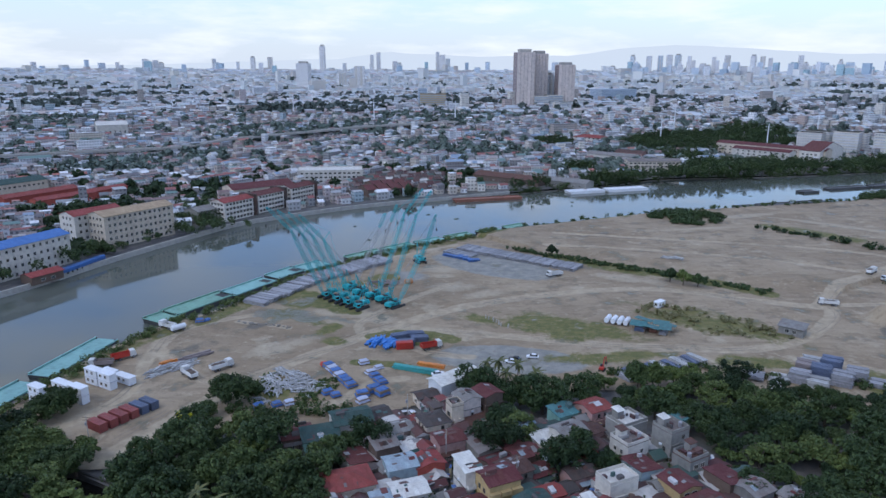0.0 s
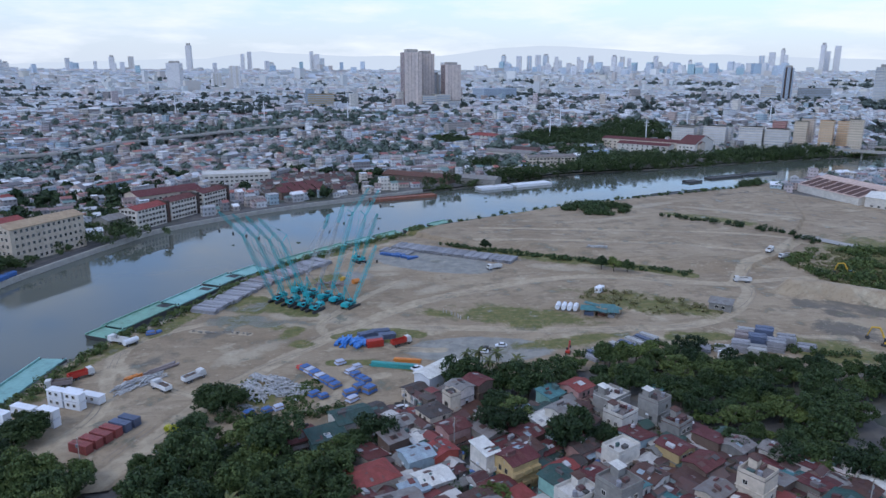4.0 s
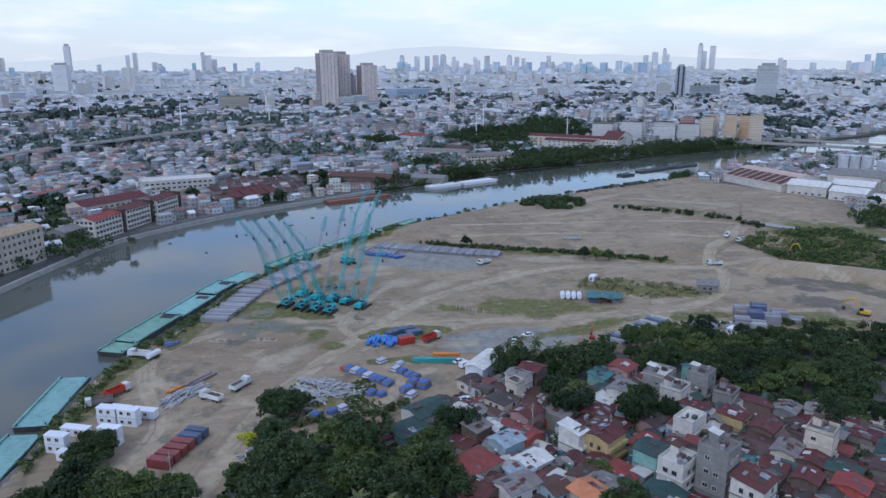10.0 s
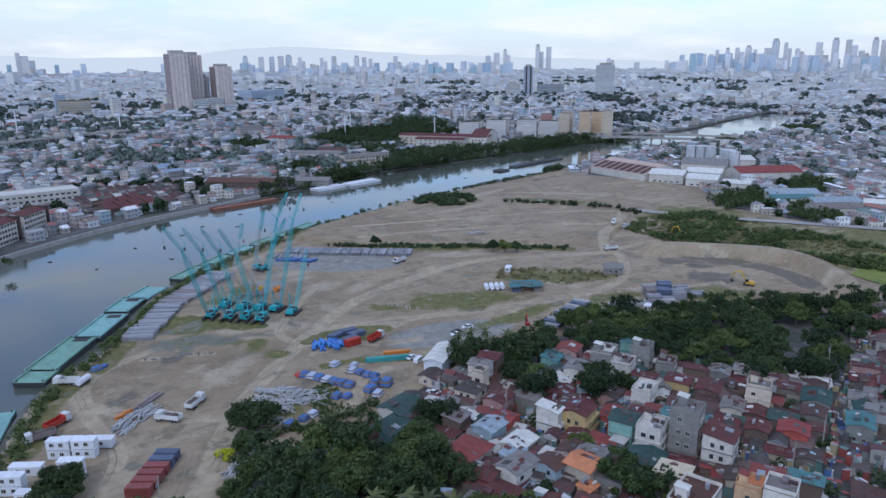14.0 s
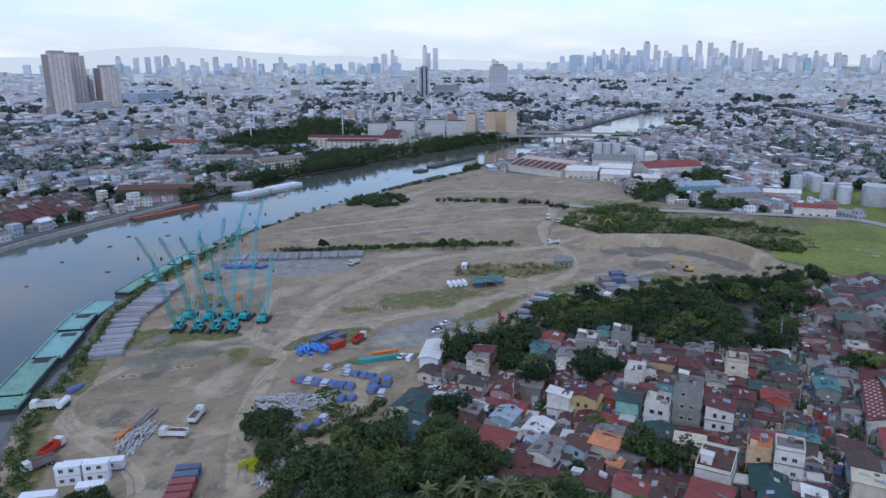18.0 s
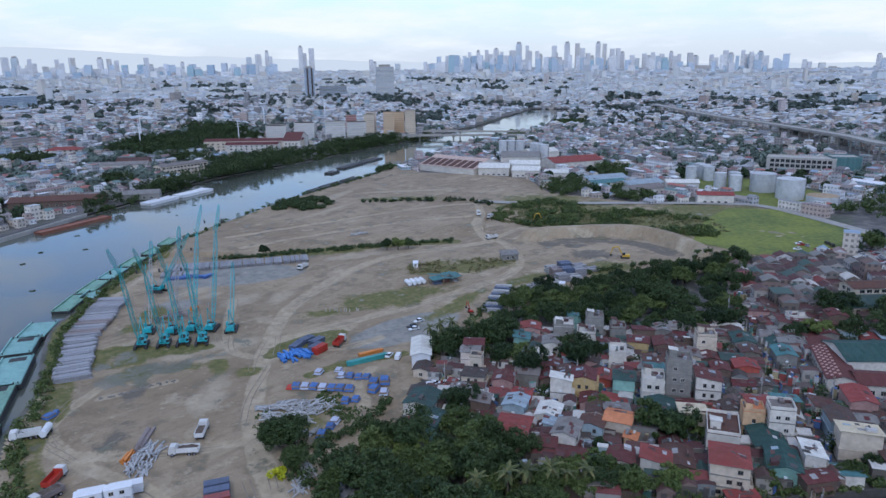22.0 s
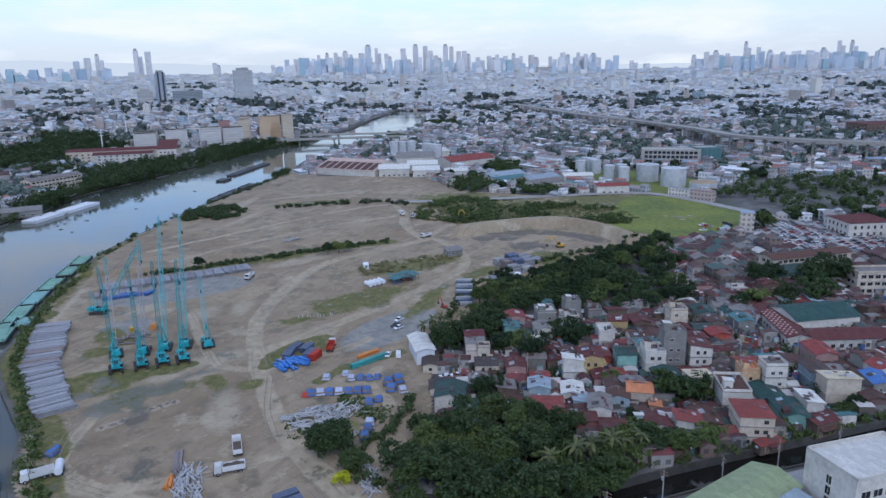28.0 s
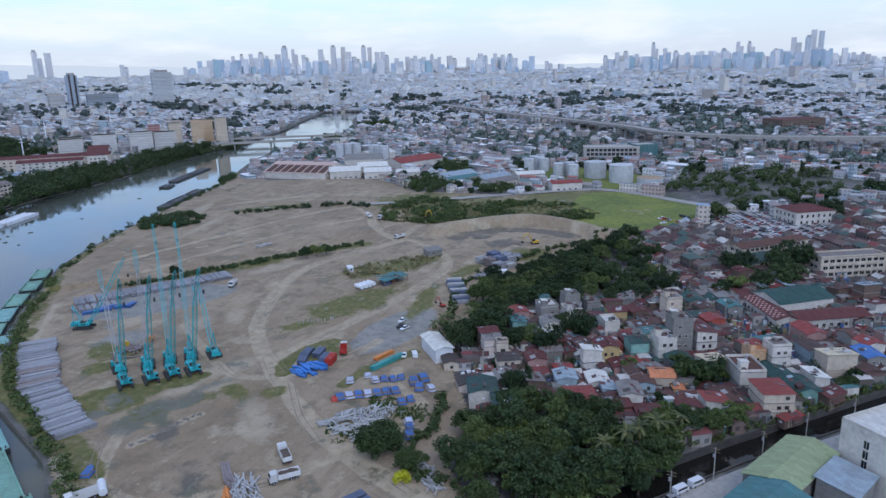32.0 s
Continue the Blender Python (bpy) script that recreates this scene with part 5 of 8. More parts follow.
def tower(x, y, w, d, h, rot, wall="tower_wall", z=None, label="tall pale apartment tower seen across the city", slabs=0, fins=0, crown=True, slab_mat="wall_cream", name="tower"):
    """A high-rise: shaft with window rows, proud floor slabs or fins, a set-back crown."""
    z = ground_at(x, y) if z is None else z
    e = thing(name, x, y, z, rot, label, "tower", "towers of the skyline")
    n = 1
    g0 = np.array([(-w / 2, -d / 2), (w / 2, -d / 2), (w / 2, d / 2), (-w / 2, d / 2)])
    v = np.vstack([np.column_stack([g0, np.full(4, -4.0)]), np.column_stack([g0, np.full(4, h)])])
    f = np.array([(0, 1, 5, 4), (1, 2, 6, 5), (2, 3, 7, 6), (3, 0, 4, 7), (4, 5, 6, 7)])
    uv = [[(0, 0), (L, 0), (L, h + 4), (0, h + 4)] for L in (w, d, w, d)] + [[(0, 0)] * 4]
    part("shaft", np_mesh("shaft", v, f, [wall], None, np.array(uv, float)), None, e)
    for k in range(slabs):
        zz = h * (k + 1) / slabs
        part("floor_band", Geo().box(-w / 2 - 0.5, -d / 2 - 0.5, zz - 0.45 * h / slabs, w / 2 + 0.5, d / 2 + 0.5, zz), slab_mat, e)
    for k in range(fins):
        u = -w / 2 + w * (k + 0.5) / fins
        part("fin", Geo().box(u - w * 0.09, -d / 2 - 1.2, 0, u + w * 0.09, d / 2 + 1.2, h + 1), slab_mat, e)
    if crown:
        part("crown", Geo().box(-w * 0.32, -d * 0.32, h, w * 0.32, d * 0.32, h * 1.045 + 2), "concrete", e)
    return e

# ---- far bank and other landmark buildings ----
block("office_building", -214, 336, 52, 15, 16, 67, "wall_white", "roof_blue", "gable", 4.0, 3.6, 1.3, 1.6, "SE", "white four-storey building with a long blue roof by the river", z=0)
block("apartment_block", -186, 408, 46, 16, 19, 58, "wall_cream", "roof_ochre", "gable", 3.8, 3.3, 1.5, 1.7, "SEW", "cream five-storey apartment block with an ochre roof", z=0)
block("apartment_block", -207, 402, 30, 15, 19, 58, "wall_white", "roof_red", "gable", 3.8, 3.4, 1.4, 1.7, "SEW", "white five-storey apartment block with a faded red roof", z=0)
for i, (x, y) in enumerate([(-146, 474), (-131, 503), (-114, 534)]):
    block("row_building", x, y, 26, 14, 13, 59, "wall_white", "roof_maroon" if i else "roof_red", "gable", 3.2, 3.0, 2.0, 1.6, "SEW", "white four-storey riverside row with balconies and a red roof", z=0, bands=True)
    part_x = thing("stair_tower", x + 7.8, y + 12.4, 0, 59, "dark narrow stair tower between white rows", "tower")
    part("shaft", Geo().box(-1.2, -7.5, 0, 1.2, 7.5, 15), "roof_dark", part_x)
block("low_building", -162, 462, 20, 14, 9, 59, "wall_grey", "roof_grey", "gable", 3.0, 3.0, 1.4, 1.3, "SE", "grey two-storey building behind riverside trees", z=0)
block("school_building", -104, 640, 58, 26, 11, 8, "wall_white", "roof_white", "flat", 3.6, 4.2, 2.4, 1.4, "SW", "long white flat-roofed building", z=0)
block("market_hall", -150, 560, 52, 22, 9, 40, "wall_cream", "roof_maroon", "gable", 4.5, 4.5, 2.0, 1.2, "SE", "cream hall with a wide maroon roof", z=0)
for x, y, w, d, r in ((-318, 540, 60, 14, 62), (-290, 525, 46, 12, 60), (-276, 556, 40, 12, 62)):
    block("long_shed", x, y, w, d, 6, r, "wall_red", "roof_red", "gable", 6.0, 5, 2, 1.2, "S", "long low shed with a faded red roof", z=0)
block("pale_green_hall", -356, 560, 60, 20, 10, 62, "wall_cream", "roof_green", "gable", 5, 4, 2, 1.4, "SE", "long cream hall with a green roof", z=0)
for k in range(7):
    x, y = -62 + 9.5 * (k % 4) + 3 * (k // 4), 566 + 5 * (k % 4) + 22 * (k // 4)
    block("row_shed", x, y, 8.2, 20, 6, 28, "wall_brown", "roof_maroon", "gable", 6, 3, 1.4, 1.2, "S", "low maroon-roofed row house", z=0)
block("long_warehouse", 62, 640, 70, 20, 5, 52 - 90, "wall_brown", "roof_rust", "gable", 5, 6, 2, 1.2, "S", "long brown warehouse with a rusty roof", z=0)
block("long_warehouse", 104, 622, 60, 16, 5, 54 - 90, "wall_grey", "roof_grey", "gable", 5, 6, 2, 1.2, "S", "long grey warehouse with pale roof sheets", z=0)
block("red_roof_school", 385, 822, 128, 18, 13, -50, "wall_cream", "roof_maroon", "gable", 3.6, 6.5, 2.4, 1.4, "SW", "long school with a faded red roof among trees", z=2)
block("red_roof_school", 366, 800, 66, 17, 11, -50, "wall_white", "roof_maroon", "gable", 3.6, 6.5, 2.4, 1.4, "SW", "white school block with a wide faded red roof", z=2)
block("red_house", 200, 950, 44, 22, 10, -42, "wall_white", "roof_red", "hip", 3.6, 6.5, 2.4, 1.4, "S", "white building with a red hipped roof among trees", z=3)
block("low_depot", 196, 806, 58, 18, 6, -40, "wall_white", "roof_grey", "gable", 6, 5, 2.4, 1.4, "SW", "low white depot with a pale roof", z=0)
block("low_depot", 222, 826, 34, 16, 7, -40, "wall_pink", "roof_rust", "gable", 7, 5, 2.4, 1.4, "SW", "low pinkish depot with a rusty roof", z=0)
block("red_roof_school", 428, 792, 22, 62, 13, -50, "wall_white", "roof_maroon", "gable", 3.6, 4.5, 2.4, 1.4, "SW", "white school wing with a faded red roof", z=2)
block("grey_school", 214, 714, 54, 14, 11, 3, "wall_cream", "roof_grey", "gable", 3.6, 4.0, 2.6, 1.4, "SW", "pale three-storey school among trees", z=0)
for x, y, h in ((450, 860, 24), (480, 835, 27), (512, 806, 28), (470, 880, 24), (505, 862, 24), (538, 790, 26)):
    tower(x, y, 27, 19, h, -42, "condo_white", 4, "white eight-storey housing block near the river", 8, crown=False, slab_mat="wall_white", name="housing_block")
for x, y, h, wall, slab in ((574, 838, 34, "condo_red", "wall_pink"), (590, 816, 35, "condo_peach", "wall_cream"), (608, 792, 38, "condo_peach", "wall_peach"), (630, 768, 40, "condo_peach", "wall_cream"), (613, 834, 37, "condo_peach", "wall_rose"), (642, 802, 36, "condo_peach", "wall_peach")):
    tower(x, y, 15, 14, h, -46, wall, 2, "orange-cream twelve-storey housing block near the river" if wall == "condo_peach" else "dull red twelve-storey housing block near the river", 12, crown=False, slab_mat=slab, name="housing_block")
SLAB = dict(wall="condo_rose", slab_mat="wall_rose", fins=5)
tower(150, 1346, 34, 26, 102, 10, z=29, label="tall pinkish apartment tower with vertical window strips", **SLAB)
tower(180, 1372, 30, 28, 100, 10, z=29, label="tall pinkish apartment tower with vertical window strips", **SLAB)
tower(229, 1358, 32, 26, 80, 8, z=29, label="pinkish apartment tower with vertical window strips", **SLAB)
tower(201, 1396, 22, 22, 62, 10, z=29, wall="condo_white", slab_mat="wall_white", fins=2, label="slim white tower between pinkish towers")
for x, y, w, h in ((182, 1338, 26, 24), (208, 1346, 30, 26), (228, 1336, 60, 14)):
    tower(x, y, w, 18, h, 8, z=29, crown=False, slabs=6, label="white podium building at the foot of towers", slab_mat="wall_white")
tower(-20, 1330, 46, 20, 27, 4, z=30, slabs=7, crown=False, label="long yellow building with floor bands", slab_mat="wall_yellow")
tower(-40, 1345, 16, 16, 36, 4, z=30, crown=False, label="small pale building with an orange top", slab_mat="wall_peach")
tower(389, 1640, 92, 50, 28, 20, z=31, crown=False, label="wide white and green arena block", slab_mat="wall_teal")
tower(1050, 1490, 22, 30, 76, -35, z=31, label="slim grey tower with dark sides", slab_mat="roof_dark", fins=2)
tower(1076, 1430, 66, 22, 32, -35, z=31, slabs=9, crown=False, label="broad grey slab building with floor bands", slab_mat="wall_grey")
tower(1186, 1350, 44, 28, 78, -40, z=31, slabs=24, label="pale square tower with floor bands", slab_mat="wall_white")
tower(1010, 1500, 30, 26, 34, -30, z=31, slabs=8, label="ochre mid-rise building with floor bands", slab_mat="wall_cream")


def skyline(rows, dist=4550, base=12, plus=32):
    """Far towers by bearing: degrees from +y round to the east, height, width."""
    spread = []
    for a, h, w in rows:
        n = max(1, round(w / 27)) if dist > 3000 else 1
        for j in range(n):
            off = (j - (n - 1) / 2) * w / n
            spread.append((a + math.degrees(off / dist), h * (1.0, 0.84, 0.93, 0.78)[j % 4], (w / n) * (0.92 if n > 1 else 0.8)))
    for k, (a, h, w) in enumerate(spread):
        r = dist + 35 * ((k * 7) % 5 - 2)
        ar = radians(a)
        # Wall and glass fin colours are paled for haze.
        tower(r * math.sin(ar) - 100, r * math.cos(ar) + 60, w, w * 0.85, h + plus, -a + 12 * ((k * 5) % 4 - 1.5), z=base, wall="hazed_tower", label="distant tower in pale colours that stand for haze", fins=(0, 2, 0, 3, 0, 0, 2)[k % 7] if w > 24 else 0, crown=k % 4 == 0, slab_mat=("hazed_tower_glass", "wall_white")[k % 2])


skyline([(39.3, 194, 50), (40.0, 193, 40), (44.8, 119, 45), (49.3, 101, 70), (51.2, 131, 40), (51.6, 137, 38), (52.7, 155, 42), (53.4, 161, 42), (54.1, 170, 50), (54.7, 169, 36), (55.3, 158, 45), (56.0, 164, 40),
         (56.5, 200, 40), (57.3, 192, 42), (58.1, 157, 45), (59.3, 186, 38), (59.6, 144, 50), (60.3, 198, 36), (61.3, 200, 62), (62.1, 140, 52)])
skyline([(62.7, 194, 32), (63.2, 193, 32), (63.8, 165, 36), (64.4, 164, 52), (65.5, 123, 60), (66.4, 132, 52), (67.2, 137, 80), (68.5, 135, 70), (69.8, 129, 64), (71.3, 119, 52), (72.3, 141, 58), (73.6, 139, 70),
         (74.7, 126, 64), (77.6, 82, 50), (82.2, 100, 50), (83.1, 122, 55), (83.8, 123, 60), (84.6, 111, 52), (85.8, 166, 42), (86.7, 140, 48)])
skyline([(87.5, 115, 52), (88.4, 113, 52), (89.2, 91, 52), (90.0, 115, 48), (91.0, 120, 58), (91.9, 163, 42), (92.7, 157, 42), (93.5, 91, 66), (94.6, 110, 60), (95.7, 177, 56), (96.5, 174, 40), (96.8, 216, 36), (97.3, 209, 36),
         (98.7, 72, 76), (99.7, 85, 70), (100.5, 74, 54), (85.4, 93, 60), (88.0, 47, 70), (95.5, 38, 66), (102.1, 85, 62), (103.4, 67, 62), (104.9, 92, 52)])
skyline([(-8.4, 192, 38), (-4.5, 146, 27), (-4.0, 163, 32), (0.9, 165, 42), (1.4, 148, 60), (-2.5, 108, 60), (-21.1, 112, 120), (-23.4, 91, 42), (-16.7, 115, 26), (-13.8, 124, 32), (-12.5, 128, 38), (-24.5, 33, 60), (16.1, 139, 32),
         (17.3, 142, 40), (18.1, 145, 40), (18.8, 148, 40), (19.4, 145, 40), (20.4, 138, 46), (21.4, 99, 60), (22.1, 137, 46), (22.9, 144, 36)])
skyline([(24.7, 137, 34), (25.3, 137, 34), (25.8, 130, 30), (27.8, 142, 30), (28.6, 99, 100), (30.3, 111, 24), (31.8, 74, 80), (29.3, 80, 66), (23.8, 92, 48), (14.8, 78, 60), (15.8, 65, 50), (16.8, 78, 55), (35.2, 142, 38), (35.9, 158, 38),
         (36.7, 171, 42), (36.4, 82, 42)])
skyline([(-8.8, 82, 48), (-4.4, 74, 40), (24.6, 23, 34), (-5.8, 51, 34)], 2300, 36, 0)

sa = np.concatenate([rng.uniform(51, 64, 90), rng.uniform(49, 77, 90), rng.uniform(85, 98, 90), rng.uniform(82, 108, 80), rng.uniform(14, 37, 110), rng.uniform(-30, 12, 40)])
sd = rng.uniform(3600, 4680, len(sa))
sw = rng.uniform(16, 36, len(sa))
# These far blocks use the tower and roof colours with haze painted in.
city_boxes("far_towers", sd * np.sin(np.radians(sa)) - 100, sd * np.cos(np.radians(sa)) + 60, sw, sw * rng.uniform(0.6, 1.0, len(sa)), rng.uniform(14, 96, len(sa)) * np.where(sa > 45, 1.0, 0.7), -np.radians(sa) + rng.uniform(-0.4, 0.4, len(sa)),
           np.zeros(len(sa)), "distant blocks of flats and offices", mats=("hazed_tower", "hazed_roof"))

# hills behind the city: a plain glowing backdrop, haze put into its pale colour
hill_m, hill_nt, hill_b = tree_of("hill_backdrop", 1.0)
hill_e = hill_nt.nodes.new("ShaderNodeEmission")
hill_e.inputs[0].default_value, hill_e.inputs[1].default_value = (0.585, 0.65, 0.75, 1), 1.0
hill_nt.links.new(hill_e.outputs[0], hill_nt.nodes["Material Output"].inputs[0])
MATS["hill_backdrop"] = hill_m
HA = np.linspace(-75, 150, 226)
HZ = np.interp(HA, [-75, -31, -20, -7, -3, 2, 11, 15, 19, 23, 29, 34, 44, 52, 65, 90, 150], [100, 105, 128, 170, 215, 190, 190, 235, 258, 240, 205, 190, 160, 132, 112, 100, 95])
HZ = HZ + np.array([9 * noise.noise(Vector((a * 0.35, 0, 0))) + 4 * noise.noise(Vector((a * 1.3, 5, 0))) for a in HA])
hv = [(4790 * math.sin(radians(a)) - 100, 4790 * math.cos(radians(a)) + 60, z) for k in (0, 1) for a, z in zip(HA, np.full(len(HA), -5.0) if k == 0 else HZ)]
single("backdrop", Geo().add(hv, [(i, i + 1, len(HA) + i + 1, len(HA) + i) for i in range(len(HA) - 1)]), "hill_backdrop", label="glowing pale blue hills, haze put into their colour", category="hills", kind="structure")

for i in range(9):
    t = i / 8
    lorry = thing("covered_lorry", -190 + 6 * t, 334 + 25 * t, 0.1, 150, "parked lorry with a blue cover on the river bank", "lorry", "blue lorries on the bank")
    part("body", Geo().prism([(-1.3, 0.9), (1.3, 0.9), (1.3, 2.6), (0.9, 3.0), (-0.9, 3.0), (-1.3, 2.6)], -3.2, 2.0), "truck_blue", lorry)
    part("cab", Geo().prism([(-1.15, 0.6), (1.15, 0.6), (1.15, 1.9), (0.95, 2.6), (-0.95, 2.6), (-1.15, 1.9)], 2.1, 3.9), "truck_white", lorry)
    for u in (-1, 1):
        for v in (-2.0, 2.8):
            part("wheel", Geo().cyl((u * 1.2 - 0.15, v, 0.5), (u * 1.2 + 0.15, v, 0.5), 0.5, 10), "rubber", lorry)
block("canopy_shed", -195, 325, 16, 9, 4, 62, "wall_brown", "roof_red", "gable", 4, 5, 2, 1.2, "S", "low shed with a red roof on the river bank", z=0)
block("church", -450, 955, 38, 30, 20, 30, "wall_white", "roof_white", "gable", 8, 6, 1.6, 3, "SW", "large white church with a pitched roof", "church", z=7)
# tanks, warehouse, silos and yard east of the site
def storage_tank(x, y, r, h, roof="tank_white", label="white steel storage tank"):
    e = thing("storage_tank", x, y, 0.0, 0, label, "tank", "tank farm")
    part("shell", Geo().cyl((0, 0, 0), (0, 0, h), r, 28), "tank_white", e)
    part("cap", Geo().cyl((0, 0, h), (0, 0, h + r * 0.12), r * 1.01, 28, r2=r * 0.2), roof, e)
    for k in range(1, 4):
        part("ring", Geo().cyl((0, 0, h * k / 4 - 0.12), (0, 0, h * k / 4), r + 0.1, 28), "tank_white", e)
    part("ladder", Geo().box(-0.4, -r - 0.35, 0, 0.4, -r - 0.1, h), "steel_grey", e)
    BLOCKED.append((x, y, r + 4))


storage_tank(439, 207, 10, 15), storage_tank(418, 181, 10.5, 15.5)
storage_tank(403, 155, 11, 7, "roof_ochre", "low brown storage tank")
for x, y in ((437, 241), (446, 232), (430, 226), (478, 268), (486, 276), (470, 262), (462, 275)):
    storage_tank(x, y, 5, 13)
for x, y in ((491, 502), (496, 494), (482, 449), (487, 458), (478, 440), (500, 485)):
    storage_tank(x, y, 5, 22, "tank_white", "grey-white silo at the mill")
warehouse = block("warehouse", 401, 492, 70, 54, 6.4, -90, "wall_white", "roof_pink", "gable", 6.4, 8, 3, 1, "", "wide white warehouse with a pale roof and brown sheets", "warehouse", z=0)
for k in range(8):
    u0 = -34 + 8.5 * k
    part("roof_sheet", Geo().slab([(u0 + 0.8, -26, 6.9), (u0 + 7.6, -26, 6.9), (u0 + 7.6, -9, 11.7), (u0 + 0.8, -9, 11.7)], 0.12), "roof_rust", warehouse, "rust-brown roof sheet")
for x, y, w, d, h, r, m in ((394, 446, 30, 24, 8, -60, "roof_white"), (402, 414, 26, 22, 7, -62, "roof_white"), (424, 430, 30, 22, 9, -60, "roof_white"), (408, 384, 22, 16, 6, -64, "roof_white"), (472, 404, 58, 30, 9, -28, "roof_red"), (404, 334, 40, 22, 5, -30, "roof_pale_blue"), (386, 322, 34, 14, 5, -30, "roof_teal"), (508, 464, 36, 24, 11, -28, "roof_white"),
                            (455, 455, 40, 30, 12, -60, "roof_grey"), (404, 262, 26, 14, 8, -60, "roof_white"), (366, 222, 26, 12, 7, -62, "roof_red"), (398, 296, 36, 20, 5, -28, "roof_pale_blue"), (376, 284, 32, 18, 5, -28, "roof_grey")):
    block("yard_shed", x, y, w, d, h, r, "wall_white", m, "gable", h, 5, 2, 1.2, "SW", "white shed with a %s roof at the yard" % ROOF_WORDS[m], z=0)
block("concrete_frame", 572, 208, 60, 24, 14, -80, "concrete", "concrete", "flat", 4.5, 4.5, 3.4, 3.0, "SW", "unfinished grey concrete frame building", z=0, frame_mat="concrete")
block("netted_building", 592, 176, 26, 24, 15, -62, "roof_teal", "concrete", "flat", 5, 6, 2, 2, "", "concrete frame building wrapped in green netting", z=0)
block("brown_hall", 915, -12, 74, 40, 17, -55, "wall_brown", "roof_maroon", "flat", 5, 6, 2, 2, "SW", "wide brown hall beyond the expressway", z=2)
block("villa", 278, 50, 28, 22, 9, -60, "wall_white", "roof_maroon", "hip", 4, 4, 1.4, 2, "SW", "white villa with a maroon hipped roof", z=0)

# bridge and elevated expressway
def viaduct(name, line, width, top, step, label, mat="concrete", follow=False):
    e = thing(name, 0, 0, 0, 0, label, "bridge")
    ln = spline(line, 25)
    d = np.gradient(ln, axis=0)
    n = np.stack([-d[:, 1], d[:, 0]], 1) / np.linalg.norm(d, axis=1)[:, None]
    k = len(ln)
    up = rise(ln[:, 0], ln[:, 1]) if follow else np.zeros(k)
    for nm, o0, o1, z0, z1 in (("deck", -width / 2, width / 2, top - 1.3, top), ("parapet", -width / 2, -width / 2 + 0.4, top, top + 1.0), ("parapet", width / 2 - 0.4, width / 2, top, top + 1.0)):
        rows = [(ln + n * o0, z0), (ln + n * o0, z1), (ln + n * o1, z1), (ln + n * o1, z0)]
        v = [(p[0], p[1], z + u) for l2, z in rows for p, u in zip(l2, up)]
        part(nm, Geo().add(v, [(r * k + i, r * k + i + 1, ((r + 1) % 4) * k + i + 1, ((r + 1) % 4) * k + i) for r in range(4) for i in range(k - 1)]), mat, e)
    for i in range(0, k, step):
        (x, y), u = ln[i], up[i]
        part("pier", Geo().cyl((x, y, -6), (x, y, top - 3 + u), 1.1, 10).box(x - 1.5, y - 1.5, top - 3.2 + u, x + 1.5, y + 1.5, top - 1.3 + u), mat, e)
    return e


viaduct("bridge", [(585, 780), (615, 736), (687, 626), (720, 575)], 13, 7, 2, "pale concrete road bridge over the river")
viaduct("bridge", [(640, 830), (678, 773), (735, 654), (765, 600)], 11, 7, 2, "pale concrete road bridge over the river")
viaduct("expressway", EXPRESS[::3], 17, 20, 2, "elevated pale concrete expressway on piers")
viaduct("expressway", [(940, 320), (840, 230), (752, 168), (700, 90), (680, -10), (690, -150)], 10, 13, 2, "elevated pale concrete ramp on piers")
viaduct("elevated_road", [(-470, 715), (-430, 740), (-350, 785), (-303, 806), (-275, 866), (-208, 926), (-101, 1005), (20, 1050)], 12, 10, 3, "elevated grey road across the far districts", follow=True)

# ---- houses of the near quarter ----
house(-25.8, 178.6, 13, 11, 5.5, "wall_white", "roof_green", "gable", 20)
house(-33, 170, 12, 8, 4.5, "wall_teal", "roof_green", "shed", 20)
house(-40, 172, 10, 9, 4.2, "wall_brown", "roof_maroon", "gable", 20)
house(-2.5, 176.5, 9, 9, 6, "wall_cream", "roof_dark", "hip", 25)
house(3.5, 180, 4.5, 5, 8.6, "wall_cream", "roof_grey", "flat", 25, extras=False)
house(1.5, 167.5, 9, 8, 5.6, "wall_pink", "roof_maroon", "gable", 25)
house(-9.6, 181, 9, 3, 3, "wall_red", "roof_red", "shed", 20)
house(-10.5, 155, 9, 8, 5.6, "wall_pale_blue", "roof_pale_blue", "gable", 20)
house(-3.8, 157, 7, 9, 4.8, "wall_red", "roof_red", "gable", 115)
house(-22.6, 148, 14, 11, 5.2, "wall_cream", "roof_red", "hip", 22)
house(-7.9, 145, 10, 8, 4.8, "wall_white", "roof_white", "gable", 20)
house(-13, 141, 8, 5, 4.6, "wall_pale_blue", "roof_pale_blue", "shed", 20)
house(-17, 134, 11, 8, 6.6, "wall_white", "roof_grey", "gable", 15)
house(-9, 130.5, 7, 8, 6.2, "wall_pale_blue", "roof_rust", "gable", 15)
house(-2.5, 125.5, 9, 9, 6.6, "wall_cream", "roof_orange", "gable", 105)
house(-6.5, 120, 5, 4, 4, "wall_peach", "roof_orange", "shed", 15)
house(-25.5, 128, 9, 10, 4.4, "wall_brown", "roof_maroon", "gable", 110)
house(6.0, 149, 5, 8, 8.5, "wall_white", "roof_white", "shed", 25)
yellow = house(13, 145, 10, 9, 8.4, "wall_yellow", "roof_maroon", "gable", 25)
for k in range(3):
    for z in (2.4, 5.4):
        part("balcony", Geo().box(-4.2 + 2.9 * k, -4.7, z, -1.6 + 2.9 * k, -3.65, z + 1.0), "wall_yellow", yellow)
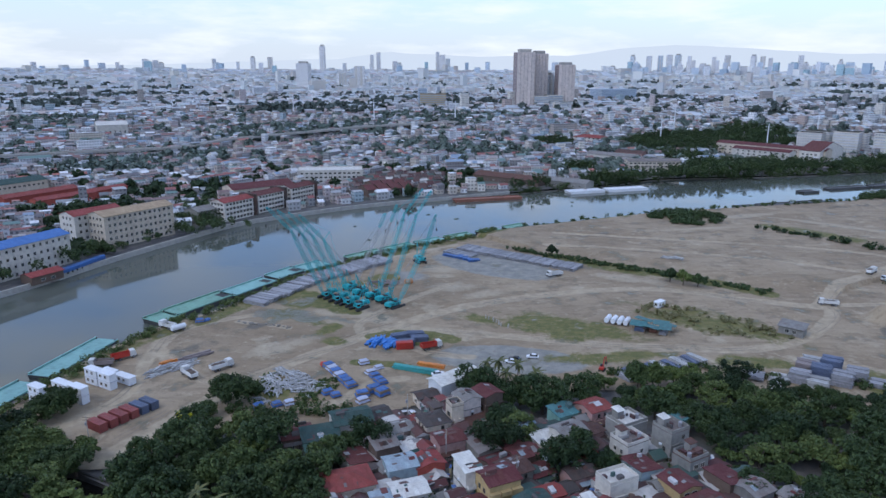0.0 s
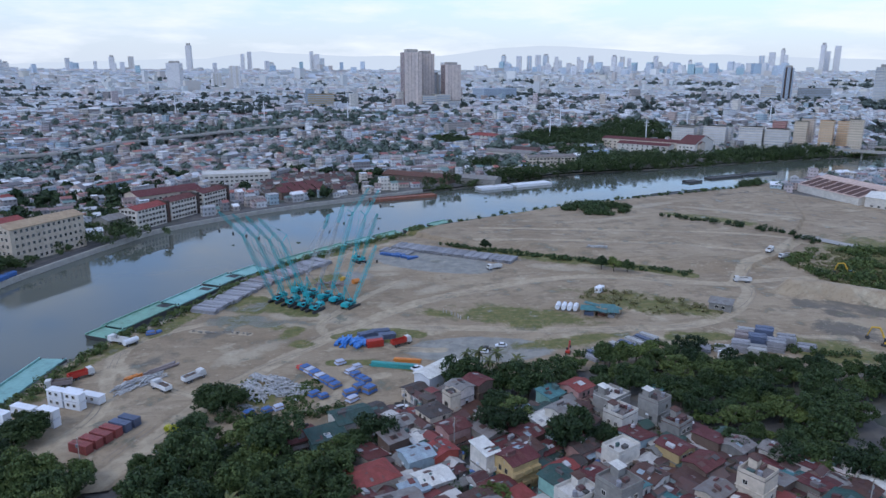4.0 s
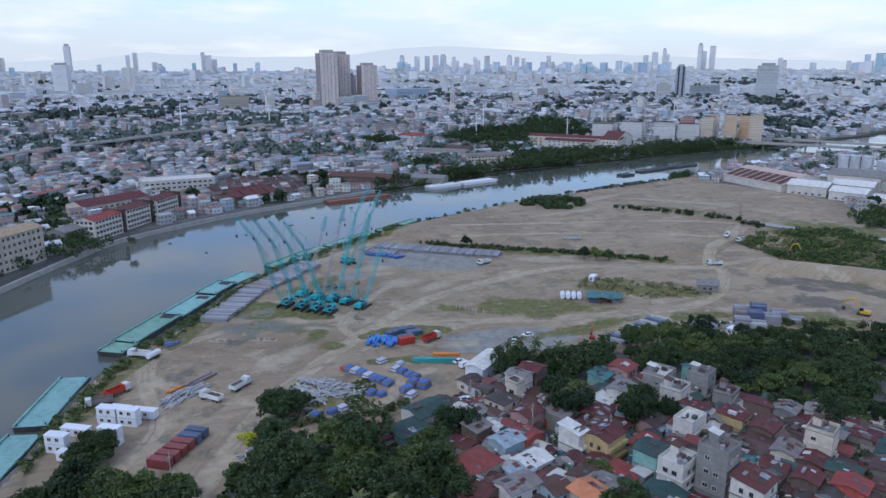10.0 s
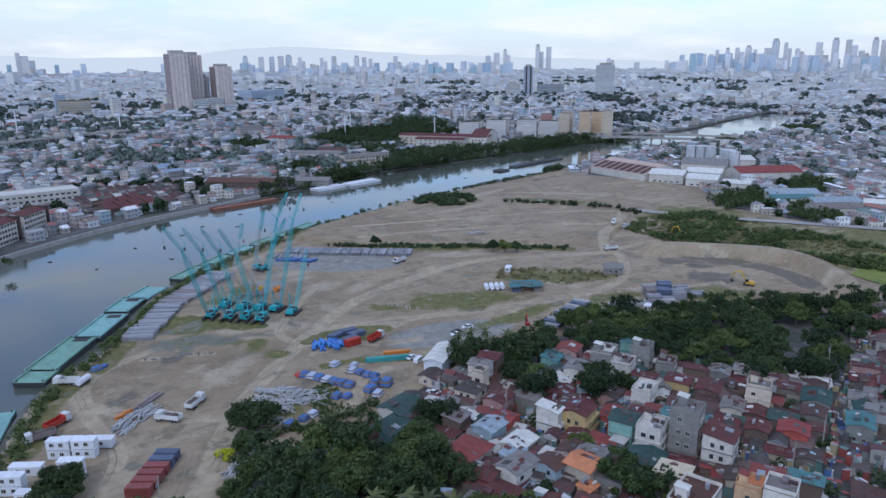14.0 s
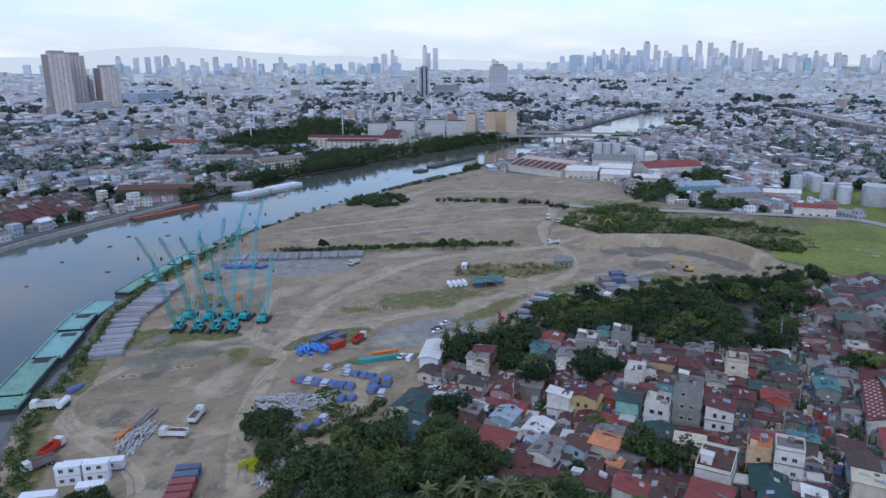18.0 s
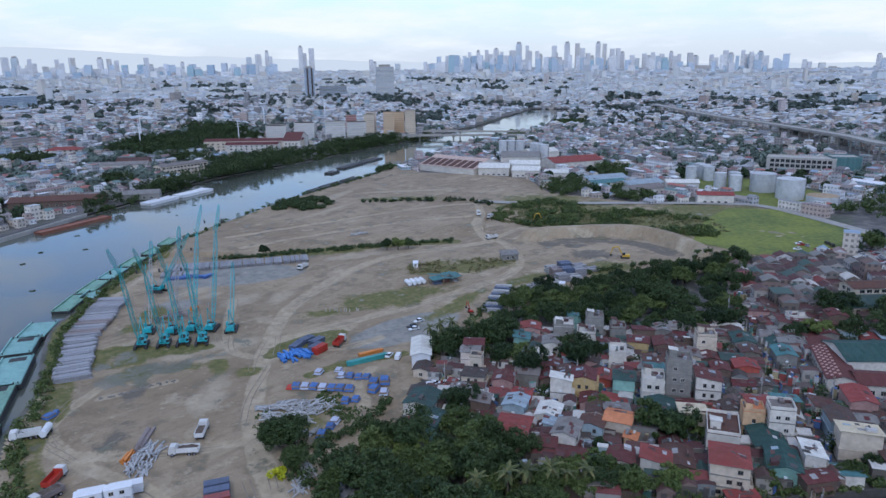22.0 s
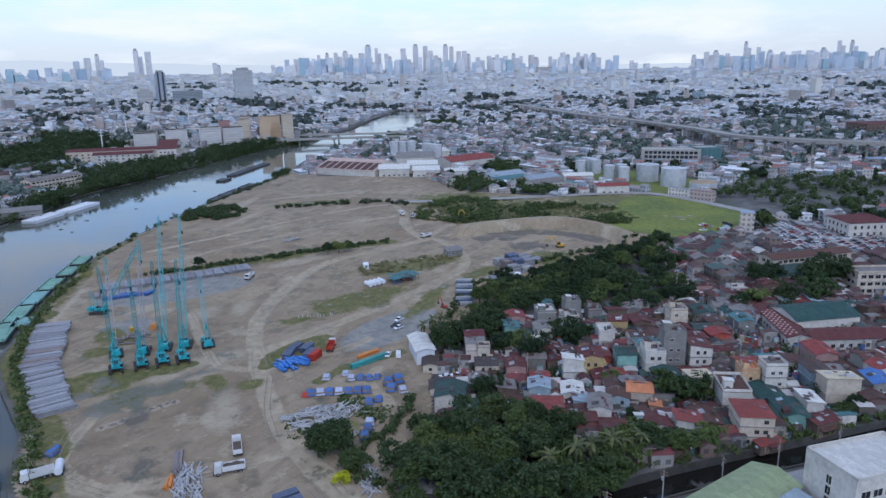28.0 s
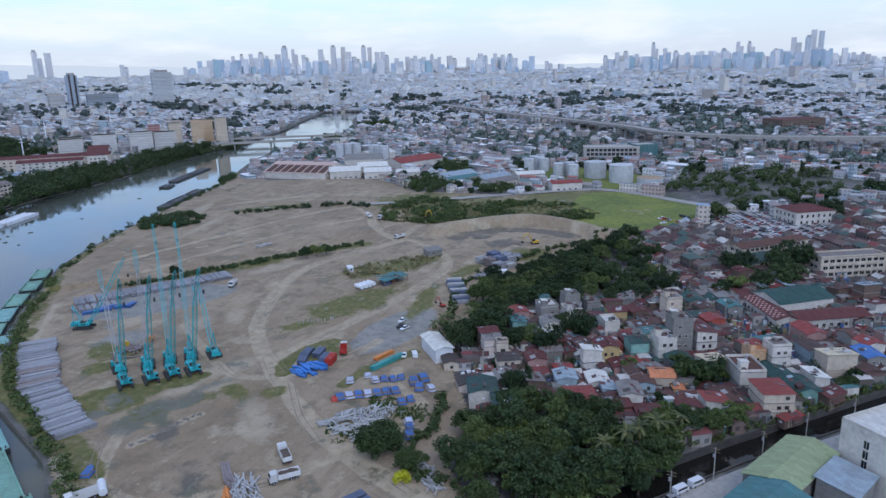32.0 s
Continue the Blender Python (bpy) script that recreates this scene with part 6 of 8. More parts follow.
house(24, 143.5, 10, 6, 4.6, "wall_red", "roof_red", "gable", 25)
house(30, 139, 8, 6, 4.8, "wall_brown", "roof_maroon", "gable", 25)
house(20.8, 135, 8, 9, 8, "wall_teal", "roof_green", "gable", 115)
house(21.7, 126, 10, 8, 9.6, "wall_white", "roof_white", "flat", 25)
house(29, 121, 8.5, 9, 14.4, "wall_grey", "roof_grey", "flat", 25, every=0.9)
house(32.5, 113, 10, 9, 9.6, "wall_white", "roof_maroon", "shed", 25)
house(11.5, 110, 9, 10, 7.4, "wall_cream", "roof_cream", "shed", 118)
house(12.5, 119.5, 12, 10, 5.6, "wall_grey", "roof_green", "gable", 28)
house(14.5, 90.5, 13, 10, 4.6, "wall_grey", "roof_green", "gable", 29)
house(6.5, 100, 15, 10, 8.6, "wall_white", "roof_rust", "flat", 20, every=0.35)
house(21.5, 96.5, 7, 7, 8.4, "wall_peach", "roof_orange", "flat", 25)
house(22.2, 89.5, 8, 8, 11, "wall_white", "roof_grey", "flat", 25, extras=False)
house(65.3, 125, 8, 8, 10.2, "wall_cream", "roof_grey", "flat", 29)
house(56.2, 146, 9, 8, 6.2, "wall_yellow", "roof_maroon", "gable", 115)
house(59.5, 138, 10, 8, 6, "wall_brown", "roof_maroon", "gable", 28)
house(41.6, 147, 10, 7, 6.5, "wall_white", "roof_white", "flat", 25, extras=False)
house(58, 109, 8, 9, 5.6, "wall_red", "roof_red", "gable", 29)
house(51, 115, 8, 7, 5.6, "wall_brown", "roof_maroon", "gable", 29)
house(50.5, 173.5, 10, 9, 7.6, "wall_grey", "roof_white", "flat", 30)
house(48.6, 163, 9, 8, 7.6, "wall_white", "roof_grey", "flat", 30)
house(60, 165.5, 8, 8, 9.6, "wall_grey", "roof_grey", "flat", 30)
house(62.5, 157, 8, 7, 6.6, "wall_grey", "roof_rust", "flat", 30)
house(43.7, 184, 9, 9, 6.4, "wall_pink", "roof_red", "gable", 30)
house(34.5, 182, 8, 7, 5.5, "wall_teal", "roof_teal", "shed", 30)
house(30, 174, 8, 7, 4.6, "wall_grey", "roof_green", "gable", 30)
house(27.5, 168, 7, 6, 4.4, "wall_white", "roof_white", "shed", 30)
house(40, 173, 9, 6, 4.6, "wall_pink", "roof_rust", "gable", 30)
house(66, 178, 5, 5, 6, "wall_teal", "roof_teal", "gable", 30)
house(-8.5, 93.5, 13, 11, 9.0, "wall_cream", "roof_red", "hip", 20)
house(-14, 88.5, 9, 3.2, 2.6, "wall_brown", "roof_red", "shed", -46)
house(4, 84, 13, 9, 5.4, "wall_teal", "roof_green", "gable", 22)
house(12, 79, 10, 6, 6, "wall_white", "roof_white", "shed", 25)
house(2.5, 76, 10, 6, 4.4, "wall_brown", "roof_maroon", "gable", -40)
house(-10.5, 105.5, 12, 9, 5, "wall_brown", "roof_rust", "gable", 25)
house(-15, 109.5, 8, 9, 5.6, "wall_white", "roof_red", "shed", 20)
house(-19.5, 117, 9, 8, 5.4, "wall_white", "roof_maroon", "gable", 25)
house(26, 71, 12, 10, 8, "wall_cream", "roof_cream", "shed", 110)
house(33, 60, 12, 8, 7, "wall_grey", "roof_blue", "gable", 20)
house(44, 58, 9, 9, 7, "wall_white", "roof_red", "gable", 25)
house(56, 75.5, 14, 9, 5.4, "wall_pink", "roof_red", "gable", 25)
house(36, 77, 11, 8, 6.4, "wall_pale_blue", "roof_dark", "gable", 25)
house(78, 102, 11, 8, 5.4, "wall_grey", "roof_teal", "gable", 29)
house(82, 117, 12, 9, 5.4, "wall_grey", "roof_green", "gable", 29)
house(-38, 136, 6, 5, 3.4, "wall_grey", "roof_pale_blue", "shed", -38)
# the hall with wings, the schools and the buildings by the creek
block("hall", 95, 77, 27, 18, 6.2, -54, "wall_white", "roof_green", "gable", 4.5, 3.6, 1.4, 1.6, "SW", "large hall with a flat dark green roof", "hall", z=0)
HOUSE_AT += [(90, 76, 20), (80, 93, 12), (68, 86, 8), (66, 74, 10), (70, 62, 9), (160, 46, 22), (172, 80, 22), (150, 86, 16)]
wing = block("hall_wing", 83, 88, 36, 9, 4.6, 22, "wall_white", "roof_maroon", "gable", 3.4, 3.2, 1.4, 1.5, "SWN", "white arcaded wing with a patched maroon roof", "hall", z=0)
for i in range(20):
    for j in range(4):
        if (i + j) % 2:
            u0, v0 = -16.5 + 1.35 * i, 4.5 - 1.1 * j
            z0, z1 = 4.6 + 0.28 * (4.5 - v0) + 0.03, 4.6 + 0.28 * (5.3 - v0) + 0.03
            part("roof_sheet", Geo().slab([(u0 + 1.15, v0, z0), (u0, v0, z0), (u0, v0 - 0.8, z1), (u0 + 1.15, v0 - 0.8, z1)], 0.05), "wall_pink", wing, "faded pale patch sheet")
block("hall_wing", 78, 66, 30, 11, 4.6, 118, "wall_white", "roof_maroon", "gable", 3.4, 3.2, 1.4, 1.5, "NSE", "white arcaded wing with a maroon roof", "hall", z=0)
block("school", 156, 46, 34, 10, 10, -64, "wall_cream", "roof_grey", "flat", 3.3, 3.2, 2.2, 1.5, "SW", "pale yellow three-storey school with galleries", "school", z=0, bands=True)
block("school", 174, 80, 46, 10, 10, -48, "wall_cream", "roof_rust", "gable", 3.3, 3.2, 2.2, 1.5, "SW", "cream three-storey school with galleries", "school", z=0, bands=True)
block("school_hall", 150, 88, 24, 16, 7, -50, "wall_cream", "roof_green", "gable", 3.5, 4, 1.6, 1.4, "SW", "school hall with a green roof", "hall", z=0)
white_building = block("white_building", -37.5, 68, 22, 14, 16, -47, "wall_white", "roof_white", "flat", 2.65, 3.3, 2.4, 1.7, "S", "white six-storey building with a stained flat roof beside the creek", z=0)
windows_on(white_building, 22, 14, 16, 2.65, 12.0, 1.4, 2.1, "W", "wall_white", 0.9)
block("green_shed", -49.5, 92.5, 25, 12, 7.6, -29, "wall_grey", "roof_lime", "gable", 8, 4, 1.4, 1.4, "SW", "long shed with a light green roof beside the creek", z=0)
block("grey_shed", -52.5, 81, 12, 9, 7, -29, "wall_grey", "roof_pale_blue", "shed", 7, 4, 1.4, 1.4, "SW", "shed with a plain pale grey-blue roof", z=0)
block("teal_shed", -69.5, 99, 15, 15, 8, -29, "wall_white", "roof_teal", "gable", 8, 4, 1.4, 1.4, "SW", "shed with a teal roof and white gutters", z=0)

# the rest of the quarter: small houses packed between lanes
FILL_ROOFS = ["roof_maroon"] * 9 + ["roof_rust"] * 5 + ["roof_grey"] * 4 + ["roof_red"] * 2 + ["roof_green", "roof_white", "roof_dark", "roof_dark", "roof_teal", "roof_pale_blue"]
FILL_WALLS = ["wall_grey"] * 2 + ["wall_white"] * 4 + ["wall_rose"] + ["wall_brown", "wall_cream", "wall_brown", "wall_brown", "wall_pink", "wall_pale_blue", "dirty_concrete", "dirty_concrete"]
STREETS = [spline([(-10, 190), (-3, 181), (7, 154), (14, 140), (30, 128), (52, 93), (70, 60), (92, 24)]), spline([(20, 74), (52, 93), (76, 107), (116, 129), (140, 134)]), spline([(92, 24), (150, 60), (230, 112), (285, 80)])]
FAR_HOUSES = []
cr, sr = math.cos(radians(29)), math.sin(radians(29))
for i in range(-36, 52):
    for j in range(-36, 52):
        u, v = i * 7.4 + rng.uniform(-0.8, 0.8), j * 6.8 + rng.uniform(-0.8, 0.8)
        x, y = 60 + u * cr - v * sr, 90 + u * sr + v * cr
        X, Y = np.array(x), np.array(y)
        if not inside(HOUSES, X, Y) or inside(CAR_YARD, X, Y) or line_dist(CREEK_LINE, X, Y) < 8.5 or min(line_dist(s, X, Y) for s in STREETS) < 5.0:
            continue
        if any(math.hypot(x - a, y - b) < r + 3.0 for a, b, r in HOUSE_AT[:70]):
            continue
        far = x > 130 or len(HOUSE_AT) > 285
        h = float(rng.choice([2.7, 3.0, 3.4, 4.2, 5.2, 5.8, 7.4, 8.8], p=[0.14, 0.18, 0.18, 0.16, 0.15, 0.10, 0.06, 0.03]))
        if far:
            FAR_HOUSES.append((x, y, rng.uniform(6.4, 8.6), rng.uniform(6.0, 7.8), h, 0.506 + rng.normal() * 0.04, float(rng.random() < 0.75)))
            continue
        style = str(rng.choice(["gable", "shed", "gable", "flat"], p=[0.42, 0.33, 0.15, 0.10]))
        house(x, y, rng.uniform(7.4, 10.0), rng.uniform(6.8, 8.8), h, str(rng.choice(FILL_WALLS)), str(rng.choice(FILL_ROOFS)), style, 29 + float(rng.choice((0, 90))) + rng.normal() * 3,
              "SW", 2, 0.5)

gx_, gy_ = (a.ravel() for a in np.meshgrid(np.arange(-45, 175, 4.4), np.arange(30, 200, 4.4)))
gx_, gy_ = gx_ + rng.uniform(-1.2, 1.2, gx_.shape), gy_ + rng.uniform(-1.2, 1.2, gy_.shape)
ok = inside(HOUSES, gx_, gy_) & (line_dist(CREEK_LINE, gx_, gy_) > 8) & (np.min([line_dist(s, gx_, gy_) for s in STREETS], 0) > 4.6) & (rng.random(len(gx_)) < 0.85)
for a, b, r in HOUSE_AT:
    ok &= np.hypot(gx_ - a, gy_ - b) > r * 0.78
for a, b, r in ((31, 157, 7), (38, 160, 7), (45, 155, 5), (16, 166, 6), (18, 176, 7), (4, 136, 4), (4, 116, 4), (-19, 169, 6)):
    ok &= np.hypot(gx_ - a, gy_ - b) > r
gx_, gy_ = gx_[ok], gy_[ok]
m_ = len(gx_)
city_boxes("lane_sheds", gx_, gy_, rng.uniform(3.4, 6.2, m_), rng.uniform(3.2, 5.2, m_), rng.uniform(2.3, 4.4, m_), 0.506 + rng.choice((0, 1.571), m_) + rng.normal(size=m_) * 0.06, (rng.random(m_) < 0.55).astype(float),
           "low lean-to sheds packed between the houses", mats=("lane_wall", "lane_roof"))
fx = np.array(FAR_HOUSES).T
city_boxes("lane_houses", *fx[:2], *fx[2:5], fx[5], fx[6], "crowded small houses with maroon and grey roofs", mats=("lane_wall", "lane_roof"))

# loose sheets, tanks and boxes on the roofs, and things left in the lanes
g = Geo()
for x, y, w, d, h, rot, style in HOUSE_INFO:
    c, s = math.cos(radians(rot)), math.sin(radians(rot))
    zb = ground_at(x, y)
    for _ in range(int(rng.integers(2, 6))):
        u, v = rng.uniform(-0.46, 0.30) * w, rng.uniform(-0.46, 0.30) * d
        du, dv = rng.uniform(0.35, 2.6), rng.uniform(0.35, 1.9)
        top = (lambda q: h + 0.26 * (d / 2 - abs(q))) if style in ("gable", "hip") else (lambda q: h + 0.08 + 0.16 * (q + d / 2)) if style == "shed" else (lambda q: h + 0.15)
        if style in ("gable", "hip") and v < 0 < v + dv:
            dv = -v - 0.05
        if style == "hip":
            u, du = u * 0.4, du * 0.5
        lift = 0.08 + 0.05 * rng.random()
        q = [(x + a * c - b * s, y + a * s + b * c, zb + top(b) + lift) for a, b in ((u, v), (u + du, v), (u + du, v + dv), (u, v + dv))]
        g.slab(q, 0.08)
        if style == "flat" or rng.random() < 0.12:
            k = rng.uniform(0.4, 1.1)
            g.slab([(a, b, z + k) for a, b, z in q], k)
single("roof_clutter", g, "roof_bits", label="loose roof sheets and boxes lying on the roofs", category="roof sheets", kind="stuff")
m_ = 3000
lx, ly = rng.uniform(-25, 150, m_), rng.uniform(40, 190, m_)
ok = inside(HOUSES, lx, ly) & (line_dist(CREEK_LINE, lx, ly) > 7)
lx, ly = lx[ok], ly[ok]
m_ = len(lx)
city_boxes("lane_clutter", lx, ly, rng.uniform(0.4, 2.0, m_), rng.uniform(0.4, 1.5, m_), rng.uniform(0.5, 3.4, m_), rng.uniform(0, 3, m_), np.zeros(m_), "boxes, drums and stalls left in the lanes", mats=("clutter", "clutter"))
# crowded maroon roofs on the far bank
rx, ry = (a.ravel() for a in np.meshgrid(np.arange(-86, 6, 6.2), np.arange(552, 676, 7.4)))
ok = inside(ROW_QUARTER, rx, ry) & np.array([not any(math.hypot(a - p, b - q) < r * 0.8 for p, q, r in BLOCKED) for a, b in zip(rx, ry)])
rx, ry = rx[ok], ry[ok]
m_ = len(rx)
city_boxes("row_houses", rx, ry, rng.uniform(5, 7.4, m_), rng.uniform(5, 8, m_), rng.uniform(3, 6, m_), 0.49 + rng.normal(size=m_) * 0.03, np.ones(m_), "crowded row houses with dark maroon roofs", mats=("lane_wall", "lane_roof"))
# rows of parked cars
px, py = (a.ravel() for a in np.meshgrid(np.arange(0, 100, 2.7), np.arange(0, 80, 7.6)))
cx_, cy_ = 212 + px * 0.93 - py * 0.37 + 10, 26 + px * 0.37 + py * 0.93
ok = inside(CAR_YARD, cx_, cy_) & (rng.random(len(cx_)) < 0.8)
cx_, cy_ = cx_[ok], cy_[ok]
m_ = len(cx_)
single("car_yard", Geo().add([(a, b, 0.14) for a, b in CAR_YARD], [tuple(range(len(CAR_YARD)))]), "concrete", label="pale concrete yard for parked cars", category="yard", kind="structure")
city_boxes("parked_cars", cx_, cy_, np.full(m_, 1.8), np.full(m_, 4.3), np.full(m_, 0.85), 0.38 + rng.normal(size=m_) * 0.03, np.zeros(m_), "rows of parked white, grey and dark cars", mats=("car_paint", "car_paint"))
city_boxes("parked_cars", cx_, cy_, np.full(m_, 1.55), np.full(m_, 2.3), np.full(m_, 1.45), 0.38 + np.zeros(m_), np.zeros(m_), "cabins of the parked cars", mats=("dark_glass", "car_paint"))

# ---- joined city beyond ----
BLOCKED += [(x, y, r + 3) for x, y, r in HOUSE_AT if x > 250]
for k, (r0, r1, s) in enumerate([(150, 640, 9.0), (640, 1150, 10.5), (1150, 1900, 15), (1900, 3000, 24), (3000, 4700, 40)]):
    x, y = fan(r0, r1, s)
    green = wave(x, y, 120 + 40 * k)
    pick = rng.random(len(x))
    is_tree = (pick < (0.14, 0.12, 0.07, 0.02, 0.0)[k]) | ((green > (0.22, 0.22, 0.25, 0.40, 0.9)[k]) & (pick < 0.55)) | (inside(MIXED, x, y) & (pick < 0.36))
    hx, hy = x[~is_tree], y[~is_tree]
    n = len(hx)
    rot = street_angle(hx, hy) + rng.normal(size=n) * 0.05
    big = rng.random(n)
    w, d = s * rng.uniform(0.45, 1.05, n), s * rng.uniform(0.4, 0.9, n)
    w, d = w * (1 + (rng.random(n) < 0.09) * rng.uniform(0.5, 2.8, n)), d * (1 + (rng.random(n) < 0.03) * rng.uniform(0.4, 1.2, n))
    h = rng.choice([3.0, 3.6, 4.6, 5.8, 6.4, 8.0], n) + (big > (0.97, 0.92, 0.9, 0.9, 0.9)[k]) * rng.uniform(2, 8, n) + (big > 0.994) * (k > 1) * rng.uniform(6, 22, n)
    if k >= 3:
        h = h * rng.uniform(0.9, 1.8, n)
    gable = ((rng.random(n) < 0.6) & (h < 11)).astype(float)
    # Roofs from 1150 m and walls from 1900 m carry haze in their colours.
    city_boxes("city_houses", hx, hy, w, d, h, rot, gable, "dense small houses and flats of mixed colours", mats=(("city_wall", "city_roof"), ("city_wall", "city_roof"), ("city_wall", "hazed_roof"), ("hazed_wall", "hazed_roof"), ("hazed_wall", "hazed_roof"))[k])
    tx, ty = x[is_tree], y[is_tree]
    tz = rise(tx, ty)
    rad = rng.uniform(0.4, 0.75, len(tx)) * (9, 10.5, 13, 17, 22)[k]
    cs = np.column_stack([tx, ty, tz + rad * 0.9])
    per = (100, 60, 34, 18, 9)[k]
    # Trees past 640 m take the leaf colour paled for haze.
    tagged(new("city_trees", np_mesh("city_trees", *leaf_quads(cs, rad * 0.8, per, rad * (0.26, 0.30, 0.38, 0.5, 0.7)[k]), ["leaf_deep" if k < 1 else "leaf_hazed"])), "dark green trees between the houses", "trees", kind="stuff")

# ---- woods ----
near_house = lambda x, y: any(math.hypot(x - a, y - b) < r + 1.5 for a, b, r in HOUSE_AT[:70])
fill_trees(WOOD_A, 6.1, near_house, (0.7, 1.0), group="trees by the creek")
in_gap = lambda x, y: near_house(x, y) or math.hypot(x - 131, y - 153) < 12 or math.hypot(x - 110, y - 145) < 6
fill_trees(WOOD_B, 7.0, in_gap, (0.6, 0.92), group="trees beside the site")

# ---- cranes ----
def lattice(p, q, width, n, chord=0.095, tip=0.45):
    """A square lattice boom from p to q, narrowing at both ends."""
    p, q = Vector(p), Vector(q)
    d = (q - p).normalized()
    a = d.cross(Vector((0, 0, 1))).normalized()
    b = a.cross(d)
    g = Geo()
    ring = []
    for i in range(n + 1):
        t = i / n
        w = width * (tip + (1 - tip) * min(1, t * 6, (1 - t) * 6)) / 2
        c = p + (q - p) * t
        ring.append([c + (s * a + r * b) * w for s, r in ((-1, -1), (1, -1), (1, 1), (-1, 1))])
    for k in range(4):
        for i in range(0, n, 2):
            g.cyl(ring[i][k], ring[min(n, i + 2)][k], chord, 4)
        for i in range(n):
            g.cyl(ring[i][k], ring[i + 1][(k + 1) % 4], chord * 0.6, 3)
    return g


TRACK = Geo()
prof = [(-4.0, 0.35), (-3.7, 0.05), (3.7, 0.05), (4.0, 0.35), (4.0, 0.75), (3.6, 1.1), (-3.6, 1.1), (-4.0, 0.75)]
TRACK.prism(prof, -0.45, 0.45)
for i in range(15):
    TRACK.box(-3.7 + i * 0.5, -0.5, 1.08, -3.1 + i * 0.5, 0.5, 1.16)
TRACK = TRACK.mesh("track", "track_dark")
CRANE_BODY = Geo().prism([(-4.2, 1.5), (2.4, 1.5), (2.4, 2.3), (1.2, 2.7), (-1.4, 2.7), (-1.8, 3.2), (-3.6, 3.2), (-4.2, 2.8)], -1.3, 1.3, 0)
for u in (-3.2, -2.4, -0.6, 0.4):
    CRANE_BODY.box(u, -1.36, 1.75, u + 0.55, -1.3, 2.45, 1).box(u, 1.3, 1.75, u + 0.55, 1.36, 2.45, 1)
CRANE_BODY.box(-1.2, -0.9, 2.7, 0.9, 0.9, 2.95, 1).cyl((-2.9, 0.7, 3.2), (-2.9, 0.7, 3.9), 0.12, 6, 1).cyl((-0.9, -0.8, 3.1), (-0.9, 0.8, 3.1), 0.34, 8, 1)
CRANE_BODY = CRANE_BODY.mesh("upper_body", "crane_teal", "track_dark")
CRANE_CAB = Geo().box(1.0, 1.35, 1.5, 2.8, 2.25, 3.2, 0).box(1.7, 1.42, 2.1, 2.86, 2.3, 3.05, 1).mesh("cab", "crane_teal", "dark_glass")
COUNTER = Geo().box(-4.9, -1.7, 1.5, -4.15, 1.7, 2.1, 0).box(-4.85, -1.65, 2.14, -4.15, 1.65, 2.7, 0).box(-4.8, -1.2, 2.74, -4.2, 1.2, 3.2, 0).mesh("counterweight", "crane_teal")
CARBODY = Geo().box(-1.8, -1.7, 0.6, 1.8, 1.7, 1.15).cyl((0, 0, 1.1), (0, 0, 1.55), 1.2, 14).mesh("carbody", "track_dark")


def crane(x, y, top, jib=None, white=False, track_rot=None, label="teal crawler crane with a raised lattice boom"):
    """top: where the boom ends in the world; jib: where its jib ends."""
    z = ground_at(x, y)
    head = math.degrees(math.atan2(top[1] - y, top[0] - x))
    e = thing("crawler_crane", x, y, z, head, label, "crane", "crawler cranes")
    for s in (-1, 1):
        part("track", TRACK, None, e, at=pose(0, s * 1.95, 0, 0, 0, 0))
    part("carbody", CARBODY, None, e), part("upper_body", CRANE_BODY, None, e), part("cab", CRANE_CAB, None, e), part("counterweight", COUNTER, None, e)
    reach, h = math.hypot(top[0] - x, top[1] - y), top[2] - z
    foot, tip = Vector((2.2, 0, 2.0)), Vector((reach, 0, h))
    n = int((tip - foot).length / 1.7)
    if white:
        m = foot.lerp(tip, 0.82)
        bm_ = part("boom", lattice(foot, m, 1.2, int(n * 0.8), 0.09), "pipe_grey", e, "pale grey lattice boom section")
        part("boom_head", lattice(m, tip + (tip - m) * 0.2, 1.2, 6), "crane_teal", bm_, "teal boom head")
    else:
        part("boom", lattice(foot, tip, 1.3, n), "crane_teal", e)
    mast = Vector((-3.6, 0, 10.5))
    part("gantry", Geo().cyl((-0.6, -1.1, 3.4), mast, 0.14, 5).cyl((-0.6, 1.1, 3.4), mast, 0.14, 5).cyl((-4.2, 0, 3.3), mast, 0.12, 5), "crane_teal", e)
    for s in (-0.35, 0.35):
        part("cable", Geo().cyl(mast + Vector((0, s, 0)), tip + Vector((0, s, 0)), 0.05, 4), "steel_grey", e)
    end = tip
    if jib:
        jr = (Vector(jib) - Vector((x, y, z)))
        c, s = math.cos(radians(-head)), math.sin(radians(-head))
        end = Vector((jr.x * c - jr.y * s, jr.x * s + jr.y * c, jr.z))
        jb_ = part("jib", lattice(tip, end, 0.9, max(6, int((end - tip).length / 1.5)), 0.07), "crane_teal", e)
        strut = tip + Vector((-3.2, 0, 2.6))
        part("jib_strut", Geo().cyl(tip, strut, 0.14, 5).cyl(strut, end, 0.05, 4).cyl(strut, foot.lerp(tip, 0.25), 0.05, 4), "crane_teal", jb_)
    hook = end + Vector((0.6, 0, 0))
    rope_ = part("hoist_rope", Geo().cyl(end, hook + Vector((0, 0, -7)), 0.045, 4), "steel_grey", e)
    part("hook_block", Geo().box(hook.x - 0.3, -0.25, hook.z - 8.2, hook.x + 0.3, 0.25, hook.z - 7), "track_dark", rope_)
    return e


for x, y in ((-52, 298.6), (-46.2, 292.7), (-40.8, 288), (-35.8, 283.2)):
    crane(x, y, (x - 11.5, y - 14.8, 34.5), (x - 19, y - 24, 46.5))
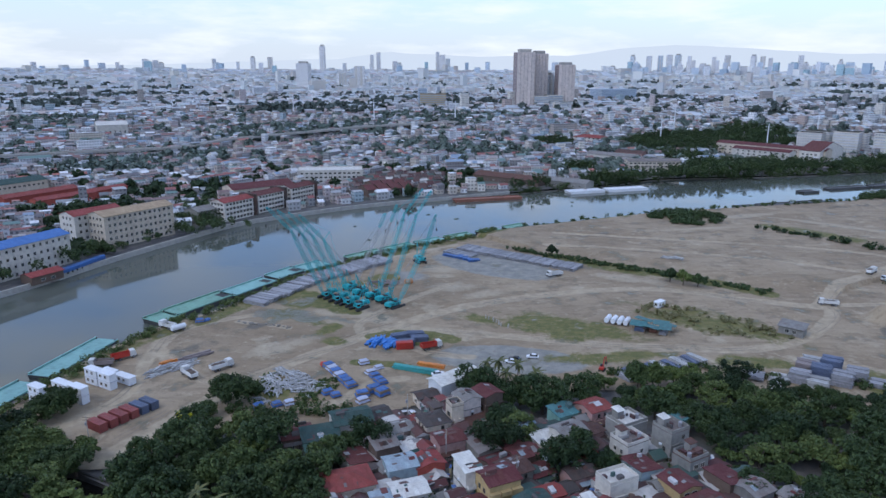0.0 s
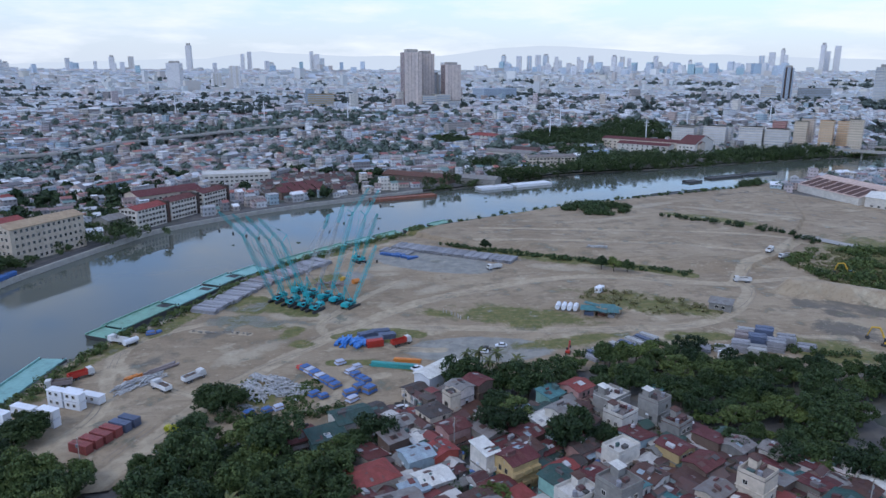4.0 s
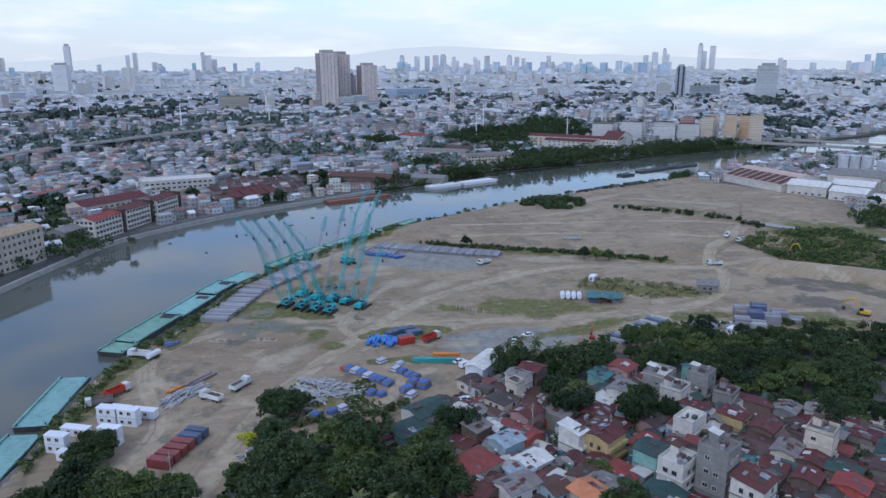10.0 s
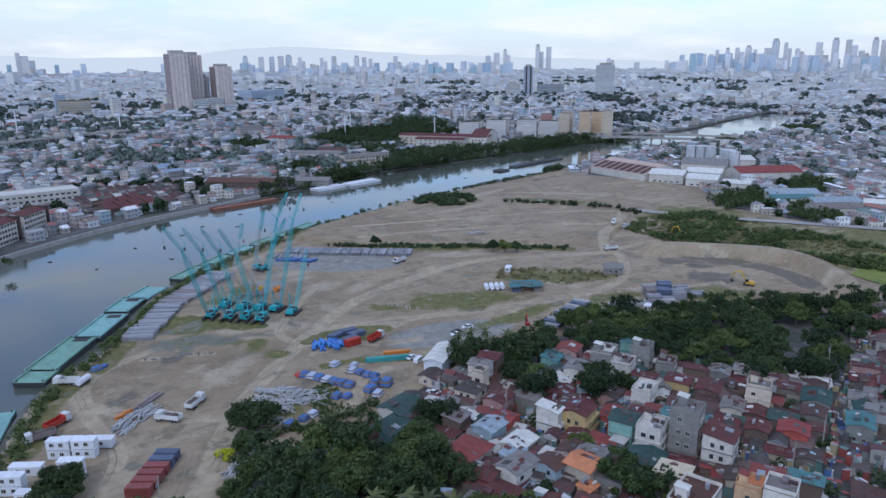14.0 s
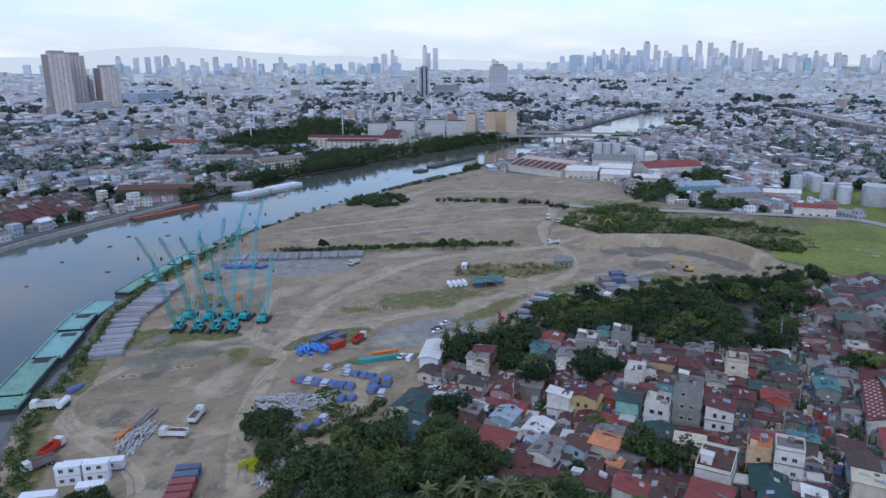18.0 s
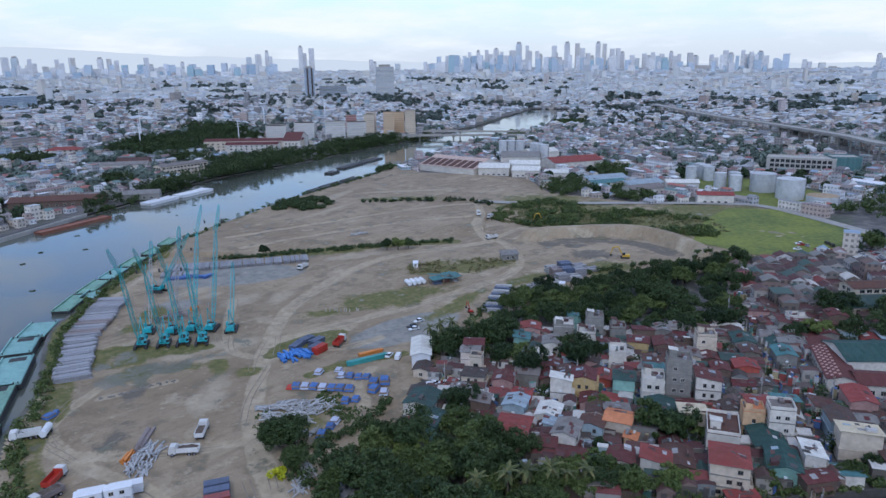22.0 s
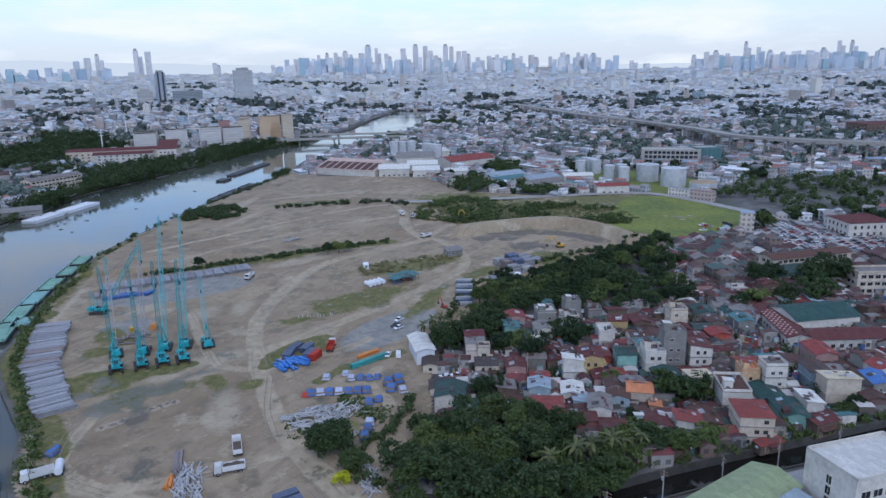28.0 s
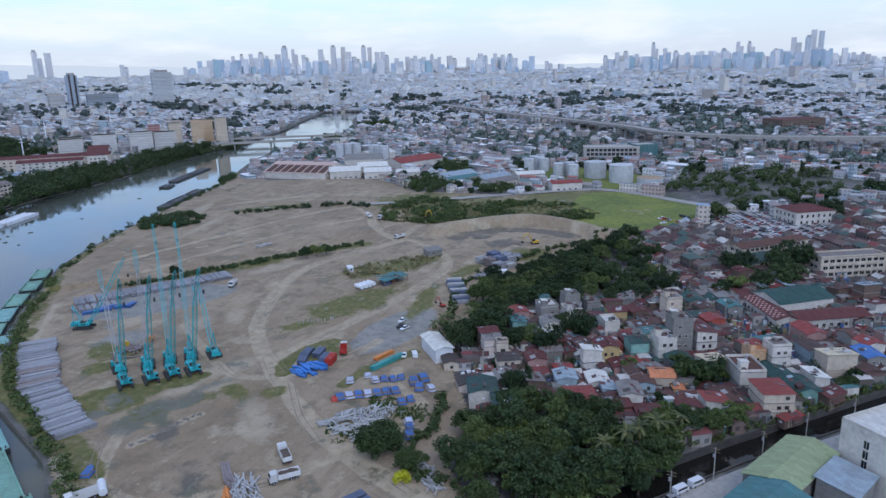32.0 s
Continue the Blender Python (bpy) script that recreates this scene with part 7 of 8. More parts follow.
crane(-42.3, 310.5, (-28.3, 328, 32), white=True)
crane(-36.5, 302.5, (-21.7, 316, 38.5), white=True)
crane(-30.3, 298, (-17.5, 309.5, 37), (-9.3, 317.5, 47)), crane(-25.2, 292.6, (-12, 304, 37), (-5.3, 310.4, 47.3)), crane(-20.6, 285.8, (-8, 300, 24))
crane(-12.3, 358, (-3.6, 340, 30.3), label="teal crawler crane standing apart with a leaning boom")

# ---- vehicles ----
WHEEL = Geo().cyl((0, -0.16, 0), (0, 0.16, 0), 0.5, 14, 0).cyl((0, -0.17, 0), (0, 0.17, 0), 0.26, 10, 1).mesh("wheel", "rubber", "steel_grey")


def dump_truck(x, y, rot, cab="truck_white", bed="truck_white", load=True, label="white dump truck with an earth load", tilt=0.0):
    e = thing("dump_truck", x, y, ground_at(x, y), rot, label, "truck", "trucks")
    part("chassis", Geo().box(-3.8, -0.5, 0.7, 3.8, 0.5, 1.05), "track_dark", e)
    part("cab", Geo().prism([(1.9, 0.8), (3.9, 0.8), (3.9, 1.9), (3.55, 3.0), (1.9, 3.0)], -1.2, 1.2), cab, e)
    part("windscreen", Geo().add([(3.92, -1.05, 1.95), (3.92, 1.05, 1.95), (3.6, 1.05, 2.85), (3.6, -1.05, 2.85)], [(0, 1, 2, 3)]), "dark_glass", e)
    part("bumper", Geo().box(3.85, -1.2, 0.55, 4.1, 1.2, 0.95), "track_dark", e)
    g = Geo()
    t = 0.12
    g.box(-4.1, -1.25, 1.1, 1.7, 1.25, 1.25).box(-4.1, -1.25, 1.25, 1.7, -1.25 + t, 2.5).box(-4.1, 1.25 - t, 1.25, 1.7, 1.25, 2.5).box(1.6, -1.25, 1.25, 1.75, 1.25, 2.9).box(-4.15, -1.25, 1.25, -4.0, 1.25, 2.4)
    part("bed", g, bed, e, at=pose(-4.0, 0, 1.1, 0, tilt, 0) @ pose(4.0, 0, -1.1))
    if load:
        part("load", Geo().prism([(-3.9, 1.3), (1.5, 1.3), (1.5, 1.9), (0.4, 2.3), (-0.8, 2.1), (-1.9, 2.45), (-3.0, 2.1), (-3.9, 1.8)], -1.1, 1.1), "cargo_dirt", e)
    for wx in (2.9, -1.6, -2.9):
        for wy in (-1.05, 1.05):
            part("wheel", WHEEL, None, e, at=pose(wx, wy, 0.5))
    return e


dump_truck(-84.6, 214.9, 135), dump_truck(-75.4, 220.6, 45)
dump_truck(-112.6, 229, 38, "truck_white", "truck_red", False, "dump truck with a red bed at the bank")
dump_truck(-117.5, 222, 190, "truck_white", "sheet_brown", True, "white truck with a brown flatbed")
dump_truck(169.5, 291, 160), dump_truck(213.3, 333.3, 40, label="white dump truck on the far track"), dump_truck(218.1, 326.8, 200, label="white dump truck on the far track")
dump_truck(-108.5, 258.5, 150, load=False, label="white truck cab parked at the bank"), dump_truck(-4.1, 239.6, 25, "truck_white", "truck_red", False, "small white truck with a red flatbed")
dump_truck(55.5, 332.5, 200, "truck_white", "truck_white", False, "white truck on the gravel yard")
tanker = thing("tank_truck", -103.6, 256.6, ground_at(-103.6, 256.6), 50, "white tank trailer at the bank", "trailer")
part("tank", Geo().cyl((-2.8, 0, 1.7), (2.8, 0, 1.7), 1.05, 16), "cabin_white", tanker), part("frame", Geo().box(-2.6, -0.6, 0.5, 2.6, 0.6, 0.8), "track_dark", tanker)
for wx in (-1.8, 1.8):
    for wy in (-0.8, 0.8):
        part("wheel", WHEEL, None, tanker, at=pose(wx, wy, 0.5))

CAR_BODY = Geo().prism([(-2.15, 0.32), (2.15, 0.32), (2.2, 0.72), (1.2, 0.92), (-2.05, 0.98), (-2.2, 0.7)], -0.86, 0.86)
CAR_TOP = Geo().prism([(-1.75, 0.95), (1.05, 0.92), (0.45, 1.45), (-1.25, 1.48)], -0.74, 0.74, 0).prism([(-1.2, 1.49), (0.42, 1.46), (0.3, 1.53), (-1.1, 1.55)], -0.72, 0.72, 1)
SMALL_WHEEL = Geo().cyl((0, -0.1, 0), (0, 0.1, 0), 0.32, 12, 0).cyl((0, -0.11, 0), (0, 0.11, 0), 0.18, 8, 1).mesh("wheel", "rubber", "steel_grey")
CAR_MESH = {}


def car(x, y, rot, colour="cabin_white", van=False, word="white"):
    if (colour, van) not in CAR_MESH:
        CAR_MESH[colour, van] = (CAR_BODY.mesh("body", colour), CAR_TOP.mesh("cabin", "dark_glass", colour), Geo().prism([(-2.3, 0.4), (2.1, 0.4), (2.2, 1.0), (1.5, 1.95), (-2.3, 1.98)], -0.85, 0.85).mesh("body", colour))
    body, top, box = CAR_MESH[colour, van]
    e = thing("van" if van else "car", x, y, ground_at(x, y) + 0.06, rot, "%s parked %s on the roadside" % (word, "van" if van else "car"), "van" if van else "car", "parked cars")
    if van:
        part("body", box, None, e)
        for s in (-1, 1):
            part("side_window", Geo().box(-1.9, s * 0.85 - 0.02, 1.2, 1.3, s * 0.85 + 0.02, 1.75), "dark_glass", e)
    else:
        part("body", body, None, e), part("cabin", top, None, e)
    for wx in (-1.35, 1.35):
        for wy in (-0.76, 0.76):
            part("wheel", SMALL_WHEEL, None, e, at=pose(wx, wy, 0.32))
    return e


car(24, 226.5, 165), car(32.1, 231, 170), car(25.6, 228.8, 160, "track_dark", word="dark"), car(-1, 212, 30, van=True), car(-1.5, 216, 20)
car(-58.8, 117.6, -40, van=True), car(-54.4, 114, -40, van=True), car(-63, 119.6, -40, "steel_grey", word="grey"), car(-66, 121.5, -40, "track_dark", word="dark")
for x, y, r, c, w in ((-9, 189, 115, "cabin_white", "white"), (-6.5, 186, 115, "cabin_white", "white"), (-3.2, 183.5, 120, "cabin_white", "white"), (1, 172, 110, "steel_grey", "grey"), (6.5, 158, 110, "cabin_white", "white"), (8.8, 151, 112, "track_dark", "dark"),
                      (15.5, 137, 140, "cabin_white", "white"), (24, 131, 150, "truck_blue", "blue"), (44, 104, 125, "cabin_white", "white"), (60, 99, 30, "steel_grey", "grey"), (84, 112, 30, "cabin_white", "white")):
    car(x, y, r, c, False, w)
for k in range(46):
    x, y = rng.uniform(205, 272), rng.uniform(58, 140)
    if abs((x - 205) * 0.6 + (y - 140)) < 60 and line_dist(STREETS[2], np.array(x), np.array(y)) > 5:
        car(float(x), float(y), float(rng.choice((30, 120))), *[("cabin_white", False, "white"), ("steel_grey", False, "grey"), ("truck_red", False, "red"), ("track_dark", True, "dark")][int(rng.integers(0, 4))])


def excavator(x, y, rot, mat="machine_yellow", label="yellow excavator with its arm raised", size=1.0):
    e = thing("excavator", x, y, ground_at(x, y), rot, label, "excavator")
    e.scale = (size, size, size)
    for s in (-1, 1):
        part("track", TRACK, None, e, at=pose(0, s * 1.2, 0) @ Matrix.Diagonal((0.6, 0.8, 0.8, 1)))
    part("body", Geo().prism([(-2.4, 1.0), (1.4, 1.0), (1.4, 1.8), (0.4, 2.2), (-2.4, 2.2)], -1.3, 1.3), mat, e)
    part("cab", Geo().box(0.1, 0.3, 1.9, 1.6, 1.3, 3.2), "dark_glass", e)
    part("boom", Geo().cyl((1.2, 0, 1.6), (3.8, 0, 6.4), 0.4, 6, r2=0.35).cyl((3.8, 0, 6.4), (6.6, 0, 6.0), 0.35, 6, r2=0.3), mat, e)
    part("arm", Geo().cyl((6.6, 0, 6.0), (7.8, 0, 2.2), 0.28, 6, r2=0.2), mat, e)
    part("bucket", Geo().prism([(7.4, 2.3), (8.3, 2.2), (8.2, 1.2), (7.2, 0.9), (6.8, 1.5)], -0.6, 0.6), "track_dark", e)


excavator(229, 290, 150), excavator(175, 206, 120), excavator(54.7, 221.2, 60, "truck_red", "red-orange excavator beside the trees", 0.6)

# ---- containers and site cabins ----
BOX = {}


def container(x, y, z, rot, mat, label, length=6.06):
    if (mat, length) not in BOX:
        g = Geo().box(-length / 2, -1.22, 0.05, length / 2, 1.22, 2.59)
        n = int(length / 0.28)
        for i in range(n):
            u = -length / 2 + 0.15 + i * (length - 0.3) / n
            g.box(u, -1.26, 0.2, u + 0.13, -1.22, 2.45).box(u, 1.22, 0.2, u + 0.13, 1.26, 2.45).box(u, -1.15, 2.59, u + 0.13, 1.15, 2.62)
        d = Geo()
        for s in (-1, 1):
            d.box(-length / 2 - 0.06, s * 0.6 - 0.56, 0.15, -length / 2, s * 0.6 + 0.56, 2.5)
            d.cyl((-length / 2 - 0.1, s * 0.25, 0.1), (-length / 2 - 0.1, s * 0.25, 2.55), 0.03, 5)
        c = Geo().box(-0.1, -0.08, 0, 0.1, 0.08, 2.62)
        BOX[mat, length] = (g.mesh("body", mat), d.mesh("door", mat), c.mesh("corner_post", mat))
    e = thing("container", x, y, ground_at(x, y) + z, rot, label, "container", "shipping containers")
    body, door, post = BOX[mat, length]
    part("body", body, None, e), part("door", door, None, e)
    for u in (-1, 1):
        for v in (-1, 1):
            part("corner_post", post, None, e, at=pose(u * (length / 2 - 0.06), v * 1.18, 0))
    return e


for i in range(6):
    t = i / 5
    container(-97.9 + 9.0 * t, 178.8 + 13.8 * t, 0, -31, "box_red" if i < 4 else "box_blue", "faded red shipping container in a row" if i < 4 else "dull blue shipping container in a row")
container(-14, 239.6, 0, 10, "truck_red", "bright red container beside blue stacks"), container(-13.6, 242.4, 0, 12, "box_blue", "grey-blue container with a pale top")


def cabin(x, y, z, rot, length=6.0, label="white prefabricated site cabin"):
    e = thing("site_cabin", x, y, ground_at(x, y) + z, rot, label, "cabin", "white site cabins")
    part("wall", Geo().box(-length / 2, -1.25, 0.12, length / 2, 1.25, 2.6), "cabin_white", e)
    part("roof", Geo().slab([(-length / 2 - 0.15, -1.4, 2.68), (length / 2 + 0.15, -1.4, 2.68), (length / 2 + 0.15, 1.4, 2.72), (-length / 2 - 0.15, 1.4, 2.72)], 0.1), "cabin_white", e)
    part("skid", Geo().box(-length / 2, -1.1, 0, length / 2, -0.8, 0.12).box(-length / 2, 0.8, 0, length / 2, 1.1, 0.12), "track_dark", e)
    me = window_mesh(1.0, 0.9)
    for u in (-1.5, 0.9):
        part("window", me, None, e, at=pose(u, -1.25, 1.1))
    part("window", me, None, e, at=pose(-length / 2, 0, 1.1, 0, 0, -90))
    return e


for x, y, n, ln in ((-113, 208.5, 2, 6), (-107.3, 205.5, 2, 6), (-110.4, 213.5, 1, 6), (-103.5, 209.5, 1, 7.5), (-111.2, 195.5, 2, 6), (-124.2, 196, 2, 6), (-120.8, 190.5, 1, 6), (-121, 204, 1, 8)):
    for k in range(n):
        cabin(x, y, 2.74 * k, -30, ln, "white prefabricated site cabin" + (" stacked on another" if k else ""))

# ---- stacks of material ----
def sheet_stack(x, y, rot, length, width, layers, mat, group, label):
    e = thing("sheet_stack", x, y, ground_at(x, y) - 0.05, rot, label, "stack", group)
    for k in range(layers):
        o = rng.normal() * 0.14
        z = 0.42 * k
        g = Geo()
        for i in range(4):
            v, o2 = -width / 2 + (i + 0.5) * width / 4, o + rng.normal() * 0.2
            g.box(-length / 2 + o2, v - width * 0.095, z, length / 2 + o2, v + width * 0.095, z + 0.34)
        part("sheet", g, mat, e)
        if k < 2:
            part("bearer", Geo().box(-length * 0.3, -width / 2, z - 0.1, -length * 0.3 + 0.2, width / 2, z).box(length * 0.3, -width / 2, z - 0.1, length * 0.3 + 0.2, width / 2, z), "timber", e)


ROW = spline([(-82.5, 288.5), (-76, 301), (-69, 314), (-62, 326), (-52, 338), (-42, 350), (-31.5, 361)], 2.35)
for i, (x, y) in enumerate(ROW):
    d = ROW[min(i + 1, len(ROW) - 1)] - ROW[max(i - 1, 0)]
    sheet_stack(x + rng.normal() * 0.35, y + rng.normal() * 0.35, math.degrees(math.atan2(d[1], d[0])) + 90 + rng.normal() * 2, 11.5 if i < 16 else 13, 2.2, 4, "sheet_brown" if i in (17, 18, 21, 22) else "sheet_grey", "grey sheet stacks along the bank",
                "stack of grey steel sheets on timber bearers" if i not in (17, 18, 21, 22) else "stack of rust-brown steel sheets")
for i in range(31):
    t = i / 30
    sheet_stack(12 + 57 * t + rng.normal() * 0.2, 388 - 42 * t + rng.normal() * 0.2, 53.5 + rng.normal() * 1.5, 12, 2.1, 4, "sheet_grey", "grey sheet stacks of the yard", "stack of grey steel sheets on timber bearers")
for i in range(7):
    sheet_stack(3 + 2.2 * i, 380 - 1.7 * i, 53.5, 8, 2.0, 3, "sheet_grey", "grey sheet stacks of the yard", "stack of grey steel sheets on timber bearers")
for k, (x, y, r) in enumerate(((3, 371, -38), (8, 367.5, -38), (13.5, 363, -38), (16.5, 360.5, 10), (11, 369, -38))):
    sheet_stack(x, y, r, 6, 3, 3, "tarp_blue", "blue beam stacks", "stack of bright blue steel beams")


def tarp_stack(x, y, rot, w, d, h, mat="tarp_blue", label="goods under a creased blue tarpaulin"):
    e = thing("tarp_stack", x, y, ground_at(x, y), rot, label, "tarpaulin", "blue covered stacks")
    part("cargo", Geo().box(-w / 2 + 0.1, -d / 2 + 0.1, 0, w / 2 - 0.1, d / 2 - 0.1, h * 0.85), "timber", e)
    nx_, ny_ = 9, 7
    g = Geo()
    v = []
    for j in range(ny_):
        for i in range(nx_):
            u, t = i / (nx_ - 1) * 2 - 1, j / (ny_ - 1) * 2 - 1
            edge = max(abs(u), abs(t))
            z = h * (1 - 0.75 * max(0, (edge - 0.72) / 0.28) ** 1.5) + rng.normal() * 0.06
            v.append((u * (w / 2 + 0.15), t * (d / 2 + 0.15), max(0.08, z)))
    g.add(v, [(j * nx_ + i, j * nx_ + i + 1, (j + 1) * nx_ + i + 1, (j + 1) * nx_ + i) for j in range(ny_ - 1) for i in range(nx_ - 1)])
    part("cover", g, mat, e)


for i in range(7):
    t = i / 6
    tarp_stack(-39.2 + 9.6 * t, 222.6 - 15.2 * t, 32 + rng.normal() * 4, 3.8, 2.95, 1.5, "tarp_pale" if i in (1, 3) else "tarp_blue", "goods under a faded pale tarpaulin" if i in (1, 3) else "goods under a creased blue tarpaulin")
for x, y, w, d, h, m in ((-36.3, 202.2, 3.6, 2.6, 1.5, 0), (-33.5, 200.4, 3, 2.4, 1.3, 0), (-27.4, 225, 3.4, 2.6, 1.5, 1), (-24.2, 217, 3.6, 2.4, 1.3, 1), (-22.6, 214.5, 3.4, 2.4, 1.3, 0), (-21, 212, 3.4, 2.4, 1.4, 0), (-19.6, 209.6, 3.2, 2.4, 1.3, 0), (-21.8, 221, 3, 2.4, 1.1, 1),
                         (-22, 203.8, 4.2, 3.2, 2.3, 0), (-19, 201.6, 4.2, 3.4, 2.5, 0), (-25.2, 200.6, 4.2, 3, 2.0, 0), (-24.6, 196.6, 4, 2.6, 1.6, 1), (-47, 195.3, 3.2, 2.6, 1.5, 1), (-50.4, 193.6, 3, 2.4, 1.4, 0), (-55.4, 191.6, 3.4, 2.8, 1.8, 0)):
    tarp_stack(x, y, 32 + rng.normal() * 5, w, d, h, "tarp_pale" if m else "tarp_blue", "goods under a faded pale tarpaulin" if m else "goods under a creased blue tarpaulin")
for x, y, r in ((-16.5, 250, 20), (-10.5, 251.5, 5), (-8.8, 247.4, 8)):
    sheet_stack(x, y, r, 6.5, 3.2, 5, "box_blue", "blue-grey frame stacks", "stack of blue-grey steel frames")
tarp_stack(-41, 223.6, 30, 2.2, 2, 1.2, "truck_red", "goods under a red cover"), tarp_stack(-98.7, 266.8, 20, 3.4, 2.6, 1.4), tarp_stack(-96.2, 268.4, 50, 2.0, 1.6, 1.0)
for i in range(4):
    sheet_stack(-13 + 2.4 * i, 220.6 - 0.9 * i, -20, 8, 1.8, 4, "stack_teal", "teal beam stacks", "stack of teal steel beams")
for i in range(2):
    sheet_stack(-5.5 + 3.2 * i, 223.6 - i, -20, 6, 1.6, 3, "machine_orange", "orange beam stacks", "stack of orange steel beams")


def loose_pile(name, x, y, count, spread, length, r, mat, label, category, main=None, turn=14, square=False):
    """A heap of long pieces, each a part of it."""
    e = thing(name, x, y, ground_at(x, y), 0, label, category)
    piece = (Geo().box(-length / 2, -r, -r, length / 2, r, r) if square else Geo().cyl((-length / 2, 0, 0), (length / 2, 0, 0), r, 8)).mesh("pipe", mat)
    for i in range(count):
        a = (main if main is not None else rng.random() * 180) + rng.normal() * turn
        u, v = rng.uniform(-1, 1) * spread[0], rng.uniform(-1, 1) * spread[1]
        c, s = math.cos(radians(spread[2])), math.sin(radians(spread[2]))
        lv = (1 - math.hypot(u / spread[0], v / spread[1]) * 0.7)
        part("pipe", piece, None, e, at=pose(u * c - v * s, u * s + v * c, r + max(0, rng.random() * 1.3 * lv), 0, rng.normal() * 3, a))


loose_pile("pipe_pile", -51.5, 213.5, 85, (7, 5, -30), 3.7, 0.22, "pipe_grey", "heap of pale grey pipes lying in weeds", "pipe pile", -40, 38)
loose_pile("pipe_pile", -45.5, 207, 75, (6.5, 5, -30), 3.6, 0.22, "pipe_grey", "heap of pale grey pipes lying in weeds", "pipe pile", 20, 38)
loose_pile("pipe_pile", -55, 206, 60, (6, 4, -30), 3.4, 0.22, "pipe_grey", "heap of pale grey pipes lying in weeds", "pipe pile", -60, 38)
loose_pile("pipe_pile", -57.5, 196.5, 14, (3, 2, -30), 3.5, 0.2, "pipe_grey", "few pale grey pipes beside blue covers", "pipe pile", 10)
loose_pile("steel_pile", -93, 221, 78, (8.5, 3.2, 42), 4.4, 0.17, "pipe_grey", "long pile of pale steel beams", "steel pile", 44, 24, True)
loose_pile("steel_pile", -87.8, 230.4, 12, (1.4, 1.2, 45), 10, 0.3, "sheet_brown", "pile of long rust-brown beams", "steel pile", 45, 2, True)
loose_pile("steel_pile", -95.4, 225.2, 14, (1.8, 1.0, 42), 4, 0.25, "machine_orange", "small pile of orange beams", "steel pile", 42, 10, True)
loose_pile("steel_pile", 122.6, 359, 16, (5, 1.5, -20), 5, 0.25, "pipe_grey", "few grey beams lying on bare earth", "steel pile", -20, 16, True)
loose_pile("steel_pile", -72.6, 178.8, 30, (6, 2, 42), 5, 0.18, "pipe_grey", "grey scrap metal beside trees", "steel pile", 40, 25, True)
loose_pile("steel_pile", -28, 318, 30, (6, 5, 0), 5, 0.2, "sheet_brown", "scattered rusty beams behind cranes", "steel pile", None, 30, True)
loose_pile("beam_pile", -23.6, 244.6, 34, (4.6, 3.4, 20), 4.6, 0.34, "beam_blue", "loose pile of bright blue steel beams", "beam pile", 62, 24, True)
loose_pile("beam_pile", -18.2, 241.4, 16, (2.6, 1.8, 20), 4.4, 0.34, "beam_blue", "small pile of bright blue steel beams beside a red container", "beam pile", 75, 12, True)
for i in range(10):
    p = single("post", Geo().box(-0.16, -0.16, 0, 0.16, 0.16, 1.5), "concrete", pose(18 + 0.9 * i + rng.normal() * 0.6, 272 - 1.3 * i, ground_at(18, 270), 0, 0, i * 20), "short white concrete post on grass", "post", "white posts")
single("boiler", Geo().cyl((-1.6, 0, 1.3), (1.6, 0, 1.3), 1.3, 14), "machine_orange", pose(-16.4, 319.7, 0.4, 0, 0, 30), "round orange steel drum behind the cranes", "drum")
single("boiler", Geo().cyl((-1.2, 0, 1.0), (1.2, 0, 1.0), 1.0, 14), "machine_yellow", pose(-22.4, 326, 0.4, 0, 0, 60), "round yellow steel drum behind the cranes", "drum")

# ---- huts and tanks of the site ----
hut = thing("site_hut", 82, 258, 0.4, -28, "open hut of loose teal roof sheets on posts", "hut")
for u, v, w, d, z, tilt in ((-4.6, -1.6, 6.4, 5.4, 3.2, 5), (1.0, -2.0, 6.0, 5.0, 2.8, -6), (5.6, -1.0, 4.6, 6.0, 3.4, 8), (-3.4, 3.0, 6.8, 4.6, 3.6, -7), (3.2, 3.2, 6.2, 4.4, 3.1, 6), (7.4, 3.4, 3.0, 3.6, 2.6, -4)):
    sheet_ = part("roof_sheet", Geo().box(-w / 2, -d / 2, 0, w / 2, d / 2, 0.12), "roof_teal", hut, at=pose(u, v, z, tilt, 3 - tilt * 0.5, tilt))
    for p, q in ((-1, -1), (1, -1), (1, 1), (-1, 1)):
        part("post", Geo().box(u + p * w * 0.42 - 0.08, v + q * d * 0.42 - 0.08, 0, u + p * w * 0.42 + 0.08, v + q * d * 0.42 + 0.08, z - 0.3), "timber", hut)
for u, v, w, d, h_, m in ((-4, -1, 4, 2.4, 1.6, "box_blue"), (1, 0, 3, 3, 1.4, "barge_rust"), (5, -1, 2.6, 3.4, 1.5, "sheet_grey"), (-2, 3, 4, 2, 1.2, "timber"), (4, 3, 3, 2, 1.6, "box_blue")):
    part("crate", Geo().box(u - w / 2, v - d / 2, 0, u + w / 2, v + d / 2, h_), m, hut)
for i in range(4):
    e = thing("water_tank", 67.5 + 2.3 * i, 268.5 - 1.0 * i, 0.4, 62, "white horizontal tank on a frame", "tank", "white site tanks")
    part("vessel", Geo().cyl((-2.7, 0, 1.6), (2.7, 0, 1.6), 1.05, 14), "cabin_white", e), part("cradle", Geo().box(-2, -0.8, 0, -1.6, 0.8, 0.9).box(1.6, -0.8, 0, 2, 0.8, 0.9), "steel_grey", e)
block("site_hut", 137, 256.5, 9, 6, 3.2, -40, "wall_grey", "roof_grey", "shed", 3.2, 2.6, 1.4, 1.2, "SW", "grey metal hut in scrub", "hut", z=0.4)
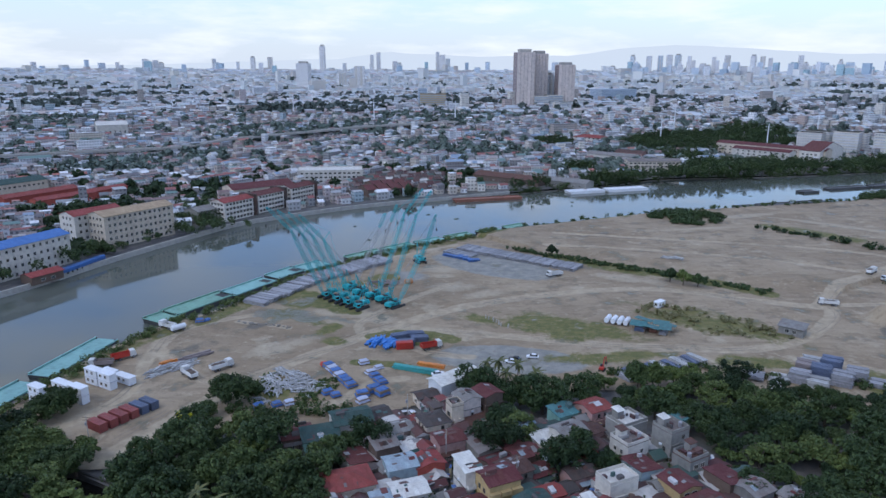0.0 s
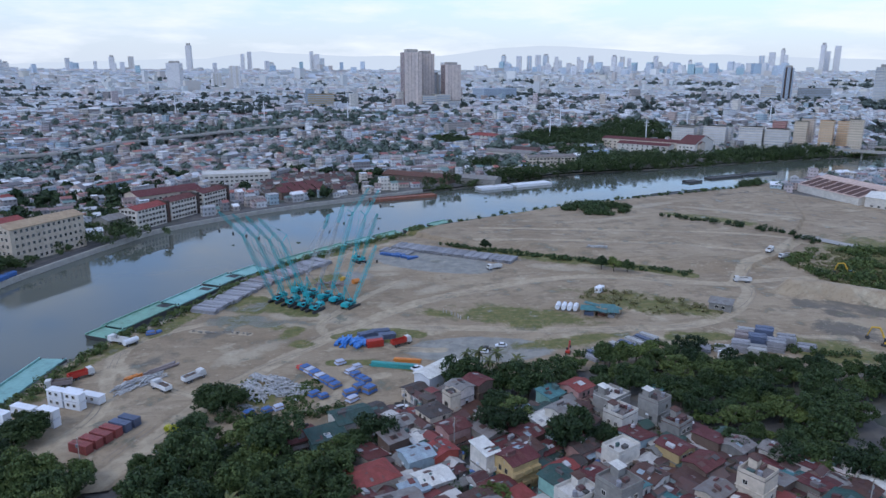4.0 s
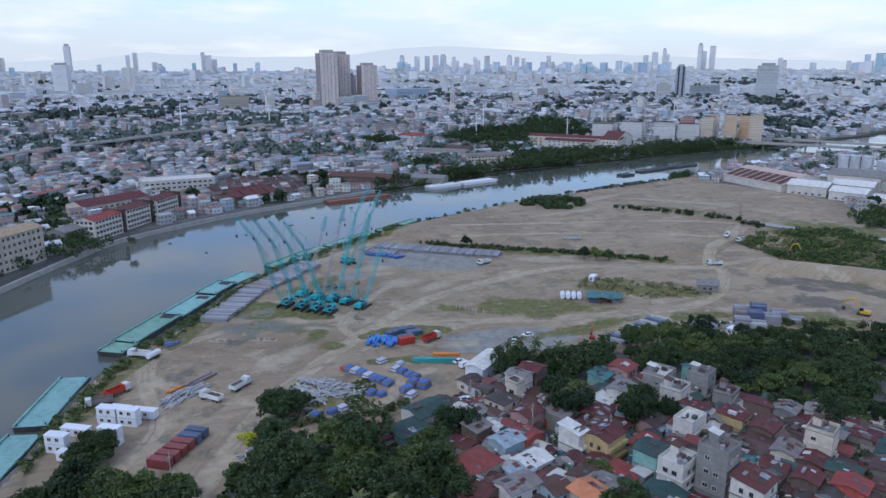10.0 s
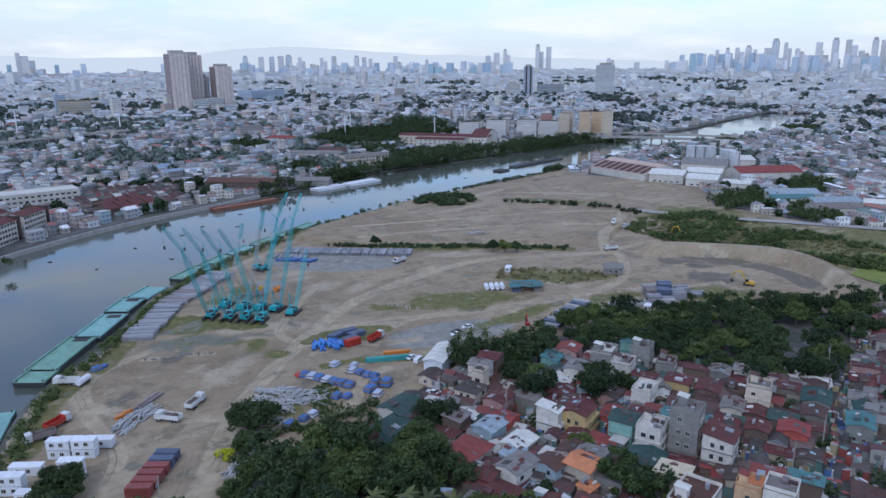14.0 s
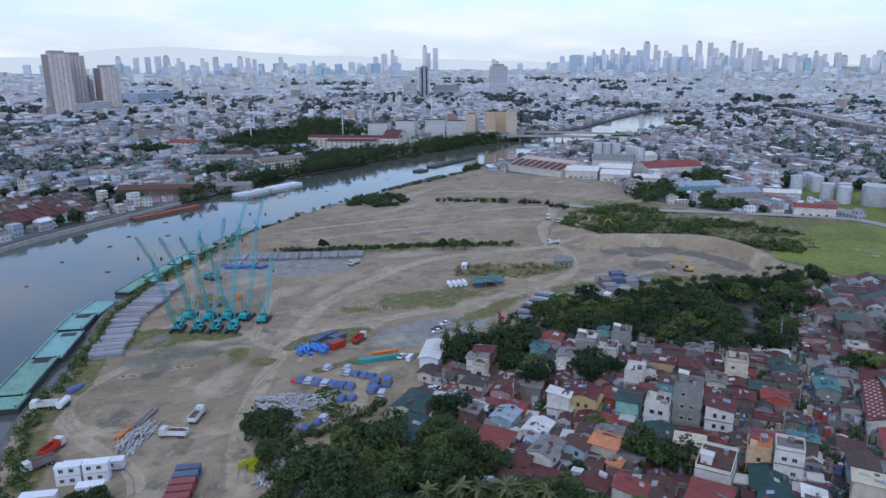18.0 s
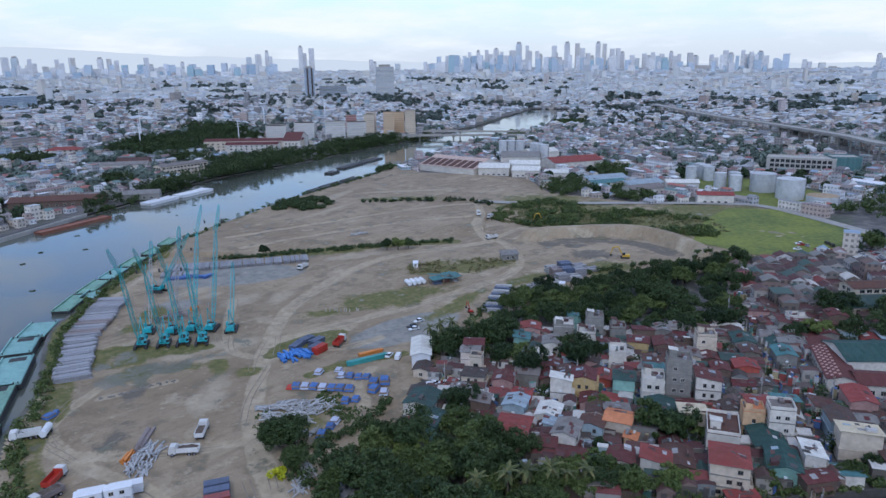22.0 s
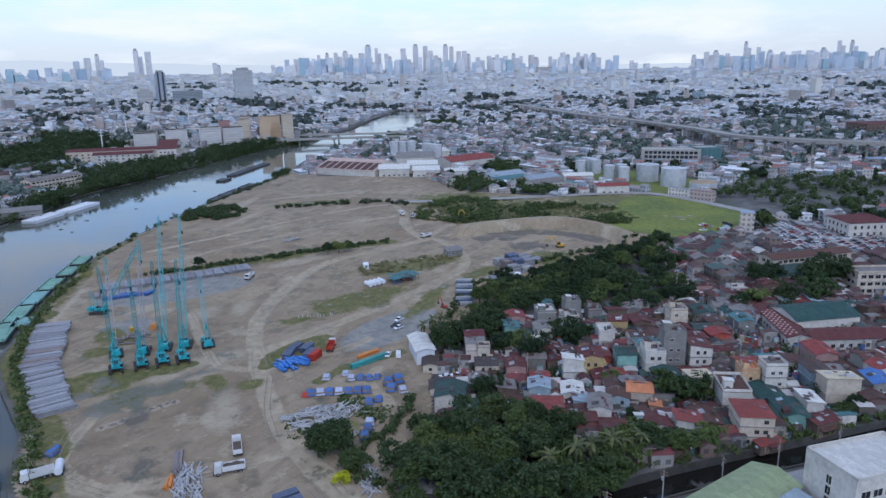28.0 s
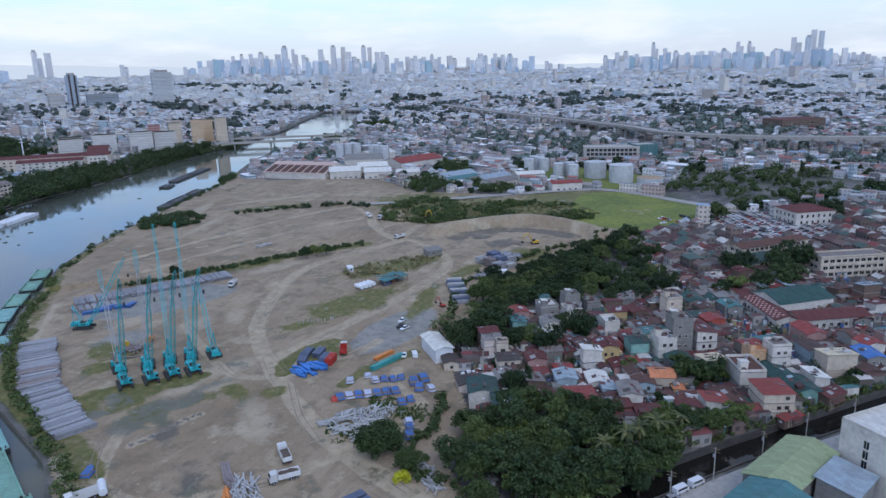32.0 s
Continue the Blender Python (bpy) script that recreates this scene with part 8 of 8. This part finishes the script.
block("white_shed", 3.8, 205.0, 16, 6.5, 5.6, 40, "cabin_white", "roof_white", "gable", 5.2, 4.0, 1.0, 1.0, "SW", "long white metal shed with a white roof", "shed", z=0.3)
block("site_office", -5.2, 196.6, 6.5, 5, 3.4, 27, "wall_cream", "roof_dark", "gable", 3.4, 2.6, 1.2, 1.1, "SW", "small cream office with a dark roof", "hut", z=0.2)
for x, y, r, n, m in ((117, 211, -35, 9, "sheet_grey"), (121, 207, -35, 7, "pipe_grey"), (125, 213, -35, 12, "box_blue"), (130, 209, -35, 10, "sheet_grey"), (122, 217, -35, 11, "sheet_brown"), (131, 218, -35, 13, "box_blue"), (137, 213, -35, 9, "sheet_grey"), (127, 223, -35, 8, "pipe_grey"), (111, 212, -30, 4, "pipe_grey"), (142, 208, -35, 4, "sheet_grey")):
    for j in range(2):
        sheet_stack(x + 1.8 * j, y + 2.6 * j, r + 4 * j, 6, 2.5, n, m, "stacked formwork", "tall stack of grey and rusty formwork frames")
loose_pile("frame_pile", 128, 216, 14, (4, 3, -35), 3.4, 0.22, "barge_rust", "rusty frames lying on top of tall stacks", "steel pile", None, 40, True)
for k in range(12):
    sheet_stack(60.5 + 2.6 * k + rng.normal() * 0.3, 214.5 + 1.15 * k + rng.normal() * 0.3, 117 + rng.normal() * 3, 7.5, 2.2, 4 + k % 3, ("sheet_grey", "box_blue", "pipe_grey")[k % 3], "stacked formwork", "stack of grey formwork panels beside trees")
for k in range(5):
    sheet_stack(98 + 2.0 * k, 217.5 - 0.8 * k, 55 + rng.normal() * 5, 6, 2.2, 4 + k % 2, "sheet_grey", "stacked formwork", "stack of grey formwork panels beside trees")
cabin(108, 206.8, 0, 20, 4.0), cabin(94, 287, 0, 40, 5)
slab_yard = thing("metal_scrap", -67, 167, 0.2, 40, "flat grey heap of sheets in the yard", "scrap")
for i in range(16):
    part("sheet", Geo().box(-1.6, -0.8, 0, 1.6, 0.8, 0.12), "sheet_grey", slab_yard, at=pose(rng.uniform(-5, 5), rng.uniform(-3, 3), 0.1 * (i % 5), rng.normal() * 2, rng.normal() * 2, rng.normal() * 20))

# ---- barges and boats ----
def barge(x, y, rot, length, width, deck, label, hatches=2, hull="barge_hull", free_h=1.6, hold=False):
    e = thing("barge", x, y, -2.0, rot, label, "barge", "barges")
    part("hull", Geo().prism([(-length / 2 + 1.2, -1.2), (length / 2 - 1.2, -1.2), (length / 2, free_h), (-length / 2, free_h)], -width / 2, width / 2), hull, e)
    part("deck", Geo().box(-length / 2 + 0.1, -width / 2 + 0.1, free_h, length / 2 - 0.1, width / 2 - 0.1, free_h + 0.12), deck, e)
    part("coaming", Geo().box(-length / 2 + 0.2, width / 2 - 0.7, free_h + 0.12, length / 2 - 0.2, width / 2 - 0.2, free_h + 0.7), deck, e)
    part("rail", Geo().box(-length / 2 + 0.2, -width / 2 + 0.2, free_h + 0.12, length / 2 - 0.2, -width / 2 + 0.6, free_h + 0.45), deck, e)
    for k in range(hatches):
        u = -length / 2 + length * (k + 0.5) / hatches
        part("hatch", Geo().box(u - length * 0.16, -width * 0.3, free_h + 0.12, u + length * 0.16, width * 0.3, free_h + 0.3), deck, e)
    if hold:
        # Thin dark plate on the deck: the shade of an open hold as colour.
        part("hold", Geo().box(length / 2 - 5.4, -width * 0.3, free_h + 0.12, length / 2 - 1.6, width * 0.22, free_h + 0.16), "track_dark", e, "dark deck plate painted as a shaded open hold")
    for u in (-length / 2 + 0.8, length / 2 - 0.8):
        for s in (-1, 1):
            part("bollard", Geo().cyl((u, s * (width / 2 - 1), free_h + 0.1), (u, s * (width / 2 - 1), free_h + 0.8), 0.2, 8), "barge_hull", e)
    return e


QUAY = spline([(-117.5, 268), (-108, 284), (-97, 303), (-86, 322), (-75, 341), (-62, 357)], 4)
for k, (a, b, m) in enumerate(((0.0, 0.1, "barge_green"), (0.12, 0.38, "barge_green"), (0.40, 0.66, "barge_teal"), (0.67, 0.84, "barge_teal"), (0.85, 1.0, "barge_teal"))):
    p, q = QUAY[int(a * (len(QUAY) - 1))], QUAY[int(b * (len(QUAY) - 1))]
    d = q - p
    barge((p[0] + q[0]) / 2 - 1.5 - 1.2 * (k % 2), (p[1] + q[1]) / 2 + 1 + 0.7 * (k % 2), math.degrees(math.atan2(d[1], d[0])), float(np.linalg.norm(d)) + 1.5, 11, m, "moored barge with a faded %s deck" % ("green" if m == "barge_green" else "teal"), 0, "barge_hull", 2.1, k in (1, 2, 3))
barge(-131.5, 232, 78, 34, 10, "barge_teal", "moored barge with a faded teal deck", 0, "barge_hull", 2.0)
barge(-139, 196, 76, 30, 10, "barge_teal", "moored barge with a faded teal deck", 0, "barge_hull", 2.0)
barge(-147, 168, 66, 24, 9, "barge_green", "moored barge with a faded green deck", 0, "barge_hull", 2.0)
for x, y, r, ln, m in ((-44, 378, 45, 24, "barge_green"), (-26, 395, 42, 22, "barge_green"), (-8, 410, 40, 20, "barge_teal"), (10, 424, 38, 20, "barge_green"), (30, 438, 37, 18, "barge_green"), (48, 452, 38, 18, "barge_green"), (-32, 383, 44, 12, "barge_teal")):
    barge(x, y, r, ln, 8, m, "moored barge with a faded green deck", 1, "barge_hull", 1.6)
barge(36, 556, 17, 58, 8, "barge_rust", "long rust-red barge at the far bank", 3, "barge_rust", 1.6)
for x, y, r, ln in ((122, 594, 19, 34), (160, 606, 18, 40)):
    barge(x, y, r, ln, 11, "cabin_white", "white covered barge at the far bank", 3, "cabin_white", 1.8)
for x, y, r, ln in ((316, 598, 20, 18), (362, 619, 18, 46), (410, 635, 18, 48), (260, 536, 17, 34), (294, 547, 18, 28), (232, 526, 17, 18)):
    barge(x, y, r, ln, 9, "barge_hull", "dark grey barge moored in the river", 2, "barge_hull", 1.2)
for k in range(26):
    t = rng.uniform(0.28, 0.62)
    p = NEAR_BANK[int(t * len(NEAR_BANK))] * 0.45 + FAR_BANK[min(len(FAR_BANK) - 1, int(t * len(FAR_BANK)))] * 0.55
    me = np_mesh("water_weed", *leaf_quads([(p[0] + rng.normal() * 14, p[1] + rng.normal() * 14, -1.95)], [rng.uniform(0.7, 2.0)], 60, 0.3, 0.08), ["leaf_deep"])
    tagged(new("water_weed", me), "dark floating clump of water weed", "water weed", "water weed clumps")

# ---- single trees, palms and scrub ----
for x, y, k, s in ((-66, 197.5, 6, 1.05), (-69.5, 186.5, 6, 0.62), (-113, 188, 6, 0.85), (-117, 184.5, 6, 0.8), (-60.5, 201, 6, 0.5), (-108, 164, 1, 0.9), (-114, 166, 3, 0.9), (-101, 160, 4, 0.9), (-97, 156, 0, 0.9), (-118, 172, 1, 0.9), (-92, 162, 2, 0.9), (-120, 160, 3, 0.9), (-106, 158, 2, 1.0),
                   (31, 157.5, 3, 0.95), (35, 163, 1, 0.9), (41, 156, 0, 0.9), (46, 155, 2, 0.9), (15, 166, 3, 0.9), (20, 173, 1, 1.0), (16, 179, 0, 1.0), (4, 136, 2, 0.9), (8.5, 105, 2, 0.8), (-18.5, 169.5, 3, 0.8), (-24, 168, 0, 0.7),
                   (30, 190, 3, 1.0), (24, 196, 1, 1.0), (9, 199, 4, 0.9), (-27, 110, 4, 0.8), (-31, 118, 0, 0.8), (-22, 104, 2, 0.8), (154, 70, 3, 1.3), (150, 76, 1, 1.2), (137, 97, 3, 1.1), (145, 100, 1, 1.0), (130, 92, 0, 1.0), (286, 33, 3, 1.3), (270, 103, 1, 1.1), (262, 110, 0, 1.0),
                   (1, 116.5, 2, 1.55), (5, 111.5, 3, 0.85), (-20.5, 121, 2, 0.9), (-15.5, 124.5, 5, 0.9), (108, 97, 2, 1.2), (113, 88, 1, 1.0), (124, 76, 3, 1.1), (139, 77, 3, 1.1), (104, 103, 0, 0.9), (60, 372, 5, 0.9), (115, 319, 2, 0.9), (110, 323, 5, 1.0), (121, 316, 5, 1.0)):
    tree(x, y, k, s, "single broad green tree")
for x, y in ((14.3, 210), (18, 208), (24, 207), (28.6, 200), (20, 200), (13, 203), (-46, 129), (-41.5, 125), (-38, 122), (-34.5, 118.5), (-49.5, 132), (-55, 137)):
    palm(x, y, float(rng.uniform(0.85, 1.15)))
scrub("yellow_bush", [(-75.9, 185.3, 1.6, 2.6), (-74.6, 186.4, 1.2, 2.2)], 90, 0.3, "leaf_yellow", "bright yellow-green bush beside the track", "bush")
scrub("bank_scrub", [(x, y, rng.uniform(1.2, 2.6), rng.uniform(1.4, 3.6)) for x, y in along([(-130, 188), (-126, 212), (-119, 240), (-108, 262), (-97, 278), (-86, 298)], 2.6, 1.2) + along([(-84, 300), (-66, 334), (-44, 362), (-10, 393), (30, 424)], 3.2, 1.0)], 26, 0.34, "leaf_mid", "green scrub along the river bank")
scrub("bank_scrub", [(x, y, rng.uniform(1.0, 2.6), rng.uniform(1.2, 4.5)) for x, y in along([(34, 428), (66, 450), (100, 468), (139, 481), (190, 497), (250, 514), (320, 535), (385, 565)], 6.5, 1.6)], 26, 0.4, "leaf_deep", "dark bushes along the river bank")
scrub("thicket", [(166 + 25 * q * math.cos(a), 463 + 21 * q * math.sin(a), 3, rng.uniform(3, 6.5) * (1.1 - 0.5 * q)) for a, q in zip(rng.uniform(0, 6.28, 60), rng.uniform(0, 1, 60) ** 0.5)] + [(338 + rng.normal() * 7, 546 + rng.normal() * 3, 2.5, rng.uniform(4, 8)) for _ in range(16)], 30, 0.5, "leaf_deep", "dark green thicket on the river bank")
scrub("ridge_scrub", [(x, y, rng.uniform(0.8, 2.0), rng.uniform(0.8, 2.6)) for x, y in along([(40, 386), (60, 371), (96, 346), (126, 325), (150, 308)], 1.3, 1.4)], 30, 0.36, "leaf_deep", "scrub along a low earth ridge")
scrub("hedge_scrub", [(x, y, rng.uniform(1.2, 3.0), rng.uniform(1.2, 4.0)) for x, y in along([(205, 436), (222, 412), (240, 388), (262, 356)], 3.0, 3.0)], 24, 0.42, "leaf_deep", "scrub on open ground")
scrub("oval_scrub", [(108 + u * 34 * 0.79 + v * 12 * 0.62, 268 - u * 34 * 0.62 + v * 12 * 0.79, rng.uniform(0.8, 2.0), rng.uniform(0.6, 2.0)) for u, v in rng.uniform(-1, 1, (90, 2)) if u * u + v * v < 1], 22, 0.32, "leaf_dry", "dry scrub and rubble between tracks")
scrub("pipe_scrub", [(-58 + rng.normal() * 3, 205 + rng.normal() * 7, 1.8, 0.6) for _ in range(34)] + [(-42 + rng.normal() * 2, 200 + rng.normal() * 4, 1.9, 0.8) for _ in range(26)] + [(-38 + rng.normal() * 1.5, 210 + rng.normal() * 3, 1.7, 0.6) for _ in range(16)], 16, 0.24, "leaf_bush", "weeds round the pipe heaps")
clear = lambda q: q[line_dist(BUND, q[:, 0], q[:, 1]) > 9]
E_BUSH = [(214, 322), (210, 290), (214, 262), (236, 214), (252, 184), (270, 180), (300, 200), (302, 262), (296, 330), (262, 345)]
spots = [(x, y, rng.uniform(1.0, 3.0), rng.uniform(0.9, 4.2)) for x, y in clear(scatter([E_BUSH], 16)) if noise.noise(Vector((x * 0.045, y * 0.045, 3.3))) > -0.12]
scrub("bush_field", spots[::2], 26, 0.42, "leaf_bush", "green bushes east of the bare ground")
scrub("bush_field", spots[1::2], 26, 0.42, "leaf_mid", "dark green bushes east of the bare ground")
scrub("tall_grass", [(x, y, 2.2, 0.7) for x, y in clear(scatter([E_BUSH], 24))], 22, 0.4, "leaf_dry", "dry tall grass between the bushes", "grass")
scrub("wood_edge", [(x, y, 1.6, 2.4) for x, y in along([(-64, 190), (-44, 188), (-28, 191)], 2.2, 1.0) + along([(6, 205), (40, 213), (88, 222), (112, 214), (134, 209), (168, 192), (200, 160)], 3.0, 1.2) + along([(-84, 158), (-76, 172), (-70, 186)], 2.2, 1.2)], 26, 0.36, "leaf_mid", "green undergrowth at the edge of the trees")
fill_trees([(-112, 168), (-88, 156), (-84, 152), (-92, 152), (-122, 157), (-130, 168)], 6.0, None, (0.7, 0.95), group="trees by the creek")
far_tree_spots = scatter(FAR_WOODS, 36)
rr_ = rng.uniform(3.2, 7.0, len(far_tree_spots))
up_ = rng.uniform(0, 4, len(far_tree_spots)) + rise(far_tree_spots[:, 0], far_tree_spots[:, 1])
for half, mat in ((0, "leaf_mid"), (1, "leaf_deep"), (2, "leaf_bush")):
    own = list(zip(far_tree_spots, rr_, up_))[half::3]
    cs = [(x + rng.normal() * r * 0.4, y + rng.normal() * r * 0.4, float(u) + r * rng.uniform(0.4, 1.5)) for (x, y), r, u in own for _ in range(6)]
    tagged(new("far_wood", np_mesh("far_wood", *leaf_quads(cs, np.repeat(rr_[half::3], 6) * rng.uniform(0.25, 0.5, len(cs)), 22, 0.62), [mat])), "groups of green trees on the far bank", "trees", kind="stuff")
bank_trees = [(p[0] + rng.normal() * 4 - 12, p[1] + rng.normal() * 4 + 8, rng.uniform(2.6, 6.2)) for p in FAR_BANK[14:75] for _ in range(3) if rng.random() < (0.85 if p[0] > -75 else 0.6)]
bank_trees += [(-152 + rng.normal() * 7, 436 + rng.normal() * 9, 4.5) for _ in range(16)]
bank_trees += [(-165 + rng.normal() * 9, 448 + rng.normal() * 8, 5.0) for _ in range(12)] + [(-190 + rng.normal() * 5, 378 + rng.normal() * 6, 3.5) for _ in range(10)] + [(-232 + rng.normal() * 14, 440 + rng.normal() * 14, 4.5) for _ in range(26)] + [(-180 + rng.normal() * 16, 505 + rng.normal() * 14, 4.5) for _ in range(30)] + [(-250 + rng.normal() * 18, 500 + rng.normal() * 14, 4.5) for _ in range(24)]
cs = [(x + rng.normal() * r * 0.3, y + rng.normal() * r * 0.3, r * rng.uniform(0.7, 1.5)) for x, y, r in bank_trees for _ in range(4)]
tagged(new("bank_trees", np_mesh("bank_trees", *leaf_quads(cs, np.repeat([b[2] for b in bank_trees], 4) * 0.5, 30, 0.55), ["leaf_deep"])), "dark street trees on the far bank", "trees", kind="stuff")

east_spots = [(x, y, r) for x, y, r in zip(rng.uniform(290, 525, 420), rng.uniform(-35, 155, 420), rng.uniform(3, 6, 420)) if inside(EAST_WOOD, np.array(x), np.array(y)) and noise.noise(Vector((x * 0.02, y * 0.02, 7.7))) > -0.05]
cs = [(x + rng.normal() * r * 0.35, y + rng.normal() * r * 0.35, r * rng.uniform(0.6, 1.5)) for x, y, r in east_spots for _ in range(4)]
tagged(new("east_wood", np_mesh("east_wood", *leaf_quads(cs, np.repeat([s[2] for s in east_spots], 4) * 0.55, 44, 0.6), ["leaf_mid"])), "dense dark trees east of the grass field", "trees", kind="stuff")
single("yard_grass", Geo().add([(x, y, 0.12) for x, y in TANK_YARD], [tuple(range(len(TANK_YARD)))]), "grass_field", label="rough grass round the storage tanks", category="grass", kind="structure")
single("pond", Geo().add([(133 + 7 * math.cos(a * 0.524), 156 + 5 * math.sin(a * 0.524), 0.12) for a in range(12)], [tuple(range(12))]), "river_water", label="small still pond among trees", category="pond", kind="structure")

for x, y, k, s in ((-122, 150, 1, 0.9), (-113, 149, 4, 0.95), (-105, 150, 2, 1.1), (-97, 147, 1, 0.95), (-90, 143, 4, 0.9), (-127, 158, 2, 1.0), (-100, 142, 3, 0.8), (-82, 137, 2, 1.1), (-110, 141, 1, 0.9), (-36, 121, 1, 0.8), (-30, 117, 3, 0.75), (-24, 112, 0, 0.8), (-18, 103, 2, 0.9), (-26, 118, 4, 0.7), (-33, 126, 1, 0.75), (-28, 124, 2, 0.9), (-3, 86, 2, 0.7), (20, 66, 5, 0.9), (14, 70, 2, 0.7)):
    tree(x, y, k, s, "broad green tree on the creek bank", "trees by the creek")
ne_spots = [(x, y, rng.uniform(2.4, 5.2)) for x, y in scatter(EAST_TREES, 34)]
cs = [(x + rng.normal() * r * 0.4, y + rng.normal() * r * 0.4, r * rng.uniform(0.4, 1.5)) for x, y, r in ne_spots for _ in range(6)]
tagged(new("field_wood", np_mesh("field_wood", *leaf_quads(cs, np.repeat([s[2] for s in ne_spots], 6) * rng.uniform(0.25, 0.5, len(cs)), 30, 0.52), ["leaf_mid"])), "green trees between the site and the warehouses", "trees", kind="stuff")
line_ = [p for p in FAR_BANK if 60 < p[0] < 660]
cs = [(p[0] + 1 + rng.normal() * 3, p[1] - 1.5 + abs(rng.normal()) * 5, rng.uniform(-1.2, 1.5 + 8 * max(0.0, 0.35 + noise.noise(Vector((p[0] * 0.03, 2.0, 0))) + 0.5 * noise.noise(Vector((p[0] * 0.11, 5.0, 0)))))) for p in line_ for _ in range(11) if noise.noise(Vector((p[0] * 0.05, 9.0, 0))) > -0.28]
tagged(new("bank_trees", np_mesh("bank_trees", *leaf_quads(cs, rng.uniform(1.4, 3.4, len(cs)), 26, 0.6), ["leaf_mid"])), "dark trees on the river bank below the housing blocks", "trees", kind="stuff")

# ---- poles and pylons ----
def street_pole(x, y, h=9.0):
    e = thing("utility_pole", x, y, ground_at(x, y), float(rng.random() * 180), "grey concrete utility pole with cross-arms", "pole", "utility poles")
    part("pole", Geo().cyl((0, 0, 0), (0, 0, h), 0.17, 8, r2=0.1), "concrete", e)
    for z in (h - 0.5, h - 1.3):
        part("cross_arm", Geo().box(-1.1, -0.06, z, 1.1, 0.06, z + 0.12), "timber", e)
    part("transformer", Geo().cyl((0.35, 0, h - 2.8), (0.35, 0, h - 1.9), 0.25, 8), "steel_grey", e)


for x, y in ((-94.7, 168), (-10, 183), (1, 163), (10, 143), (28, 124), (44, 100), (54, 82), (64, 104), (90, 118), (114, 132), (-40, 98), (-52, 110), (-26, 86), (-66, 120), (-12, 72), (38, 118), (18, 150), (70, 132)):
    street_pole(x, y, 10.0)
for x, y, h in ((-108, 1100, 36), (18, 1106, 34), (289, 936, 34), (415, 900, 30), (330, 1010, 36), (-250, 1180, 36), (520, 980, 32), (700, 1040, 34)):
    single("power_mast", Geo().cyl((0, 0, 0), (0, 0, h), 1.0, 8, r2=0.5).box(-4, -0.3, h - 4, 4, 0.3, h - 3.4).box(-4, -0.3, h - 8, 4, 0.3, h - 7.4), "cabin_white", pose(x, y, ground_at(x, y)), "tall white power mast over the roofs", "mast", "power masts")
pylon = thing("lattice_pylon", 552, 305, 0, 20, "grey lattice pylon above the houses", "pylon")
part("mast", lattice((0, 0, 0), (0.01, 0, 48), 5, 20, 0.22, 0.3), "steel_grey", pylon)
for z in (34, 40, 46):
    part("cross_arm", Geo().box(-7, -0.3, z, 7, 0.3, z + 0.5), "steel_grey", pylon)

# weeds and small trees on the creek bank and in the yards of the quarter
cb = spline([(-46, 124), (-35, 115), (-21, 100), (-5, 83), (11, 66), (44, 33)], 1.6)
scrub("creek_scrub", [(float(x + rng.normal() * 0.8), float(y + rng.normal() * 0.8), rng.uniform(0.8, 1.6), rng.uniform(0.9, 3.2)) for x, y in cb if rng.random() < 0.75], 30, 0.3, "leaf_mid", "green weeds and small trees along the creek wall")
yards = [(float(x), float(y), rng.uniform(1.0, 2.4), rng.uniform(2.4, 5.0)) for x, y in zip(rng.uniform(-25, 130, 420), rng.uniform(60, 185, 420)) if inside(HOUSES, np.array(x), np.array(y)) and min(math.hypot(x - a, y - b) - r for a, b, r in HOUSE_AT) > -0.6][:70]
scrub("yard_trees", yards, 34, 0.34, "leaf_deep", "small green trees in the yards between houses", "trees")
# line of pale rubble beside the puddle
rub = thing("rubble_line", -72, 263.5, 0, 0, "line of pale concrete rubble beside a puddle", "rubble")
lump = Geo().prism([(-0.5, 0), (0.45, 0), (0.55, 0.35), (0.1, 0.6), (-0.4, 0.5)], -0.4, 0.35).mesh("stone", "dirty_concrete")
rl = spline([(-83.5, 267), (-75, 263.6), (-66, 262.2), (-61, 259.6)], 0.4)
for x, y in rl:
    q = part("stone", lump, None, rub, at=pose(float(x) + 72 + rng.normal() * 0.7, float(y) - 263.5 + rng.normal() * 0.5, ground_at(float(x), float(y)) - 0.1, rng.normal() * 15, rng.normal() * 15, rng.uniform(0, 360)))
    q.scale = (0.3 + 0.7 * rng.random(),) * 3
